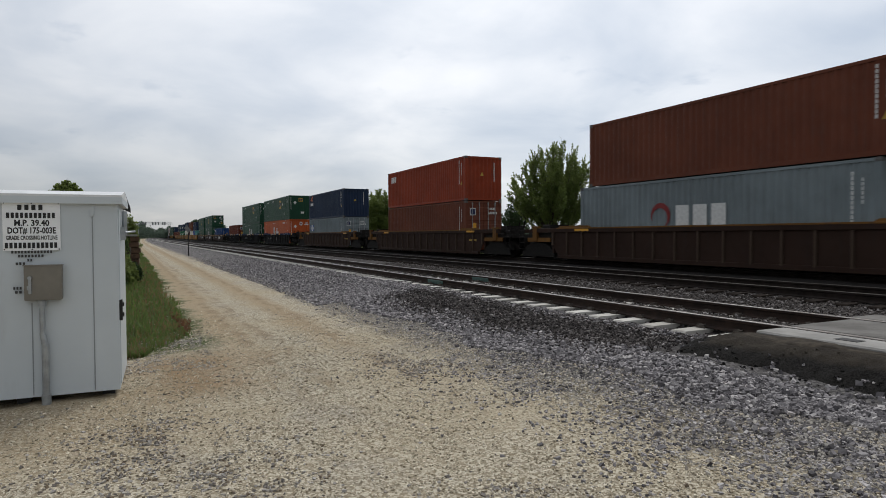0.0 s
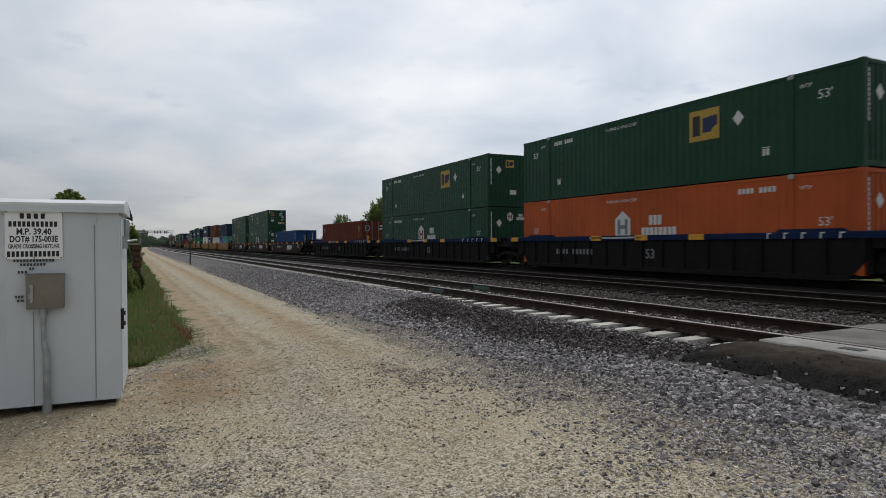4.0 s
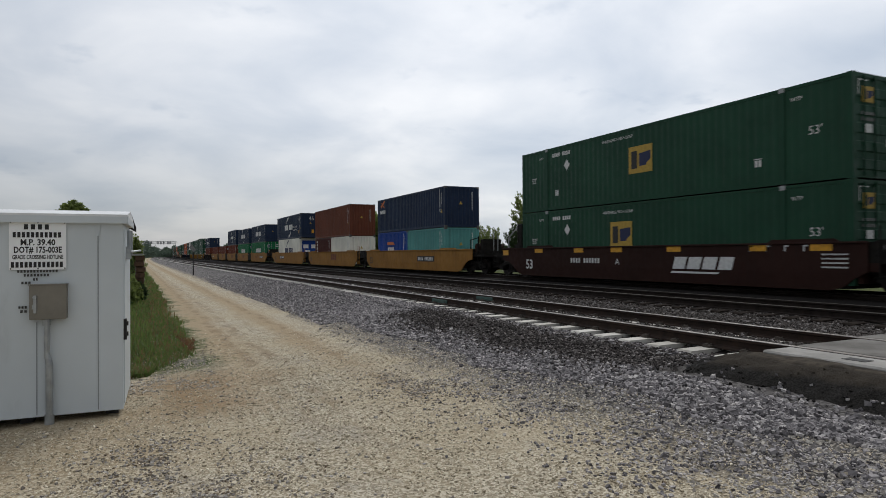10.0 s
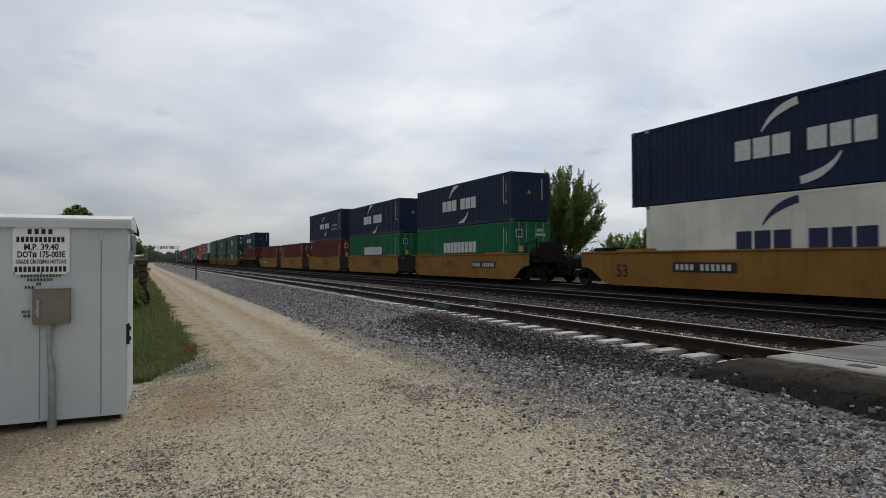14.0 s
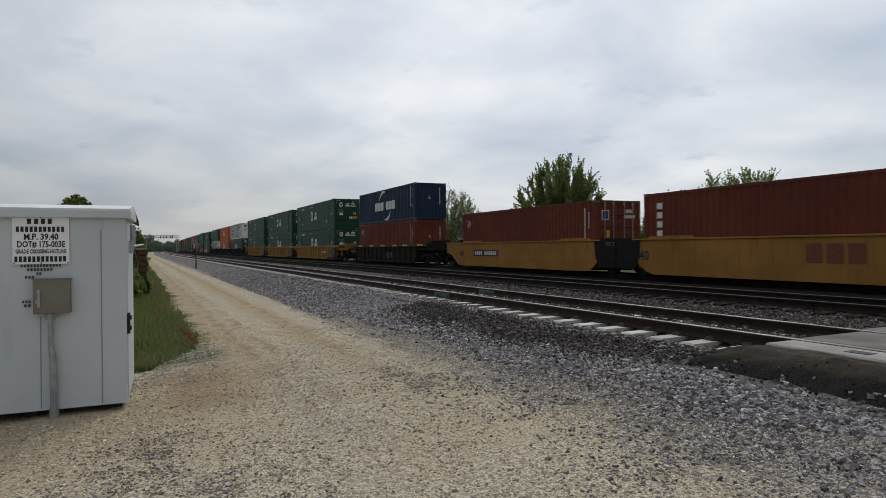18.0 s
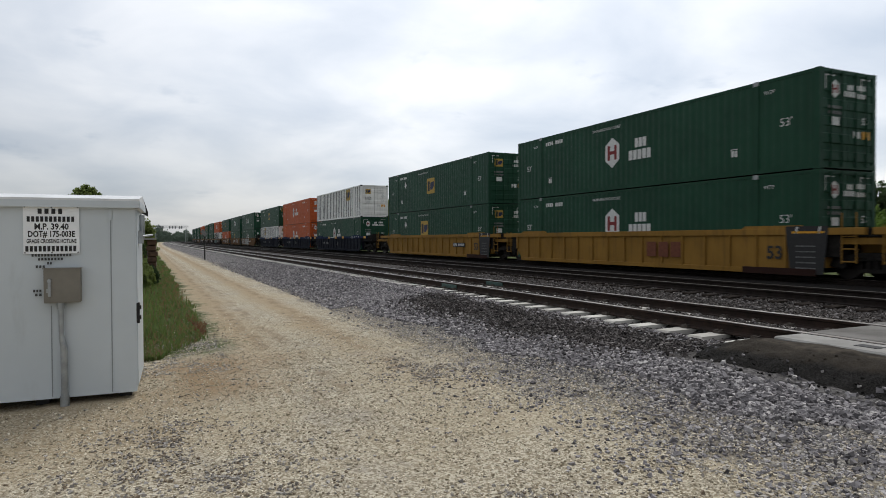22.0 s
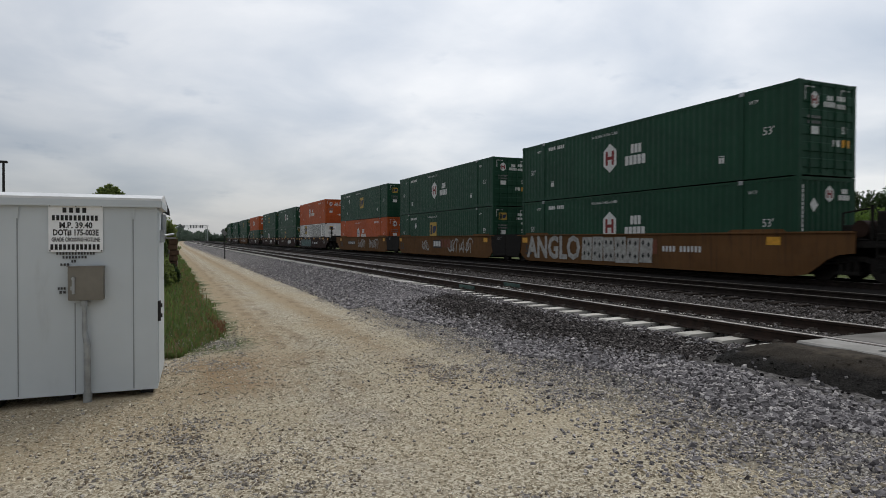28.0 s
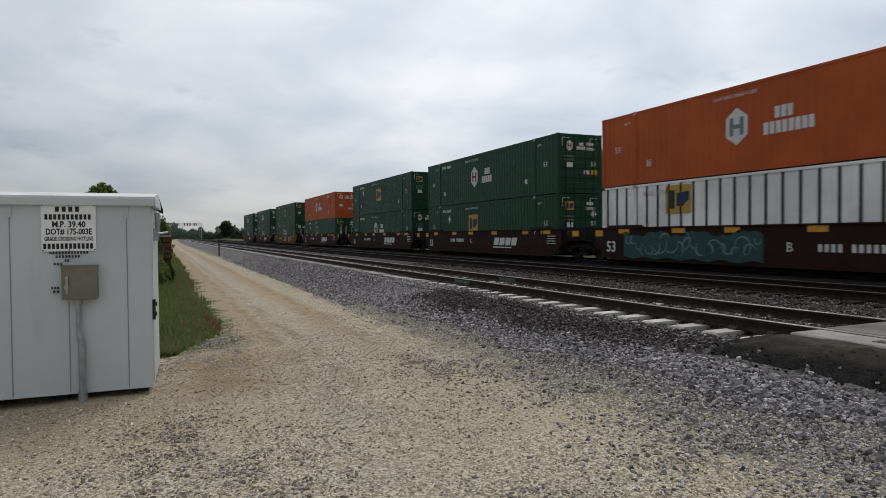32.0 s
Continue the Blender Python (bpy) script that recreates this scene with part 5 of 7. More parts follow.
        for q, hgt in ((0.35, 0.30), (0.75, 0.18), (1.0, 0.26)):
            b.box(-1.16, -0.62, *sorted((e * (half + q), e * (half + q + 0.24))), 1.16, 1.16 + hgt, 0.02)
        b.tube((-1.18, e * (half + 0.3), 1.22), (-1.18, e * min(half + 1.9, reach), 1.20), 0.025, None, 6)
        part("deck_fitting", b, GRIME, car)
        b = MB()
        b.box(-1.25, 1.25, e * half - 0.06, e * half + 0.06, 0.3, TOP - 0.02)
        part("bulkhead", b, side, car)
        if not ends[e]:
            truck(car, e * (half + 1.25))
            b = MB()
            yy = e * (reach + 0.0)
            b.box(-0.12, 0.12, *sorted((yy, yy + e * 0.62)), 0.72, 0.98, 0.03)
            b.box(-0.2, 0.2, *sorted((yy + e * 0.5, yy + e * 0.78)), 0.68, 1.02, 0.05)
            part("coupler", b, GRIME, car)
            for s in (-1, 1):
                b = MB()
                if style == "maroon":
                    g2 = MB()
                    for q in (-0.22, 0.22):
                        g2.tube((s * 1.33, e * (half + 2.45) + q, 1.30), (s * 1.33, e * (half + 2.45) + q, 2.2), 0.018, None, 6)
                    part("grab_rail", g2, ROD, car, "pale grab rails above the ladder")
                for q in (-0.22, 0.22):
                    b.tube((s * 1.33, e * (half + 2.45) + q, 0.42), (s * 1.33, e * (half + 2.45) + q, 1.32 if style == "maroon" else 1.75), 0.022, None, 6)
                for z in (0.45, 0.75, 1.05, 1.35):
                    b.tube((s * 1.33, e * (half + 2.45) - 0.22, z), (s * 1.33, e * (half + 2.45) + 0.22, z), 0.018, None, 6)
                part("ladder", b, chord if style == "yellow_rib" else GRIME, car)
            b = MB()
            b.box(-0.75, 0.35, *sorted((e * (half + 0.9), e * (half + 1.5))), 1.16, 1.62, 0.04)
            b.tube((0.5, e * (half + 1.9), 1.16), (0.95, e * (half + 1.9), 1.16), 0.2, None, 10)
            part("brake_gear", b, CAR_OCHRE if style == "yellow_rib" else GRIME, car)
            if style == "brown":
                for s in (-1, 1):
                    b = MB()
                    b.box(-0.03, 0.03, *sorted((e * (half + 0.12), e * (half + 1.95))), 0.80, 1.0, 0.01)
                    part("end_beam", b, CHORD_ORANGE, car, "worn ochre end beam", pose(s * 1.30, 0, 0))
                    b = MB()
                    b.box(-0.07, 0.07, *sorted((e * (half + 1.10), e * (half + 1.42))), 0.84, TOP + 0.10, 0.02)
                    b.box(-0.09, 0.09, *sorted((e * (half + 1.02), e * (half + 1.50))), TOP + 0.02, TOP + 0.10, 0.01)
                    part("end_post", b, CHORD_ORANGE, car, "worn ochre end post", pose(s * 1.33, 0, 0))
                    b = MB()
                    bow = [(math.cos(radians(a)) * 1.35, 0.12 + math.sin(radians(a)) * 0.66) for a in range(0, 181, 20)]
                    b.prism([(e * (half + 1.25) + a, z) for a, z in bow], "x", -0.01, 0.01)
                    part("wheel_guard", b, GRIME, car, "sooty arched guard over the wheels", pose(s * 1.22, 0, 0))
            if style in ("yellow", "rust") and e < 0:
                b = MB()
                b.tube((-1.0, -(half + 1.55), 1.50), (0.7, -(half + 1.55), 1.50), 0.24, None, 14)
                part("air_reservoir", b, CAR_BROWN, car, "rusty brown air reservoir on the end deck")
                b = MB()
                b.box(-1.0, 0.2, -(half + 2.3), -(half + 2.0), 1.16, 1.98, 0.04)
                b.tube((-1.1, -(half + 1.95), 1.16), (-1.1, -(half + 1.95), 2.15), 0.05, None, 8)
                b.tube((-1.2, -(half + 1.2), 1.16), (-1.2, -(half + 1.2), 1.95), 0.03, None, 6)
                b.tube((-1.2, -(half + 1.2), 1.95), (-1.2, -(half + 1.95), 2.05), 0.025, None, 6)
                part("brake_stand", b, GRIME, car, "sooty brake stand with its pipes")
            if style == "maroon" and e > 0:
                b = MB()
                b.box(-1.12, -0.72, half + 0.26, half + 0.64, 1.16, 2.65, 0.03)
                part("end_column", b, GRIME, car, "sooty upright column on the end deck")
                b = MB()
                for q0, q1 in (((-0.95, half + 0.4, 2.55), (-0.95, half + 0.9, 2.5)), ((-0.95, half + 0.9, 2.5), (-0.95, half + 1.75, 2.0)), ((-0.95, half + 1.75, 2.0), (-0.95, half + 1.8, 1.2))):
                    b.tube(q0, q1, 0.028, None, 6)
                part("pipe_rail", b, ROD, car, "bent galvanised pipe rail")
            b = MB()
            b.box(-1.15, -1.03, *sorted((e * (half + 2.2), e * (half + 2.32))), 1.1, 2.45)
            b.box(-1.15, -0.75, *sorted((e * (half + 2.2), e * (half + 2.32))), 2.36, 2.45)
            if style == "maroon" and e < 0:
                part("brake_stand", b, GRIME, car)
        else:
            b = MB()
            b.box(-1.28, 1.28, *sorted((e * (half + 0.05), e * (half + 0.5))), 0.62, TOP - 0.1)
            if not ribbed:
                for s in (-1, 1):
                    q = MB()
                    if half < 7 or style == "rust":        # a full black panel down to the wheels
                        q.prism([(e * (half - 0.15), TOP + 0.03), (e * (reach - 0.02), TOP + 0.03), (e * (reach - 0.02), 0.30), (e * (half + 0.12), 0.26), (e * (half - 0.1), 0.8)], "x", -0.012, 0.012)
                        part("end_panel", q, GRIME, car, "sooty black end panel", pose(s * 1.372, 0, 0))
                        continue
                    q.prism([(e * (half + 0.2), TOP - 0.05), (e * (half + 0.55), TOP + 0.02), (e * (reach - 0.02), TOP + 0.02), (e * (reach - 0.02), 0.86), (e * (half + 0.2), 0.86)], "x", -0.012, 0.012)
                    part("end_panel", q, GRIME, car, "sooty black end panel", pose(s * 1.27, 0, 0))
                if e < 0:
                    part("lettering", word("125 T"), M_DIM, car, "worn load stencil", on_side(-1.389 if half < 7 or style == "rust" else -1.284, -(half + 0.85), 1.24, 0.24))
            part("joint_post", b, GRIME if style in ("yellow", "yellow_rib") else side, car, "black painted joint column")
            for s in (-1, 1):
                b = MB()
                for z in (0.5, 0.85, 1.2):
                    b.tube((s * 1.33, e * (half + 0.55), z), (s * 1.33, e * (half + 0.95), z), 0.018, None, 6)
                for q in (0.55, 0.95):
                    b.tube((s * 1.33, e * (half + q), 0.45), (s * 1.33, e * (half + q), 1.85 if e < 0 else 1.5), 0.02, None, 6)
                part("handrail", b, chord if style in ("yellow_rib",) or style == "yellow" and e < 0 and half > 7 else GRIME, car)
            if e > 0:
                truck(car, reach)
    # marks on the side that faces the road
    X = -1.316 if ribbed else -1.362
    if style == "black":
        for y in (-half - (0.6 if front else 1.2), half + (0.6 if rear else 1.2), -2.6, 2.6, 0.0):
            part("reflector", flat("rf", [rect(-0.22, 0.22, -0.055, 0.055)] if abs(y) < half else [rect(-0.32, 0.32, -0.1, 0.1)]), M_AMBER, car, "amber reflector", on_side(-1.386, y, TOP - 0.10))
        part("lettering", word("53"), M_DIM, car, "", on_side(X - 0.008, -0.4, 0.72, 0.5))
        part("number_mark", flat("dt", letters(11, 2.6, 0.23, 0.42, 0, (4,))), M_DIM, car, "worn grey lettering bars", on_side(X - 0.008, 4.1, 0.78))
        part("number_mark", flat("cap", letters(24, 3.0, 0.07, 0.3)), M_WHITE, car, "", on_side(-1.386, 1.5, TOP - 0.09))
        for i in range(5):
            part("tick_mark", flat("tk", [rect(-0.02, 0.02, -0.09, 0.09), rect(0.02, 0.12, 0.05, 0.09)]), M_WHITE, car, "", on_side(-1.386, -half + 0.7 + 0.55 * i, TOP - 0.10))
    elif style == "brown":
        part("reflector", flat("rf2", [rect(-0.45, 0.45, -0.05, 0.05)]), M_AMBER, car, "amber reflector", on_side(-1.386, -half + 1.4, TOP - 0.10))
        part("reflector", flat("rf2", [rect(-0.45, 0.45, -0.05, 0.05)]), M_AMBER, car, "amber reflector", on_side(-1.386, half - 2.2, TOP - 0.10))
        part("data_mark", flat("db", letters(8, 0.9, 0.1, 0.3)), M_YELLOW, car, "", on_side(X - 0.008, -half + 1.2, 0.85))
    elif style == "sooty":
        for y in (-half - 0.7, -half + 2.0, 0.0, 2.6, half - 1.2, -2.6):
            part("reflector", flat("rf2", [rect(-0.45, 0.45, -0.05, 0.05)]), M_AMBER, car, "amber reflector", on_side(-1.386, y, TOP - 0.10))
        part("lettering", flat("grey_blocks", letters(3, 1.8, 0.45, 0.45)), M_FAINT, car, "worn grey block lettering", on_side(X - 0.008, -1.3, 0.62))
    elif style == "yellow_rib":
        part("stencil_panel", flat("blk", [[(-0.50, -0.55), (0.52, -0.55), (0.66, 0.84), (-0.66, 0.84)]]), M_PANEL, car, "black stencil panel", on_side(X - 0.072, -half + 0.45, 0.66))
        part("number_mark", flat("blk2", [[(a, z + 0.3 - 0.16 * i) for a, z in q] for i in range(5) for q in letters(7, 0.62, 0.04, 0.45)]), M_DIM, car, "", on_side(X - 0.077, -half + 0.45, 0.62))
        part("lettering", word("53"), M_BLACK, car, "black number", on_side(X - 0.062, -half + 1.48, 0.70, 0.56))
        for y in (-half + 0.05, -half + 0.75):
            part("tick_mark", flat("tkw", [rect(-0.03, 0.03, -0.1, 0.1, 0.25)]), M_WHITE, car, "white tick", on_side(-1.394, y, TOP - 0.06))
        part("reflector", flat("rf4", [rect(-0.5, 0.5, -0.03, 0.03)]), M_AMBER, car, "amber reflector", on_side(-1.394, -half + 0.40, TOP - 0.12))
        b = MB()
        b.box(-0.03, 0.03, -half + 0.15, -half + 2.6, BOT - 0.03, BOT + 0.17)
        part("sill_plate", b, CAR_MAROON, car, "dark red-brown plate on the sill", pose(-1.375, 0, 0))
        if extra != "faded":
            part("stencil_panel", flat("np", [rect(-1.0, 1.0, -0.16, 0.16)]), M_PANEL, car, "black number panel", on_side(X - 0.062, -4.5, 0.80, 0.8))
            part("number_mark", flat("np2", letters(11, 1.8, 0.19, 0.42, 0, (4,))), M_WHITE, car, "", on_side(X - 0.067, -4.5, 0.80, 0.8))
        if extra == "faded":
            part("lettering", flat("faded_blocks", letters(3, 1.8, 0.55, 0.2)), M_RUSTRED, car, "faded red block lettering", on_side(X - 0.062, -2.2, 0.76))
    elif style in ("yellow", "rust"):
        num = "40" if half < 7 else "53"
        part("lettering", word(num), M_BLACK, car, "black number", on_side(X - 0.004, half - (0.9 if half > 7 else 0.35), 0.64 if half > 7 else 0.78, 0.70 if half > 7 else 0.52))
        if extra not in ("faded", "tag_big", "tag_name") and int(along) != 300:
            spot = (3.3 if along > 240 and half > 7 else 3.1 if along > 290 else -3.4)
            part("stencil_panel", flat("np", [rect(-1.0, 1.0, -0.16, 0.16)]), M_PANEL, car, "black number panel", on_side(X - 0.004, spot, 0.84, 1.35, 1.1))
            part("number_mark", flat("np2", letters(11, 1.8, 0.19, 0.42, 0, (4,))), M_WHITE, car, "", on_side(X - 0.009, spot, 0.84, 1.35, 1.1))
        else:
            part("lettering", flat("faded_blocks", letters(3, 1.8, 0.55, 0.2)), M_RUSTRED, car, "faded red block lettering", on_side(X - 0.004, -1.4, 0.92))
        if style == "rust":
            for y in (-half + 0.9, half - 0.5):
                part("reflector", flat("rf3", [rect(-0.25, 0.25, -0.13, 0.13)]), M_AMBER, car, "amber reflector", on_side(X - 0.004, y, TOP - 0.28))
            if extra == "tag_big":
                rr = random.Random(5)
                fat, dots = [], []
                for i in range(6):
                    a, w_ = -2.3 + i * 0.77, 0.72
                    fat.append(rect(a, a + w_, -0.52 + rr.uniform(-0.05, 0.06), 0.50 + rr.uniform(-0.05, 0.05), rr.uniform(-0.08, 0.08)))
                    for j in range(4):
                        cx, cz = a + 0.2 + 0.32 * (j % 2), -0.25 + 0.5 * (j // 2) + rr.uniform(-0.06, 0.06)
                        dots.append([(cx + 0.08, cz), (cx, cz + 0.12), (cx - 0.08, cz), (cx, cz - 0.12)])
                part("graffiti", word("ANGLO"), M_SPRAY, car, "silver sprayed word", on_side(X - 0.006, 5.1, 0.76, 1.32, 1.5))
                part("graffiti", flat("gr2", fat), M_SPRAY, car, "silver sprayed block letters", on_side(X - 0.006, 0.35, 0.78))
                part("graffiti_dots", flat("gr2d", dots), M_BLACK, car, "black dots sprayed over the letters", on_side(X - 0.016, 0.35, 0.78))
                part("number_mark", flat("np2", letters(11, 1.8, 0.19, 0.42, 0, (4,))), M_WHITE, car, "", on_side(X - 0.005, -3.46, 0.85, 1.1))
            elif extra == "tag_name":
                part("stencil_panel", flat("tt", [rect(-0.75, 0.75, -0.28, 0.28)]), M_PANEL, car, "black lettering panel", on_side(X - 0.004, 0.05, 0.88))
                part("lettering", flat("ttw", letters(3, 1.3, 0.36, 0.2)), M_WHITE, car, "", on_side(X - 0.009, 0.05, 0.88))
                part("graffiti", flat("gr3", scrawl(11, 7, 3.6, 1.0)), M_SPRAY, car, "silver sprayed tag", on_side(X - 0.004, -3.7, 0.80))
                part("graffiti", flat("gr4", scrawl(13, 3, 1.2, 0.9)), M_SPRAY, car, "silver sprayed tag", on_side(X - 0.004, 2.2, 0.80))
            else:
                part("graffiti", flat("gr5", scrawl(17, 5, 2.4, 0.9)), M_SPRAY, car, "silver sprayed tag", on_side(X - 0.004, -0.3, 0.80))
                part("graffiti", flat("gr6", scrawl(19, 6, 2.8, 0.95)), M_SPRAY, car, "silver sprayed tag", on_side(X - 0.004, -4.2, 0.80))
        elif half < 7 and along < 290 and not extra:
            part("graffiti", flat(("grs", int(along)), scrawl(int(along), 5, 2.2, 0.5)), M_RUSTRED, car, "faded sprayed scrawl", on_side(X - 0.004, 0.9, 0.85))
    elif style == "maroon":
        part("lettering", word("53"), M_WHITE, car, "white number", on_side(X - 0.004, half - 0.8, 0.62, 0.62))
        if extra == "mural":
            part("mural", flat("mu1", [[(a, -0.5 + 0.05 * math.sin(a * 5)) for a in [-3.4 + 0.2 * i for i in range(34)]] + [(a, 0.45 + 0.09 * math.sin(a * 3.1) + 0.05 * math.sin(a * 9)) for a in [3.2 - 0.2 * i for i in range(34)]]]), M_TEAL, car, "dark teal sprayed mural", on_side(X - 0.004, 3.2, 0.72))
            sw = []
            rr = random.Random(8)
            for i in range(22):
                a0 = rr.uniform(0, 360)
                sw += arc(-3.1 + i * 0.29, rr.uniform(-0.2, 0.22), rr.uniform(0.12, 0.40), a0, a0 + rr.uniform(110, 290), rr.uniform(0.05, 0.085), 12)
            part("mural_outline", flat("mu2", sw), M_SKYBLUE, car, "pale teal sprayed curves", on_side(X - 0.009, 3.2, 0.72))
            part("number_mark", flat("np2", letters(11, 1.8, 0.19, 0.42, 0, (4,))), M_WHITE, car, "", on_side(X - 0.005, -2.9, 0.72, 1.2))
            part("lettering", word("B"), M_WHITE, car, "", on_side(X - 0.005, -0.9, 0.72, 0.42))
        else:
            part("number_mark", flat("np2", letters(11, 1.8, 0.19, 0.42, 0, (4,))), M_WHITE, car, "white number bars", on_side(X - 0.005, 3.15, 0.85, 1.1))
            part("lettering", word(extra or "C"), M_WHITE, car, "", on_side(X - 0.005, 1.15, 0.80, 0.36))
            part("lettering", flat("slant_blocks", letters(4, 2.6, 0.42, 0.16, 0.3) + [[(-1.45, -0.36), (0.6, -0.36), (0.65, -0.30), (-1.4, -0.29)]]), M_WHITE, car, "slanted white block lettering", on_side(X - 0.005, -3.1, 0.80))
        for y in (-half + 1.0, -half + 3.0, -1.8, 1.2, 3.6, half - 1.6):
            part("reflector", flat("rf", [rect(-0.22, 0.22, -0.055, 0.055)]), M_AMBER, car, "amber reflector", on_side(X - 0.004, y, TOP - 0.15))
        part("reflector", flat("rf3", [rect(-0.25, 0.25, -0.13, 0.13)]), M_AMBER, car, "amber reflector", on_side(X - 0.004, -half - 1.38, TOP - 0.24))
        part("reflector", flat("rf3", [rect(-0.25, 0.25, -0.13, 0.13)]), M_AMBER, car, "amber reflector", on_side(X - 0.004, half + (1.38 if not rear else 0.0), TOP - 0.24))
        part("data_mark", flat("dbs", [[(a, z + 0.24 - 0.12 * i) for a, z in q] for i in range(4) for q in letters(8, 0.75, 0.045, 0.25)]), M_WHITE, car, "", on_side(X - 0.004, -half + 0.6, 0.85))
        for i in range(4):
            part("tick_mark", flat("tk", [rect(-0.02, 0.02, -0.09, 0.09), rect(0.02, 0.12, 0.05, 0.09)]), M_WHITE, car, "", on_side(X - 0.004, -half + 1.5 + 0.6 * i, TOP - 0.17))
    MOVERS.append((car, along, RAIL))
    return car


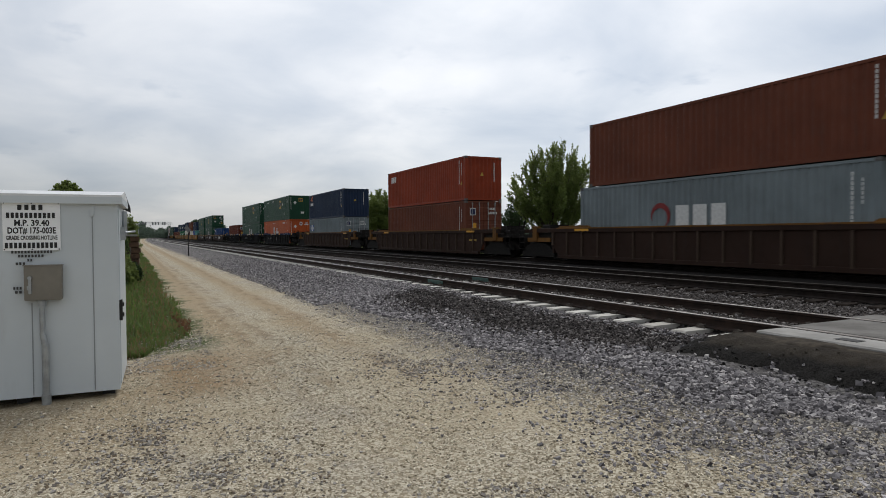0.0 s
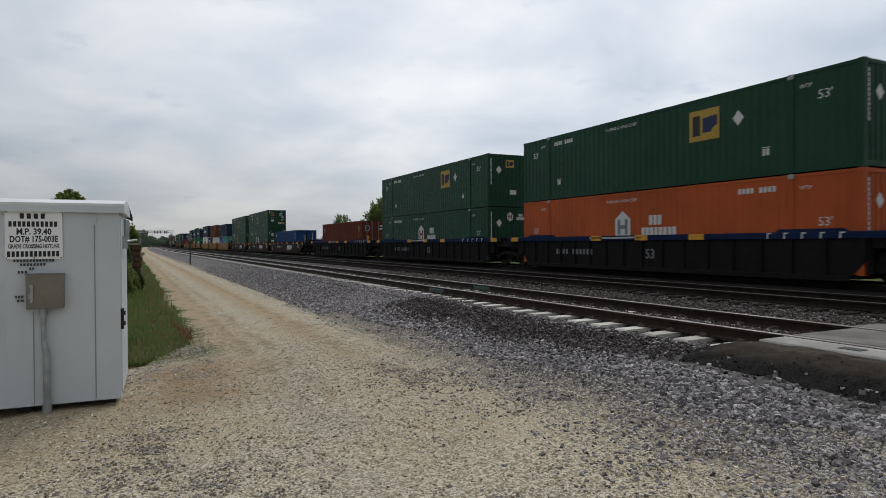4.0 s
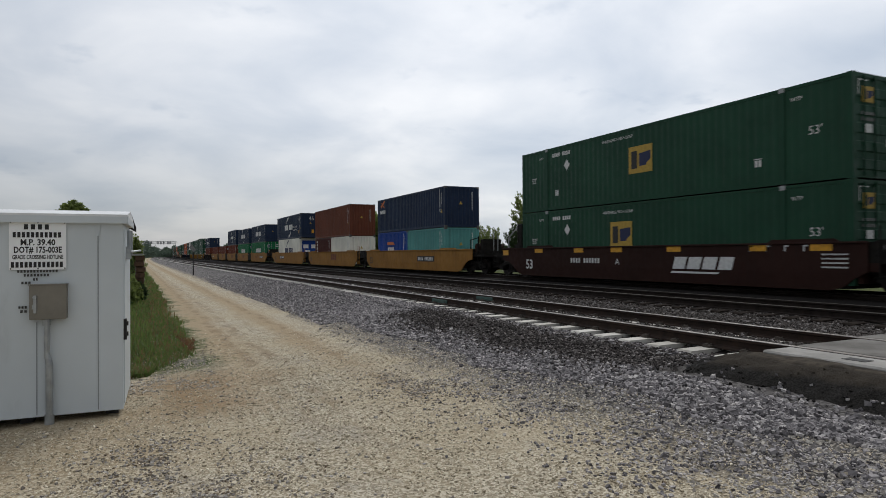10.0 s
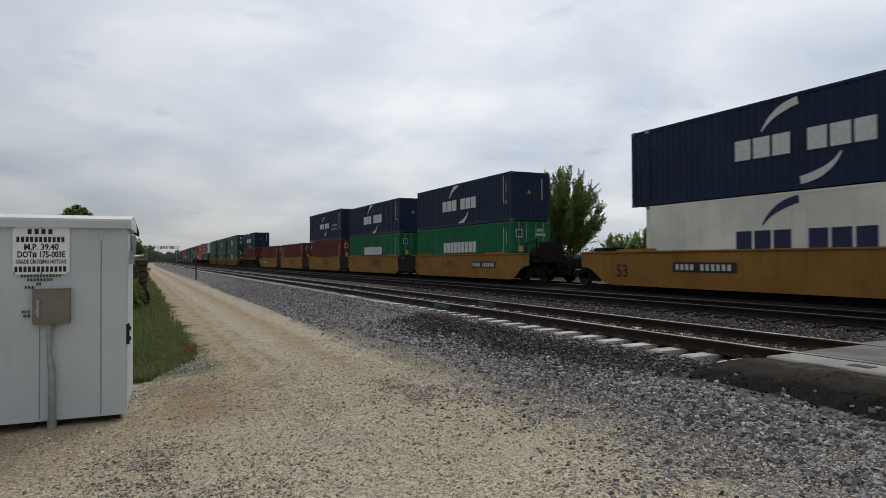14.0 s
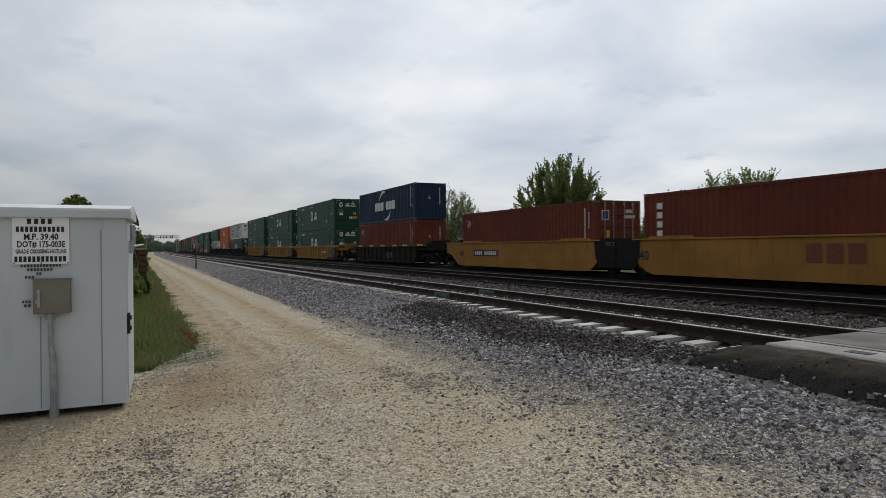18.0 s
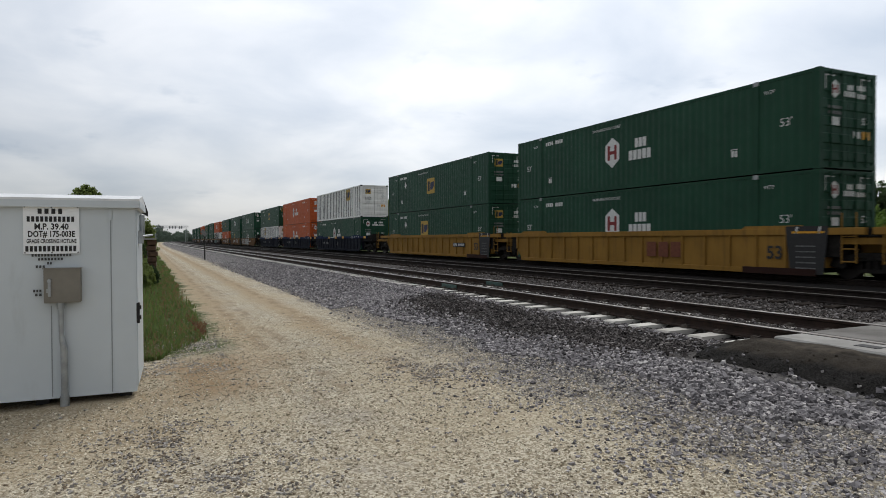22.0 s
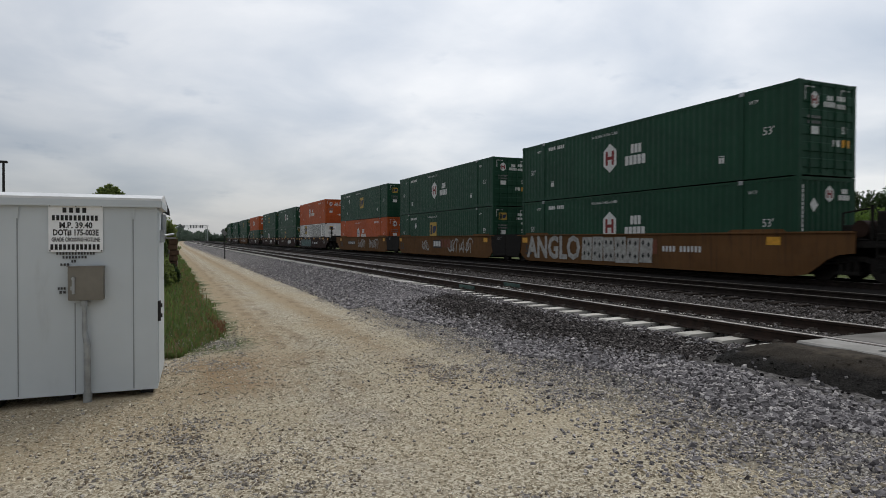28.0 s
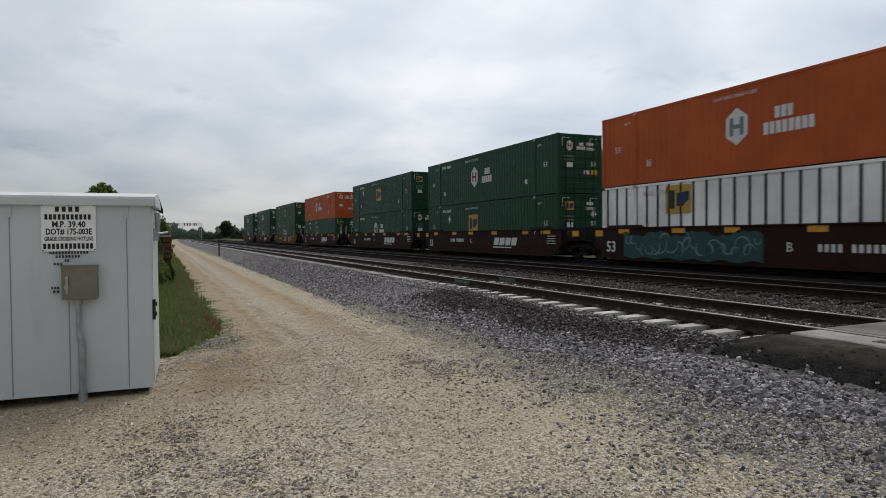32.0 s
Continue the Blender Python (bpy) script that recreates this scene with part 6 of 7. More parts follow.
# ---- the train: wells in their order, with what they carry: feet, tall, paint, kind, mark, leading end, shift ----
FLOOR = 0.24
I, D, P, R = "iso", "domestic", "post", "reefer"
TRAIN = [
    ("brown", 15.45, 8.35, 0, 0, "", [[(40, 1, GREY, I, "blocks", "door", 0.3)], [(40, 0, BROWN, I, "", "wall", -0.3)]]),
    ("brown", 38.4, 8.35, 0, 0, "", [[(40, 1, BROWN, I, "", "door", 0)], [(40, 0, RED_ORANGE, I, "three", "wall", 0)]]),
    ("brown", 61.75, 8.35, 0, 0, "", [[(40, 0, GREY, I, "boxes", "door", 0)], [(40, 0, NAVY, I, "cross", "wall", 0)]]),
    ("black", 85.1, 8.2, 0, 1, "", [[(53, 1, ORANGE, D, "hexagon_wide", "wall", 0)], [(53, 1, GREEN, D, "square", "wall", 0)]]),
    ("black", 104.75, 8.2, 1, 1, "", [[(53, 1, GREEN, D, "hexagon", "wall", 0)], [(53, 1, GREEN, D, "square", "wall", 0)]]),
    ("black", 124.5, 8.2, 1, 0, "", [[(40, 1, OXIDE, I, "plaque", "door", -0.45)]]),
    ("maroon", 147.8, 8.2, 0, 1, "B", [[(40, 0, DUSTY_BLUE, I, "small_bar", "wall", 0)]]),
    ("maroon", 166.8, 8.2, 1, 1, "C", [[(53, 1, GREEN, D, "hexagon", "door", 0)], [(53, 1, GREEN, D, "square", "door", 0)]]),
    ("maroon", 186.3, 8.2, 1, 0, "A", [[(53, 1, GREEN, D, "square", "door", 0)], [(53, 1, GREEN, D, "square", "door", 0)]]),
    ("yellow", 209.4, 8.2, 0, 1, "", [[(20, 0, BLUE, I, "bar_red", "wall", 3.05), (20, 0, TEAL, I, "", "wall", -3.05)], [(40, 0, NAVY, I, "cross", "wall", 0)]]),
    ("yellow", 228.95, 8.2, 1, 1, "faded", [[(20, 0, MAROON, I, "vertical", "wall", 3.05), (20, 0, CREAM, I, "", "wall", -3.05)], [(40, 1, BROWN, I, "", "wall", 0)]]),
    ("yellow", 248.3, 8.2, 1, 0, "", [[(40, 1, CREAM, R, "swoosh_dark", "wall", 0)], [(45, 1, NAVY, I, "swoosh", "wall", 0)]]),
    ("yellow", 270.2, 6.3, 0, 1, "", [[(40, 1, EMERALD, I, "band", "door", 0)], [(40, 0, NAVY, I, "swoosh", "wall", 0)]]),
    ("yellow", 285.8, 6.3, 1, 1, "faded", [[(40, 1, EMERALD, I, "band", "door", 0)], [(40, 0, NAVY, I, "swoosh", "wall", 0)]]),
    ("yellow", 300.8, 6.3, 1, 1, "", [[(40, 1, OXIDE, I, "plaque", "door", 0)], [(40, 1, NAVY, I, "swoosh", "wall", 0)]]),
    ("yellow", 316.3, 6.3, 1, 1, "faded", [[(40, 1, OXIDE, I, "vertical", "door", 0)]]),
    ("yellow", 331.3, 6.3, 1, 0, "", [[(40, 1, OXIDE, I, "plaque", "door", 0)]]),
    ("sooty", 350.7, 6.6, 0, 0, "", [[(40, 1, OXIDE, I, "plaque", "wall", 0)], [(40, 0, NAVY, I, "swoosh", "wall", 0)]]),
    ("yellow_rib", 372.5, 8.2, 0, 1, "", [[(53, 1, GREEN, D, "hexagon", "door", 0)], [(53, 1, GREEN, D, "hexagon", "door", 0)]]),
    ("yellow_rib", 391.5, 8.2, 1, 1, "faded", [[(53, 1, GREEN, D, "hexagon", "door", 0)], [(53, 1, GREEN, D, "hexagon", "door", 0)]]),
    ("yellow_rib", 410.8, 8.2, 1, 0, "", [[(53, 1, GREEN, D, "square", "door", 0)], [(53, 1, GREEN, D, "square", "door", 0)]]),
    ("black", 434.2, 8.2, 0, 1, "", [[(53, 1, GREEN, D, "hexagon", "door", 0)], [(53, 1, WHITE, P, "square", "door", 0)]]),
    ("black", 453.8, 8.2, 1, 1, "", [[(53, 1, ORANGE, D, "hexagon_wide", "door", 0)], [(53, 1, ORANGE, D, "hexagon_wide", "door", 0)]]),
    ("black", 473.3, 8.2, 1, 0, "", [[(53, 1, WHITE, P, "square", "door", 0)], [(53, 1, GREEN, D, "square", "door", 0)]]),
    ("rust", 497.05, 8.2, 0, 1, "tag_big", [[(53, 1, GREEN, D, "hexagon", "wall", 0)], [(53, 1, GREEN, D, "hexagon", "door", 0)]]),
    ("rust", 516.6, 8.2, 1, 1, "tag_name", [[(53, 1, GREEN, D, "square", "door", 0)], [(53, 1, GREEN, D, "hexagon", "door", 0)]]),
    ("rust", 536.0, 8.2, 1, 0, "tags", [[(53, 1, ORANGE, D, "hexagon_wide", "door", 0)], [(53, 1, GREEN, D, "square", "door", 0)]]),
    ("maroon", 559.6, 8.2, 0, 1, "mural", [[(53, 1, WHITE, P, "square", "door", 0)], [(53, 1, ORANGE, D, "hexagon_wide", "door", 0)]]),
    ("maroon", 579.1, 8.2, 1, 1, "C", [[(53, 1, GREEN, D, "square", "door", 0)], [(53, 1, GREEN, D, "hexagon", "door", 0)]]),
    ("maroon", 598.6, 8.2, 1, 0, "A", [[(53, 1, GREEN, D, "hexagon", "door", 0)], [(53, 1, GREEN, D, "square", "door", 0)]]),
    ("maroon", 621.9, 8.2, 0, 0, "B", [[(53, 1, GREEN, D, "square", "door", 0)], [(53, 1, ORANGE, D, "hexagon_wide", "door", 0)]]),
    ("rust", 645.1, 8.2, 0, 0, "", [[(53, 1, GREEN, D, "hexagon", "door", 0)], [(53, 1, GREEN, D, "square", "door", 0)]]),
    ("maroon", 668.3, 8.2, 0, 0, "C", [[(53, 1, GREEN, D, "hexagon", "door", 0)], [(53, 1, GREEN, D, "hexagon", "door", 0)]]),
    ("maroon", 691.7, 8.2, 0, 0, "A", [[(53, 1, GREEN, D, "hexagon", "door", 0)], [(53, 1, GREEN, D, "hexagon", "door", 0)]]),
]
for i, (style, mid, half, f, r, extra, levels) in enumerate(TRAIN):
    front = (mid - TRAIN[i - 1][1]) / 2 if f else 0
    rear = (TRAIN[i + 1][1] - mid) / 2 if r else 0
    well_car(style, half, front, rear, mid, extra)
    z = FLOOR
    for level, row in enumerate(levels):
        for feet, tall, mat, kind, mark, end, shift in row:
            container(feet, tall, mat, kind, mark, end, mid + shift, z, level == 1)
        z += (HIGH if row[0][1] else LOW) + 0.012

# ---- vegetation ----
def leaf_mat(name, a, b):
    m = Mat(name, 0.6, 0, 0.3)
    m.color(m.mix(m.random(island=True), a, b))
    m.b.inputs["Subsurface Weight"].default_value = 0.0
    n = m.t.nodes.new("ShaderNodeBsdfTranslucent")
    n.inputs["Color"].default_value = (*shade(b, 1.3), 1)
    mx = m.t.nodes.new("ShaderNodeMixShader")
    mx.inputs[0].default_value = 0.45
    out = m.t.nodes["Material Output"]
    m.t.links.new(m.b.outputs[0], mx.inputs[1])
    m.t.links.new(n.outputs[0], mx.inputs[2])
    m.t.links.new(mx.outputs[0], out.inputs["Surface"])
    return m.m


LEAF = leaf_mat("maple leaf", (0.066, 0.096, 0.024), (0.185, 0.230, 0.066))
LEAF_PALE = leaf_mat("young pale leaf", (0.085, 0.12, 0.045), (0.17, 0.22, 0.09))
LEAF_DARK = leaf_mat("dark leaf", (0.018, 0.034, 0.012), (0.042, 0.07, 0.024))
LEAF_LIME = leaf_mat("lime green leaf", (0.07, 0.13, 0.02), (0.14, 0.22, 0.045))
# the bluish haze of the distance is mixed into this leaf colour
LEAF_HAZE = leaf_mat("far leaf tinted with haze", (0.05, 0.075, 0.06), (0.085, 0.115, 0.085))
BARK = plain("grey brown bark", (0.075, 0.058, 0.045), 0.9, 0, 0.3, 8, 0.5)
BLADE = leaf_mat("grass blade", (0.044, 0.080, 0.017), (0.118, 0.160, 0.046))
DRY = leaf_mat("dry grass blade", (0.09, 0.062, 0.028), (0.19, 0.135, 0.065))


def mesh_np(name, verts, faces, mat):
    me = bpy.data.meshes.new(name)
    k = faces.shape[1]
    me.vertices.add(len(verts))
    me.vertices.foreach_set("co", verts.astype(np.float32).ravel())
    me.loops.add(faces.size)
    me.loops.foreach_set("vertex_index", faces.astype(np.int32).ravel())
    me.polygons.add(len(faces))
    me.polygons.foreach_set("loop_start", np.arange(0, faces.size, k, dtype=np.int32))
    me.polygons.foreach_set("loop_total", np.full(len(faces), k, dtype=np.int32))
    me.update(calc_edges=True)
    me.shade_flat()
    me.materials.append(mat)
    return me


def leaves(points, size, rng, droop=0.3):
    """A pointed, folded leaf of two triangles round each point, turned at random."""
    n = len(points)
    d = rng.normal(size=(n, 3))
    d[:, 2] -= droop
    d /= np.linalg.norm(d, axis=1)[:, None]
    u = np.cross(d, rng.normal(size=(n, 3)))
    u /= np.linalg.norm(u, axis=1)[:, None]
    w = np.cross(d, u)
    s = size * rng.uniform(0.6, 1.35, n)[:, None]
    a = points - d * s * 0.5
    b = points + u * s * 0.34 + w * s * 0.10
    c = points + d * s * 0.5
    e = points - u * s * 0.34 + w * s * 0.10
    v = np.stack([a, b, c, e], 1).reshape(-1, 3)
    i = np.arange(n)[:, None] * 4
    f = np.concatenate([i + [0, 1, 2], i + [0, 2, 3]], 1).reshape(-1, 3)
    return v, f


def tree(x, y, h, w, seed, mat, label, dense=1.0, leaf=0.2, low=0.1, name="tree", cat="tree", base=-0.5, stems=3, airy=0.0, lean=0.0):
    """A tree whose boughs fan out of a few rising stems to an uneven dome, each bough feathered with upturned leafy twigs.
    airy: how much of the inner foliage is missing; lean: how far the dome's top is pushed along x, in widths."""
    r = random.Random(seed)
    rng = np.random.default_rng(seed)
    t = thing(name, label, cat, loc=(x, y, base))
    wood = MB()
    lo = h * low
    cz = lo + (h - lo) * 0.44
    spines = []
    for s in range(stems):
        a = 2 * math.pi * (s + r.uniform(-0.3, 0.3)) / stems
        out = w * 0.13 * (stems > 1) * r.uniform(0.5, 1.1)
        q, top = Vector((math.cos(a) * 0.1, math.sin(a) * 0.1, -0.2)), Vector((math.cos(a) * out, math.sin(a) * out, h * r.uniform(0.72, 0.86)))
        pts = [q.lerp(top, i / 6) + Vector((r.uniform(-1, 1), r.uniform(-1, 1), 0)) * w * 0.012 * (i > 0) for i in range(7)]
        rad = h * 0.018 / stems ** 0.35
        for i in range(6):
            wood.tube(pts[i], pts[i + 1], rad * (1 - i / 6.6), rad * (1 - (i + 1) / 6.6), 6)
        spines.append(pts)
    boughs = int(44 * dense ** 0.5) + 8
    cloud = []
    for i in range(boughs):
        zf = 1.0 - 1.30 * (i + r.uniform(0.1, 0.9)) / boughs
        a = i * 2.39996 + r.uniform(-0.5, 0.5)
        rim = max(0.0, 1 - abs(zf) ** 2.1) ** 0.48
        lobe = (0.92 + 0.34 * noise.noise((math.cos(a) * 1.4, math.sin(a) * 1.4, zf * 1.7 + seed * 1.37))) * r.uniform(0.82, 1.0)
        end = Vector((math.cos(a) * rim * w / 2 * lobe, math.sin(a) * rim * w / 2 * lobe, cz + (h - cz if zf > 0 else cz - lo) * zf * lobe))
        end.x += lean * w * max(0.0, zf)
        spine = spines[i % stems]
        k = min(5.4, max(0.5, (end.z * r.uniform(0.22, 0.55)) / (h * 0.8) * 6))
        start = spine[int(k)].lerp(spine[int(k) + 1], k - int(k))
        span = (end - start).length
        mid = start.lerp(end, 0.5) + Vector((end.x, end.y, 0)).normalized() * span * 0.08 - Vector((0, 0, span * 0.05))
        path = [start * (1 - u) ** 2 + mid * (2 * u * (1 - u)) + end * u * u for u in (0, 0.25, 0.5, 0.75, 1.0)]
        for q in range(4):
            wood.tube(path[q], path[q + 1], h * 0.0052 * (1 - q / 4.6), h * 0.0052 * (1 - (q + 1) / 4.6), 4)
        twigs = max(5, int((5 + 7.0 * dense ** 0.5) * min(1.3, 0.45 + span / (0.75 * h))))
        for q in range(twigs):
            u = 0.26 + 0.76 * (q + r.random()) / twigs if q else 1.0
            if u < 0.26 + 0.5 * airy and r.random() < airy:
                continue
            u = min(u, 1.0)
            p = start * (1 - u) ** 2 + mid * (2 * u * (1 - u)) + end * u * u
            way = (mid - start) * (1 - u) + (end - mid) * u
            way = (way.normalized() * 0.9 + Vector((r.gauss(0, 1), r.gauss(0, 1), r.gauss(0, 0.7))) * 0.40 + Vector((0, 0, 0.30))).normalized()
            run = w * r.uniform(0.05, 0.13) * (1.2 - 0.35 * u) + leaf
            wood.tube(p, p + way * run * 0.9, h * 0.0013, h * 0.0006, 3)
            n = max(4, int(11 * dense ** 0.5 * (1 - 0.35 * airy)))
            for v in range(n):
                g_ = (v + r.random()) / n
                j = Vector((r.gauss(0, 1), r.gauss(0, 1), r.gauss(0, 1))) * leaf * (0.55 - 0.38 * g_)
                cloud.append(p + way * run * (0.12 + 1.0 * g_) + j)
    cloud = np.array([tuple(q) for q in cloud])
    cloud = cloud[(cloud[:, 2] > lo * 0.35) & (cloud[:, 2] < h + 0.15)]
    part("trunk", wood, BARK, t, "grey brown trunk and limbs")
    v, f = leaves(cloud, leaf, rng, -0.2)
    part("crown", mesh_np("crown", v, f, mat), mat, t)
    return t


def polar(az, d):
    return d * math.sin(radians(az)), d * math.cos(radians(az))


def height_at(el, d):
    return 1.7 + d * math.tan(radians(el)) + 0.5


for az, el, d, w, seed, mat, label, kw in (
        (36.0, 8.0, 76, 10.2, 3, LEAF, "tall full maple tree in fresh green leaf beyond the tracks", dict(dense=5.2, stems=6, leaf=0.21, low=0.10, lean=0.10, airy=0.0)),
        (50.9, 6.2, 60, 9.2, 7, LEAF, "broad many-stemmed maple with gaps in its green crown", dict(dense=4.6, stems=9, leaf=0.165, low=0.05, airy=0.25)),
        (46.2, 4.9, 61, 4.6, 12, LEAF, "small thin tree beside a maple", dict(dense=2.2, stems=5, leaf=0.15, airy=0.4)),
        (26.3, 4.95, 105, 11.8, 5, LEAF_PALE, "wide pale budding tree with airy crown beyond the tracks", dict(dense=3.4, leaf=0.20, stems=6, low=0.15, airy=0.5)),
        (20.9, 4.0, 128, 8.9, 9, LEAF, "rounded green tree beyond the tracks", dict(dense=2.4, leaf=0.36)),
        (43.2, 2.5, 80, 4.6, 15, LEAF_LIME, "low light green sapling beyond the tracks", dict(stems=4)),
        (41.0, 2.2, 86, 4.2, 16, LEAF, "low green sapling beyond the tracks", dict(stems=4)),
        (29.9, 2.4, 120, 6.0, 17, LEAF, "low green shrub beyond the tracks", dict(stems=5, leaf=0.28)),
        (17.2, 2.7, 150, 5.0, 18, LEAF, "small green tree far along the tracks", dict(leaf=0.3)),
        (32.8, 2.6, 110, 5.0, 19, LEAF_DARK, "low dark shrub beyond the tracks", dict(stems=5, leaf=0.28)),
        (23.5, 2.3, 140, 7.0, 20, LEAF, "low green shrub beyond the tracks", dict(stems=5, leaf=0.3)),
        (56.6, 3.6, 92, 9.0, 21, LEAF_DARK, "dark tree in a grove beyond the tracks", dict(dense=2.0, leaf=0.34)),
        (59.6, 4.1, 95, 9.5, 22, LEAF_DARK, "dark rounded tree in a grove beyond the tracks", dict(dense=2.0, leaf=0.34)),
        (62.6, 3.7, 92, 9.0, 23, LEAF_DARK, "dark tree in a grove beyond the tracks", dict(dense=2.0, leaf=0.34)),
        (54.0, 2.9, 98, 8.0, 26, LEAF_DARK, "dark tree in a grove beyond the tracks", dict(dense=2.0, leaf=0.34)),
        (57.9, 2.35, 70, 6.4, 24, LEAF_LIME, "bright green shrub in front of dark trees", dict(dense=2.0, stems=6, low=0.02)),
        (61.5, 2.0, 66, 6.0, 25, LEAF_LIME, "bright green shrub in front of dark trees", dict(dense=2.0, stems=6, low=0.02)),
        (-4.3, 4.2, 62, 2.6, 31, LEAF, "round green treetop rising behind the enclosure", dict(dense=4.0, low=0.45, leaf=0.2)),
        (-0.15, 1.75, 62, 1.9, 32, LEAF, "slim green tree on the verge beside the road", dict(dense=1.2, low=0.02, leaf=0.14)),
        (5.0, 1.35, 330, 6.5, 33, LEAF_DARK, "lone dark tree far along the line", dict(leaf=0.55, dense=1.5)),
):
    px, py = polar(az, d)
    tree(px, py, height_at(el, d), w, seed, mat, label, **kw)

# shrubs of the verge
for i, (x, y, h, w) in enumerate(((-1.0, 30, 1.5, 1.5), (-0.95, 36, 1.9, 1.5), (-1.2, 44, 2.4, 2.0), (-1.2, 54, 2.3, 2.0), (-1.4, 70, 2.8, 2.4), (-1.3, 90, 3.0, 2.6), (-0.45, 22.5, 0.7, 0.5), (-0.45, 18.8, 0.45, 0.45),
                                 (-0.35, 25.6, 0.85, 0.5), (-0.5, 29.5, 1.2, 0.7), (-2.4, 26, 1.5, 2.2), (-1.9, 34, 2.0, 2.2), (-1.4, 22, 1.0, 1.3), (-0.1, 25.3, 0.95, 0.6), (0.08, 25.9, 0.80, 0.5), (-0.35, 24.0, 0.8, 0.7))):
    tree(x, y, h, w, 50 + i, LEAF if i % 2 else LEAF_DARK, "leafy green shrub on the grass verge", dense=1.3, leaf=0.09, low=0.02, name="shrub", cat="shrub", base=-0.15, stems=5)

# far woods round the horizon
rng = np.random.default_rng(5)
pts = []
for az0, az1, dist, hh, n in ((-35, 3, 520, 10, 2600), (0, 10, 620, 13, 2600), (8, 24, 560, 7.5, 1600), (22, 66, 330, 6.0, 3600), (63, 110, 200, 7, 2000)):
    az = rng.uniform(az0, az1, n)
    crest = hh * (0.62 + 0.38 * np.sin(az * 2.1) * np.sin(az * 0.83 + 1) + 0.12 * np.sin(az * 9.0))
    z = rng.uniform(0, 1, n) ** 0.7 * crest
    dd = dist + rng.uniform(-12, 12, n)
    pts.append(np.stack([dd * np.sin(np.radians(az)), dd * np.cos(np.radians(az)), z - 0.4], 1))
woods = np.concatenate(pts)
d = np.linalg.norm(woods[:, :2], axis=1)
cloud = np.repeat(woods, 5, 0) + rng.normal(size=(len(woods) * 5, 3)) * 0.9
v, f = leaves(cloud, 1.7, rng, 0.0)
tagged(new("far_woods", mesh_np("far_woods", v, f, LEAF_HAZE)), "dark green line of distant woods, haze put into its colour", "woods", kind="stuff")


# grass of the verge, thick near, with dry stems at its rim
def grass(name, n, area, height, mat, seed, label):
    rng = np.random.default_rng(seed)
    pts = []
    while len(pts) < n:
        u = rng.uniform(0, 1)
        y = area[2] + (area[3] - area[2]) * u ** 1.8
        x = rng.uniform(area[0], area[1])
        rim = 0.95 + 0.28 * noise.noise((y * 0.5, 0.3, seed)) + 0.12 * noise.noise((y * 2.1, 1.3, seed)) + bend(y)
        if x > rim or y < 9.9 + 0.5 * noise.noise((x * 1.3, 2.0, seed)) + max(0, x - 0.1) * 2.2:
            continue
        pts.append((x, y, ground_z(x, y) - 0.01))
    p = np.array(pts)
    n = len(p)
    h = height * rng.uniform(0.45, 1.3, n)[:, None]
    a = rng.uniform(0, 2 * np.pi, n)
    side = np.stack([np.cos(a), np.sin(a), np.zeros(n)], 1)
    lean = rng.normal(size=(n, 3)) * 0.35
    lean[:, 2] = 1
    wd = (0.0035 + 0.0006 * p[:, 1:2])
    mid = p + lean * [0.5, 0.5, 1] * h * 0.55
    tip = p + lean * h
    tip[:, 2] -= 0.12 * h[:, 0]
    v = np.stack([p - side * wd, p + side * wd, mid + side * wd * 0.8, mid - side * wd * 0.8, tip], 1).reshape(-1, 3)
    i = np.arange(n)[:, None] * 5
    f = np.concatenate([i + [0, 1, 2], i + [0, 2, 3], i + [3, 2, 4]], 1).reshape(-1, 3)
    return tagged(new(name, mesh_np(name, v, f, mat)), label, "grass", kind="stuff")


grass("grass", 42000, (-5.5, 1.6, 10, 75), 0.13, BLADE, 1, "green tufted grass on the road verge")
grass("tall_grass", 9000, (-6, 0.3, 12, 80), 0.30, BLADE, 2, "tall green weeds on the road verge")
grass("dry_grass", 6500, (-2.5, 1.7, 10, 45), 0.14, DRY, 3, "dry straw-coloured stems along the road edge")


REDDISH = leaf_mat("reddish dead stems", (0.085, 0.034, 0.018), (0.17, 0.085, 0.045))
grass("dead_weeds", 320, (0.75, 1.6, 12.0, 15.5), 0.085, REDDISH, 4, "reddish dead weeds at the tip of the verge")


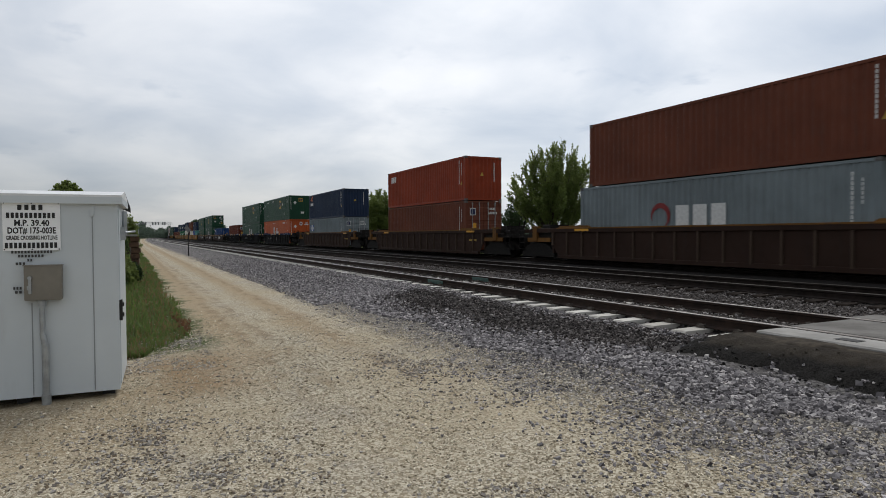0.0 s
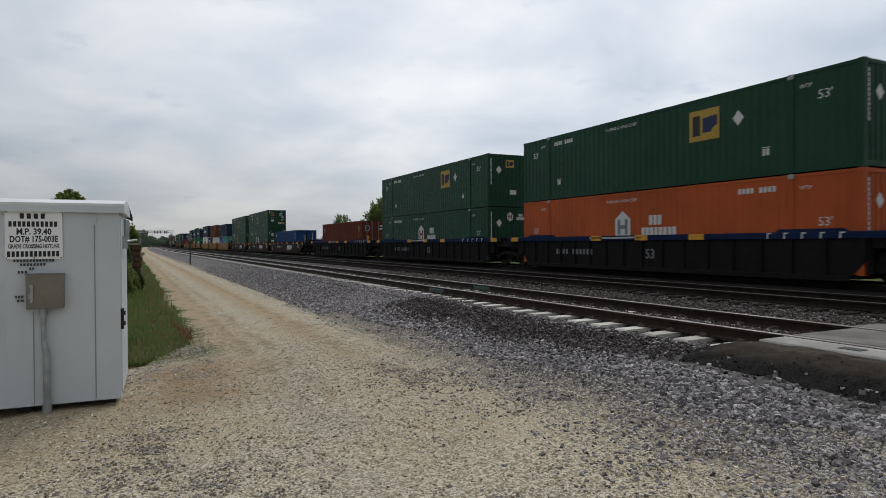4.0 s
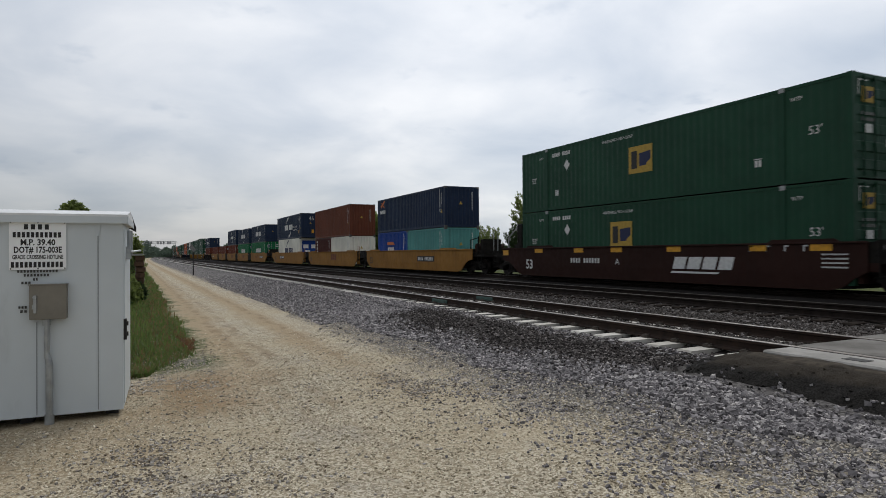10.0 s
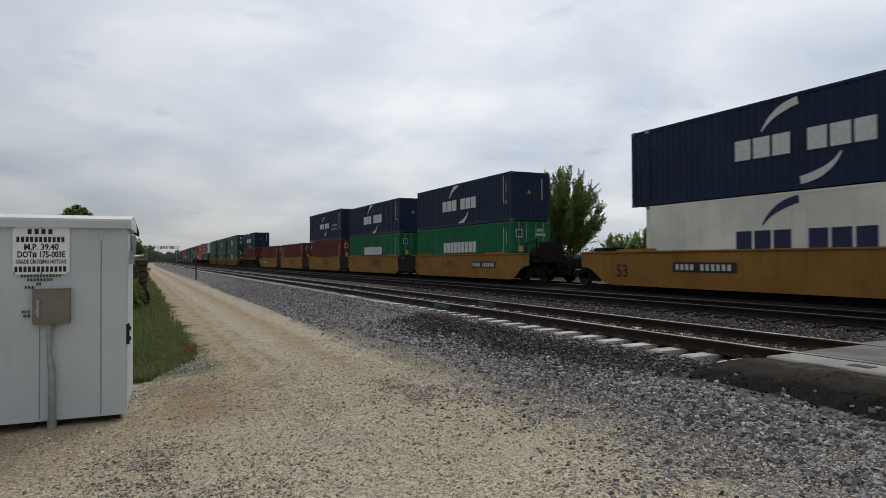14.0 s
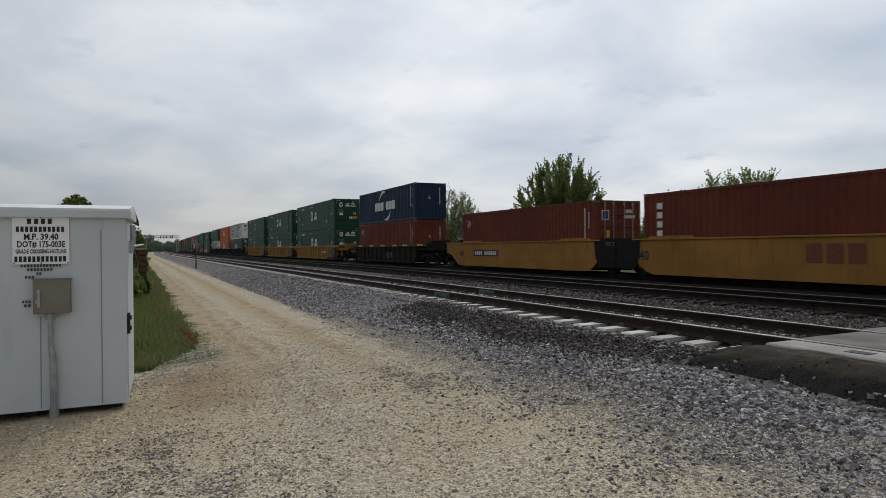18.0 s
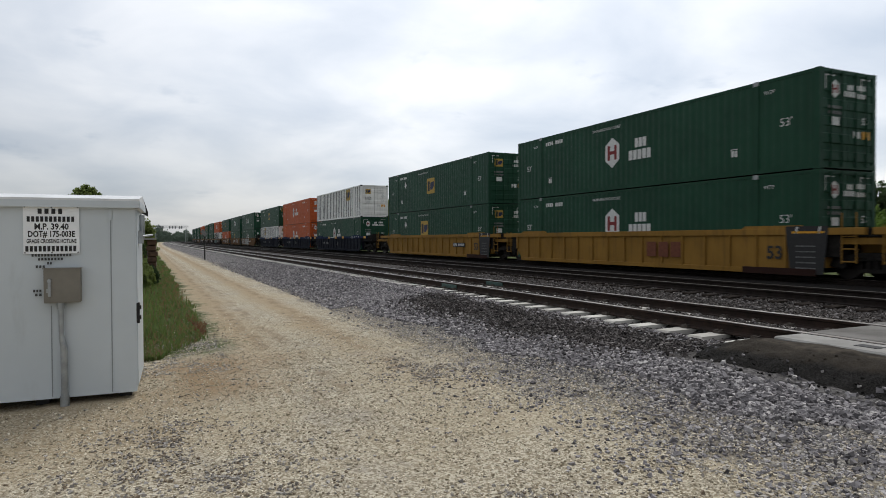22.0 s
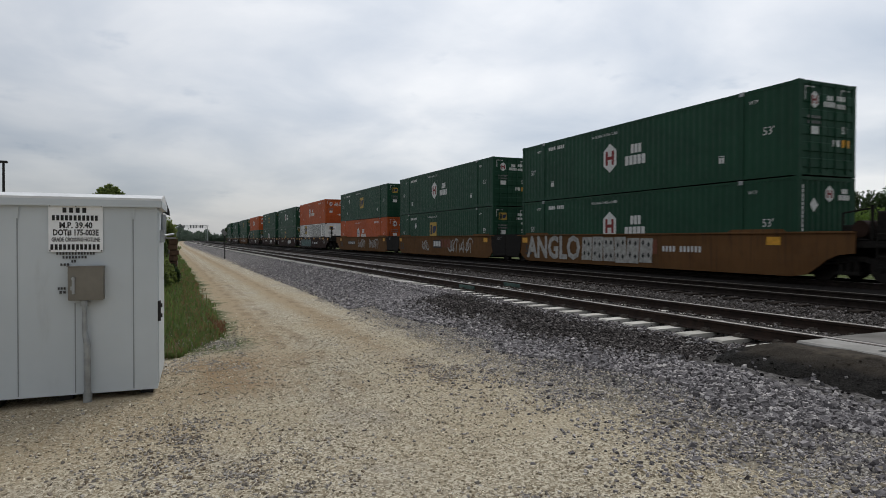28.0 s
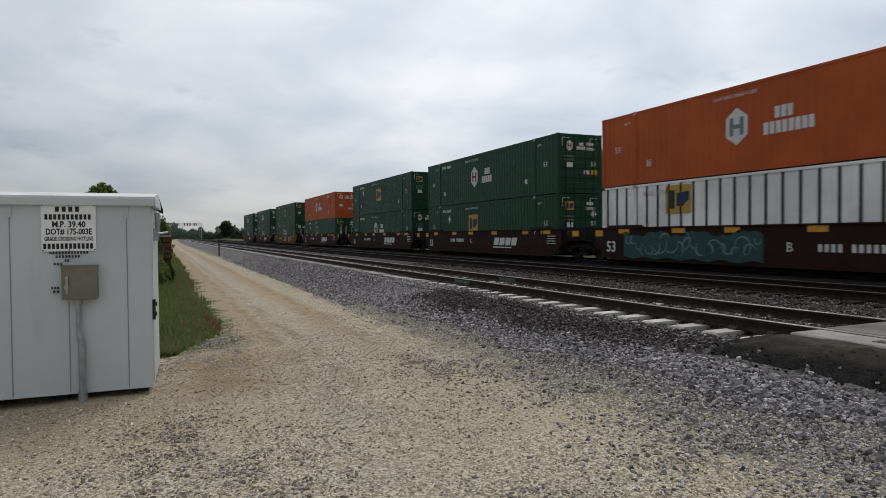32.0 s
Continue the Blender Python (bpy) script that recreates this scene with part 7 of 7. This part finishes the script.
# ---- loose stone ----
def stones(name, pos, size, mat, seed, label, flatten=0.85):
    rng = np.random.default_rng(seed)
    # chips of broken rock: six-sided blocks with every corner knocked askew
    base = np.array([(i, j, k) for k in (-1, 1) for j in (-1, 1) for i in (-1, 1)]) * 0.72
    fc = np.array([(0, 2, 3), (0, 3, 1), (4, 5, 7), (4, 7, 6), (0, 1, 5), (0, 5, 4), (2, 6, 7), (2, 7, 3), (0, 4, 6), (0, 6, 2), (1, 3, 7), (1, 7, 5)])
    n = len(pos)
    v = base[None] * rng.uniform(0.45, 1.35, (n, 8, 3)) * rng.uniform(0.6, 1.35, (n, 1, 3))
    a, b = rng.uniform(0, 2 * np.pi, n), rng.normal(size=n) * 0.6
    ca, sa, cb_, sb_ = np.cos(a)[:, None], np.sin(a)[:, None], np.cos(b)[:, None], np.sin(b)[:, None]
    x, y, z = v[..., 0], v[..., 1], v[..., 2] * flatten
    y, z = y * cb_ - z * sb_, y * sb_ + z * cb_
    x, y = x * ca - y * sa, x * sa + y * ca
    v = np.stack([x, y, z], 2) * (size * rng.uniform(0.55, 1.3, n) ** 1.2)[:, None, None] * 0.5 + pos[:, None]
    f = (np.arange(n)[:, None, None] * 8 + fc[None]).reshape(-1, 3)
    return tagged(new(name, mesh_np(name, v.reshape(-1, 3), f, mat)), label, "stones", kind="stuff")


def rock_mat(name, a, b, c2):
    m = Mat(name, 0.9, 0, 0.25)
    r_ = m.random(island=True)
    c = m.mix(r_, a, b)
    c = m.mix(m.band(m.math("FRACT", m.math("MULTIPLY", r_, 7.31)), 0.72, 0.9), c, c2)
    c = m.mix(m.band(m.noise(30, 4, 0.6), 0.5, 0.75, 0, 0.4), c, shade(a, 0.6))
    m.color(c)
    m.bump(m.noise(90, 4, 0.65), 0.4, 0.004)
    return m.m


ROCK = rock_mat("grey crushed rock", (0.080, 0.074, 0.077), (0.335, 0.312, 0.312), (0.48, 0.45, 0.435))
ROCK_DARK = rock_mat("dark brown-grey crushed rock", (0.018, 0.015, 0.014), (0.085, 0.073, 0.068), (0.20, 0.18, 0.17))
ROCK_BROWN = rock_mat("brown sooty crushed rock", (0.022, 0.018, 0.016), (0.125, 0.108, 0.098), (0.24, 0.22, 0.21))
ROCK_PALE = rock_mat("pale grey crushed rock", (0.25, 0.228, 0.20), (0.50, 0.465, 0.415), (0.50, 0.43, 0.33))
PEBBLE = rock_mat("limestone pebble", (0.275, 0.228, 0.154), (0.76, 0.685, 0.540), (0.30, 0.255, 0.185))
ROCK_LANE = rock_mat("grey lane rock", (0.150, 0.132, 0.115), (0.44, 0.412, 0.375), (0.17, 0.13, 0.09))


def surface_z(x, y):
    z = ground_z(x, y)
    return max(z, ramp_z(x, y) - 0.01) if 4.9 < x < 6.5 and y < 7 else z


def scatter(n, x0, x1, y0, y1, keep, seed, power=1.6):
    rng = np.random.default_rng(seed)
    out = []
    while len(out) < n:
        y = y0 + (y1 - y0) * rng.uniform() ** power
        x = rng.uniform(x0, x1)
        if keep(x, y, rng.uniform()):
            out.append((x, y, surface_z(x, y)))
    return np.array(out)


def under_track(x):
    return any(abs(x - tx) < 1.3 for tx in TRACKS)


def on_dark(x, y):
    return math.exp(-((x - 6.1 - 0.4 * noise.noise((y * 0.6, 1, 1))) / 0.95) ** 2) * (1 if 6.5 < y < 14 else math.exp(-((y - (6.5 if y < 10 else 14)) / 1.2) ** 2))


def bed(x, y, u):
    toe = 3.95 + 0.45 * noise.noise((y * 0.45, 3.1, 0)) + 0.25 * noise.noise((x * 2, y * 2, 0)) + max(0.0, 5.5 - y) * 0.12
    if x < toe + (0.5 + max(0.0, 7.0 - y) * 0.35) * (u - 0.6):
        return False
    if x > 5.62 and y < 5.9 and x < 9.8:
        return x < 6.15 and u < 0.10 * (6.3 - x)
    return True


p = scatter(42000, 3.6, 7.0, 2.4, 18.0, bed, 1, 1.5)
fringe = np.array([x < 4.7 + 0.5 * noise.noise((x * 0.8, y * 0.6, 8)) + 0.12 * max(0.0, 6.0 - y) for x, y, _ in p])
fringe &= np.random.default_rng(9).uniform(0, 1, len(p)) < 0.985
stones("fine_ballast", p[fringe] + [0, 0, -0.002], 0.030, ROCK_PALE, 21, "fine pale grey rock where ballast meets the road")
p = p[~fringe]
shade_of = np.array([on_dark(x, y) for x, y, _ in p]) > np.random.default_rng(3).uniform(0.15, 0.85, len(p))
stones("ballast_stones", p[~shade_of] + [0, 0, 0.010], 0.052, ROCK, 1, "loose grey crushed ballast rock on the shoulder")
stones("dark_ballast_stones", p[shade_of] + [0, 0, 0.008], 0.042, ROCK_DARK, 2, "darker ballast rock beside the ties")
p = scatter(25000, 6.7, 12.6, 5.4, 30.0, lambda x, y, u: bed(x, y, u) and (abs(x - 8.16) > 1.3 or u < 0.5), 4, 1.5)
stones("track_ballast", p + [0, 0, 0.006], 0.050, ROCK_BROWN, 5, "grey ballast rock between the tracks")
p = scatter(15000, 4.0, 7.0, 15.0, 60.0, lambda x, y, u: bed(x, y, u) and 0.5 + 0.5 * noise.noise((x * 31.7, y * 29.3, 0.5)) > (y - 18.0) / 42.0, 6, 1.8)
stones("shoulder_ballast", p + [0, 0, 0.008], 0.054, ROCK, 7, "grey ballast rock along the shoulder")


def lane(x, y, u):
    if y > 7.4 and x < -0.1:
        return False
    n_ = noise.noise((x * 0.8, y * 0.8, 7))
    return x < 4.4 and u < (0.7 + 0.5 * n_) * min(1.0, max(0.0, (15.5 - y) / 7.0))


p = scatter(54000, -4.5, 4.4, 1.75, 15.5, lane, 8, 1.8)
stones("road_gravel", p + [0, 0, 0.001], 0.020, PEBBLE, 9, "pale tan limestone gravel on the road")
p = scatter(1500, -3.5, 4.4, 1.75, 15.0, lambda x, y, u: lane(x, y, u) and noise.noise((x * 0.7, y * 0.9, 3.3)) > -0.15, 10, 1.4)
stones("stray_stones", p + [0, 0, 0.002], 0.026, ROCK_LANE, 11, "stray grey stones lying on the road")
p = scatter(600, -0.1, 1.0, 8.6, 11.6, lambda x, y, u: y < 9.8 + max(0, x - 0.1) * 2.0 and noise.noise((x * 2, y * 2, 1)) > -0.1, 12, 1.0)
stones("verge_stones", p + [0, 0, 0.002], 0.028, ROCK_PALE, 13, "grey stones at the end of the grass")
# patches of grey stone lying in the road beside the enclosure
def patch(x, y, u):
    k = max(math.exp(-((x - a) / p_) ** 2 - ((y - b_) / q_) ** 2) for a, b_, p_, q_ in ((0.15, 6.0, 0.45, 0.40), (-0.1, 5.3, 0.45, 0.28), (0.7, 4.2, 0.5, 0.3), (0.5, 4.9, 0.6, 0.35), (3.3, 7.4, 0.5, 0.8), (-0.2, 4.4, 0.7, 0.3), (1.9, 3.4, 0.6, 0.3), (0.6, 11.2, 0.4, 0.5)))
    return u < k * (0.5 + noise.noise((x * 3.3, y * 3.3, 6)))


p = scatter(4200, -1.2, 3.9, 2.8, 12.0, patch, 22, 1.0)
stones("grey_patch", p + [0, 0, 0.001], 0.025, ROCK_LANE, 23, "patches of grey stone pressed into the gravel road")
p = scatter(4600, 1.6, 4.9, 2.0, 8.0, lambda x, y, u: u < (max(0.0, x - 1.9) / 2.9) ** 2.4 * 0.9 * max(0, 1 - (y - 2.0) / 7) and noise.noise((x * 1.3, y * 1.3, 9)) > -0.2, 14, 1.0)
stones("mixed_stones", p + [0, 0, 0.002], 0.033, ROCK, 15, "grey stones strewn on the tan gravel")

p = scatter(90, 5.2, 6.5, 2.4, 6.2, lambda x, y, u: y < 5.7 + 0.4 * u and abs(x - 5.72 - 0.10 * max(0.0, 4.6 - y) ** 0.5 - 0.35 * u) < 0.28 + 0.2 * noise.noise((x * 3, y * 3, 4)), 16, 1.0)
stones("asphalt_crumbs", p + [0, 0, 0.008], 0.034, ASPHALT, 17, "black crumbs of broken asphalt along the ramp")

# insulated joints on the near track
JOINT_FAR, JOINT_NEAR = 15.6, 15.4
JOINT = plain("grey green joint paint", (0.055, 0.10, 0.085), 0.6, 0, 0.2, 9)
for tx, y in ((TRACKS[0] + 0.7535, JOINT_FAR), (TRACKS[0] - 0.7535, JOINT_NEAR)):
    b = MB()
    b.box(tx - 0.045, tx - 0.012, y - 0.45, y + 0.45, RAIL - 0.145, RAIL - 0.045, 0.006)
    for q in (-0.33, -0.11, 0.11, 0.33):
        b.tube((tx - 0.06, y + q, RAIL - 0.095), (tx - 0.03, y + q, RAIL - 0.095), 0.016, None, 6)
    part("joint_bar", b, JOINT, track_things[0], "grey-green insulated joint bar")

# ---- movement: the whole train rolls towards the camera and past it ----
ROLL = [(0.0, 0.0), (2.0, 33.3), (4.0, 66.94), (6.0, 100.64), (8.0, 134.15), (10.0, 167.78), (12.0, 201.86), (14.0, 236.06), (16.0, 270.08), (18.0, 303.94),
        (20.0, 337.67), (22.0, 371.61), (24.0, 406.1), (26.0, 440.9), (28.0, 475.75), (30.0, 510.62), (32.0, 545.48)]


def motions():
    for ob, along, z in MOVERS:
        rows = []
        for t, s in ROLL:
            y = along - s
            turn = -math.degrees(math.atan((bend(y + 1) - bend(y - 1)) / 2))
            rows.append((t, pose(TRACKS[2] + bend(y), y, z, 0, 0, turn)))
        walk(ob, rows)


motions()
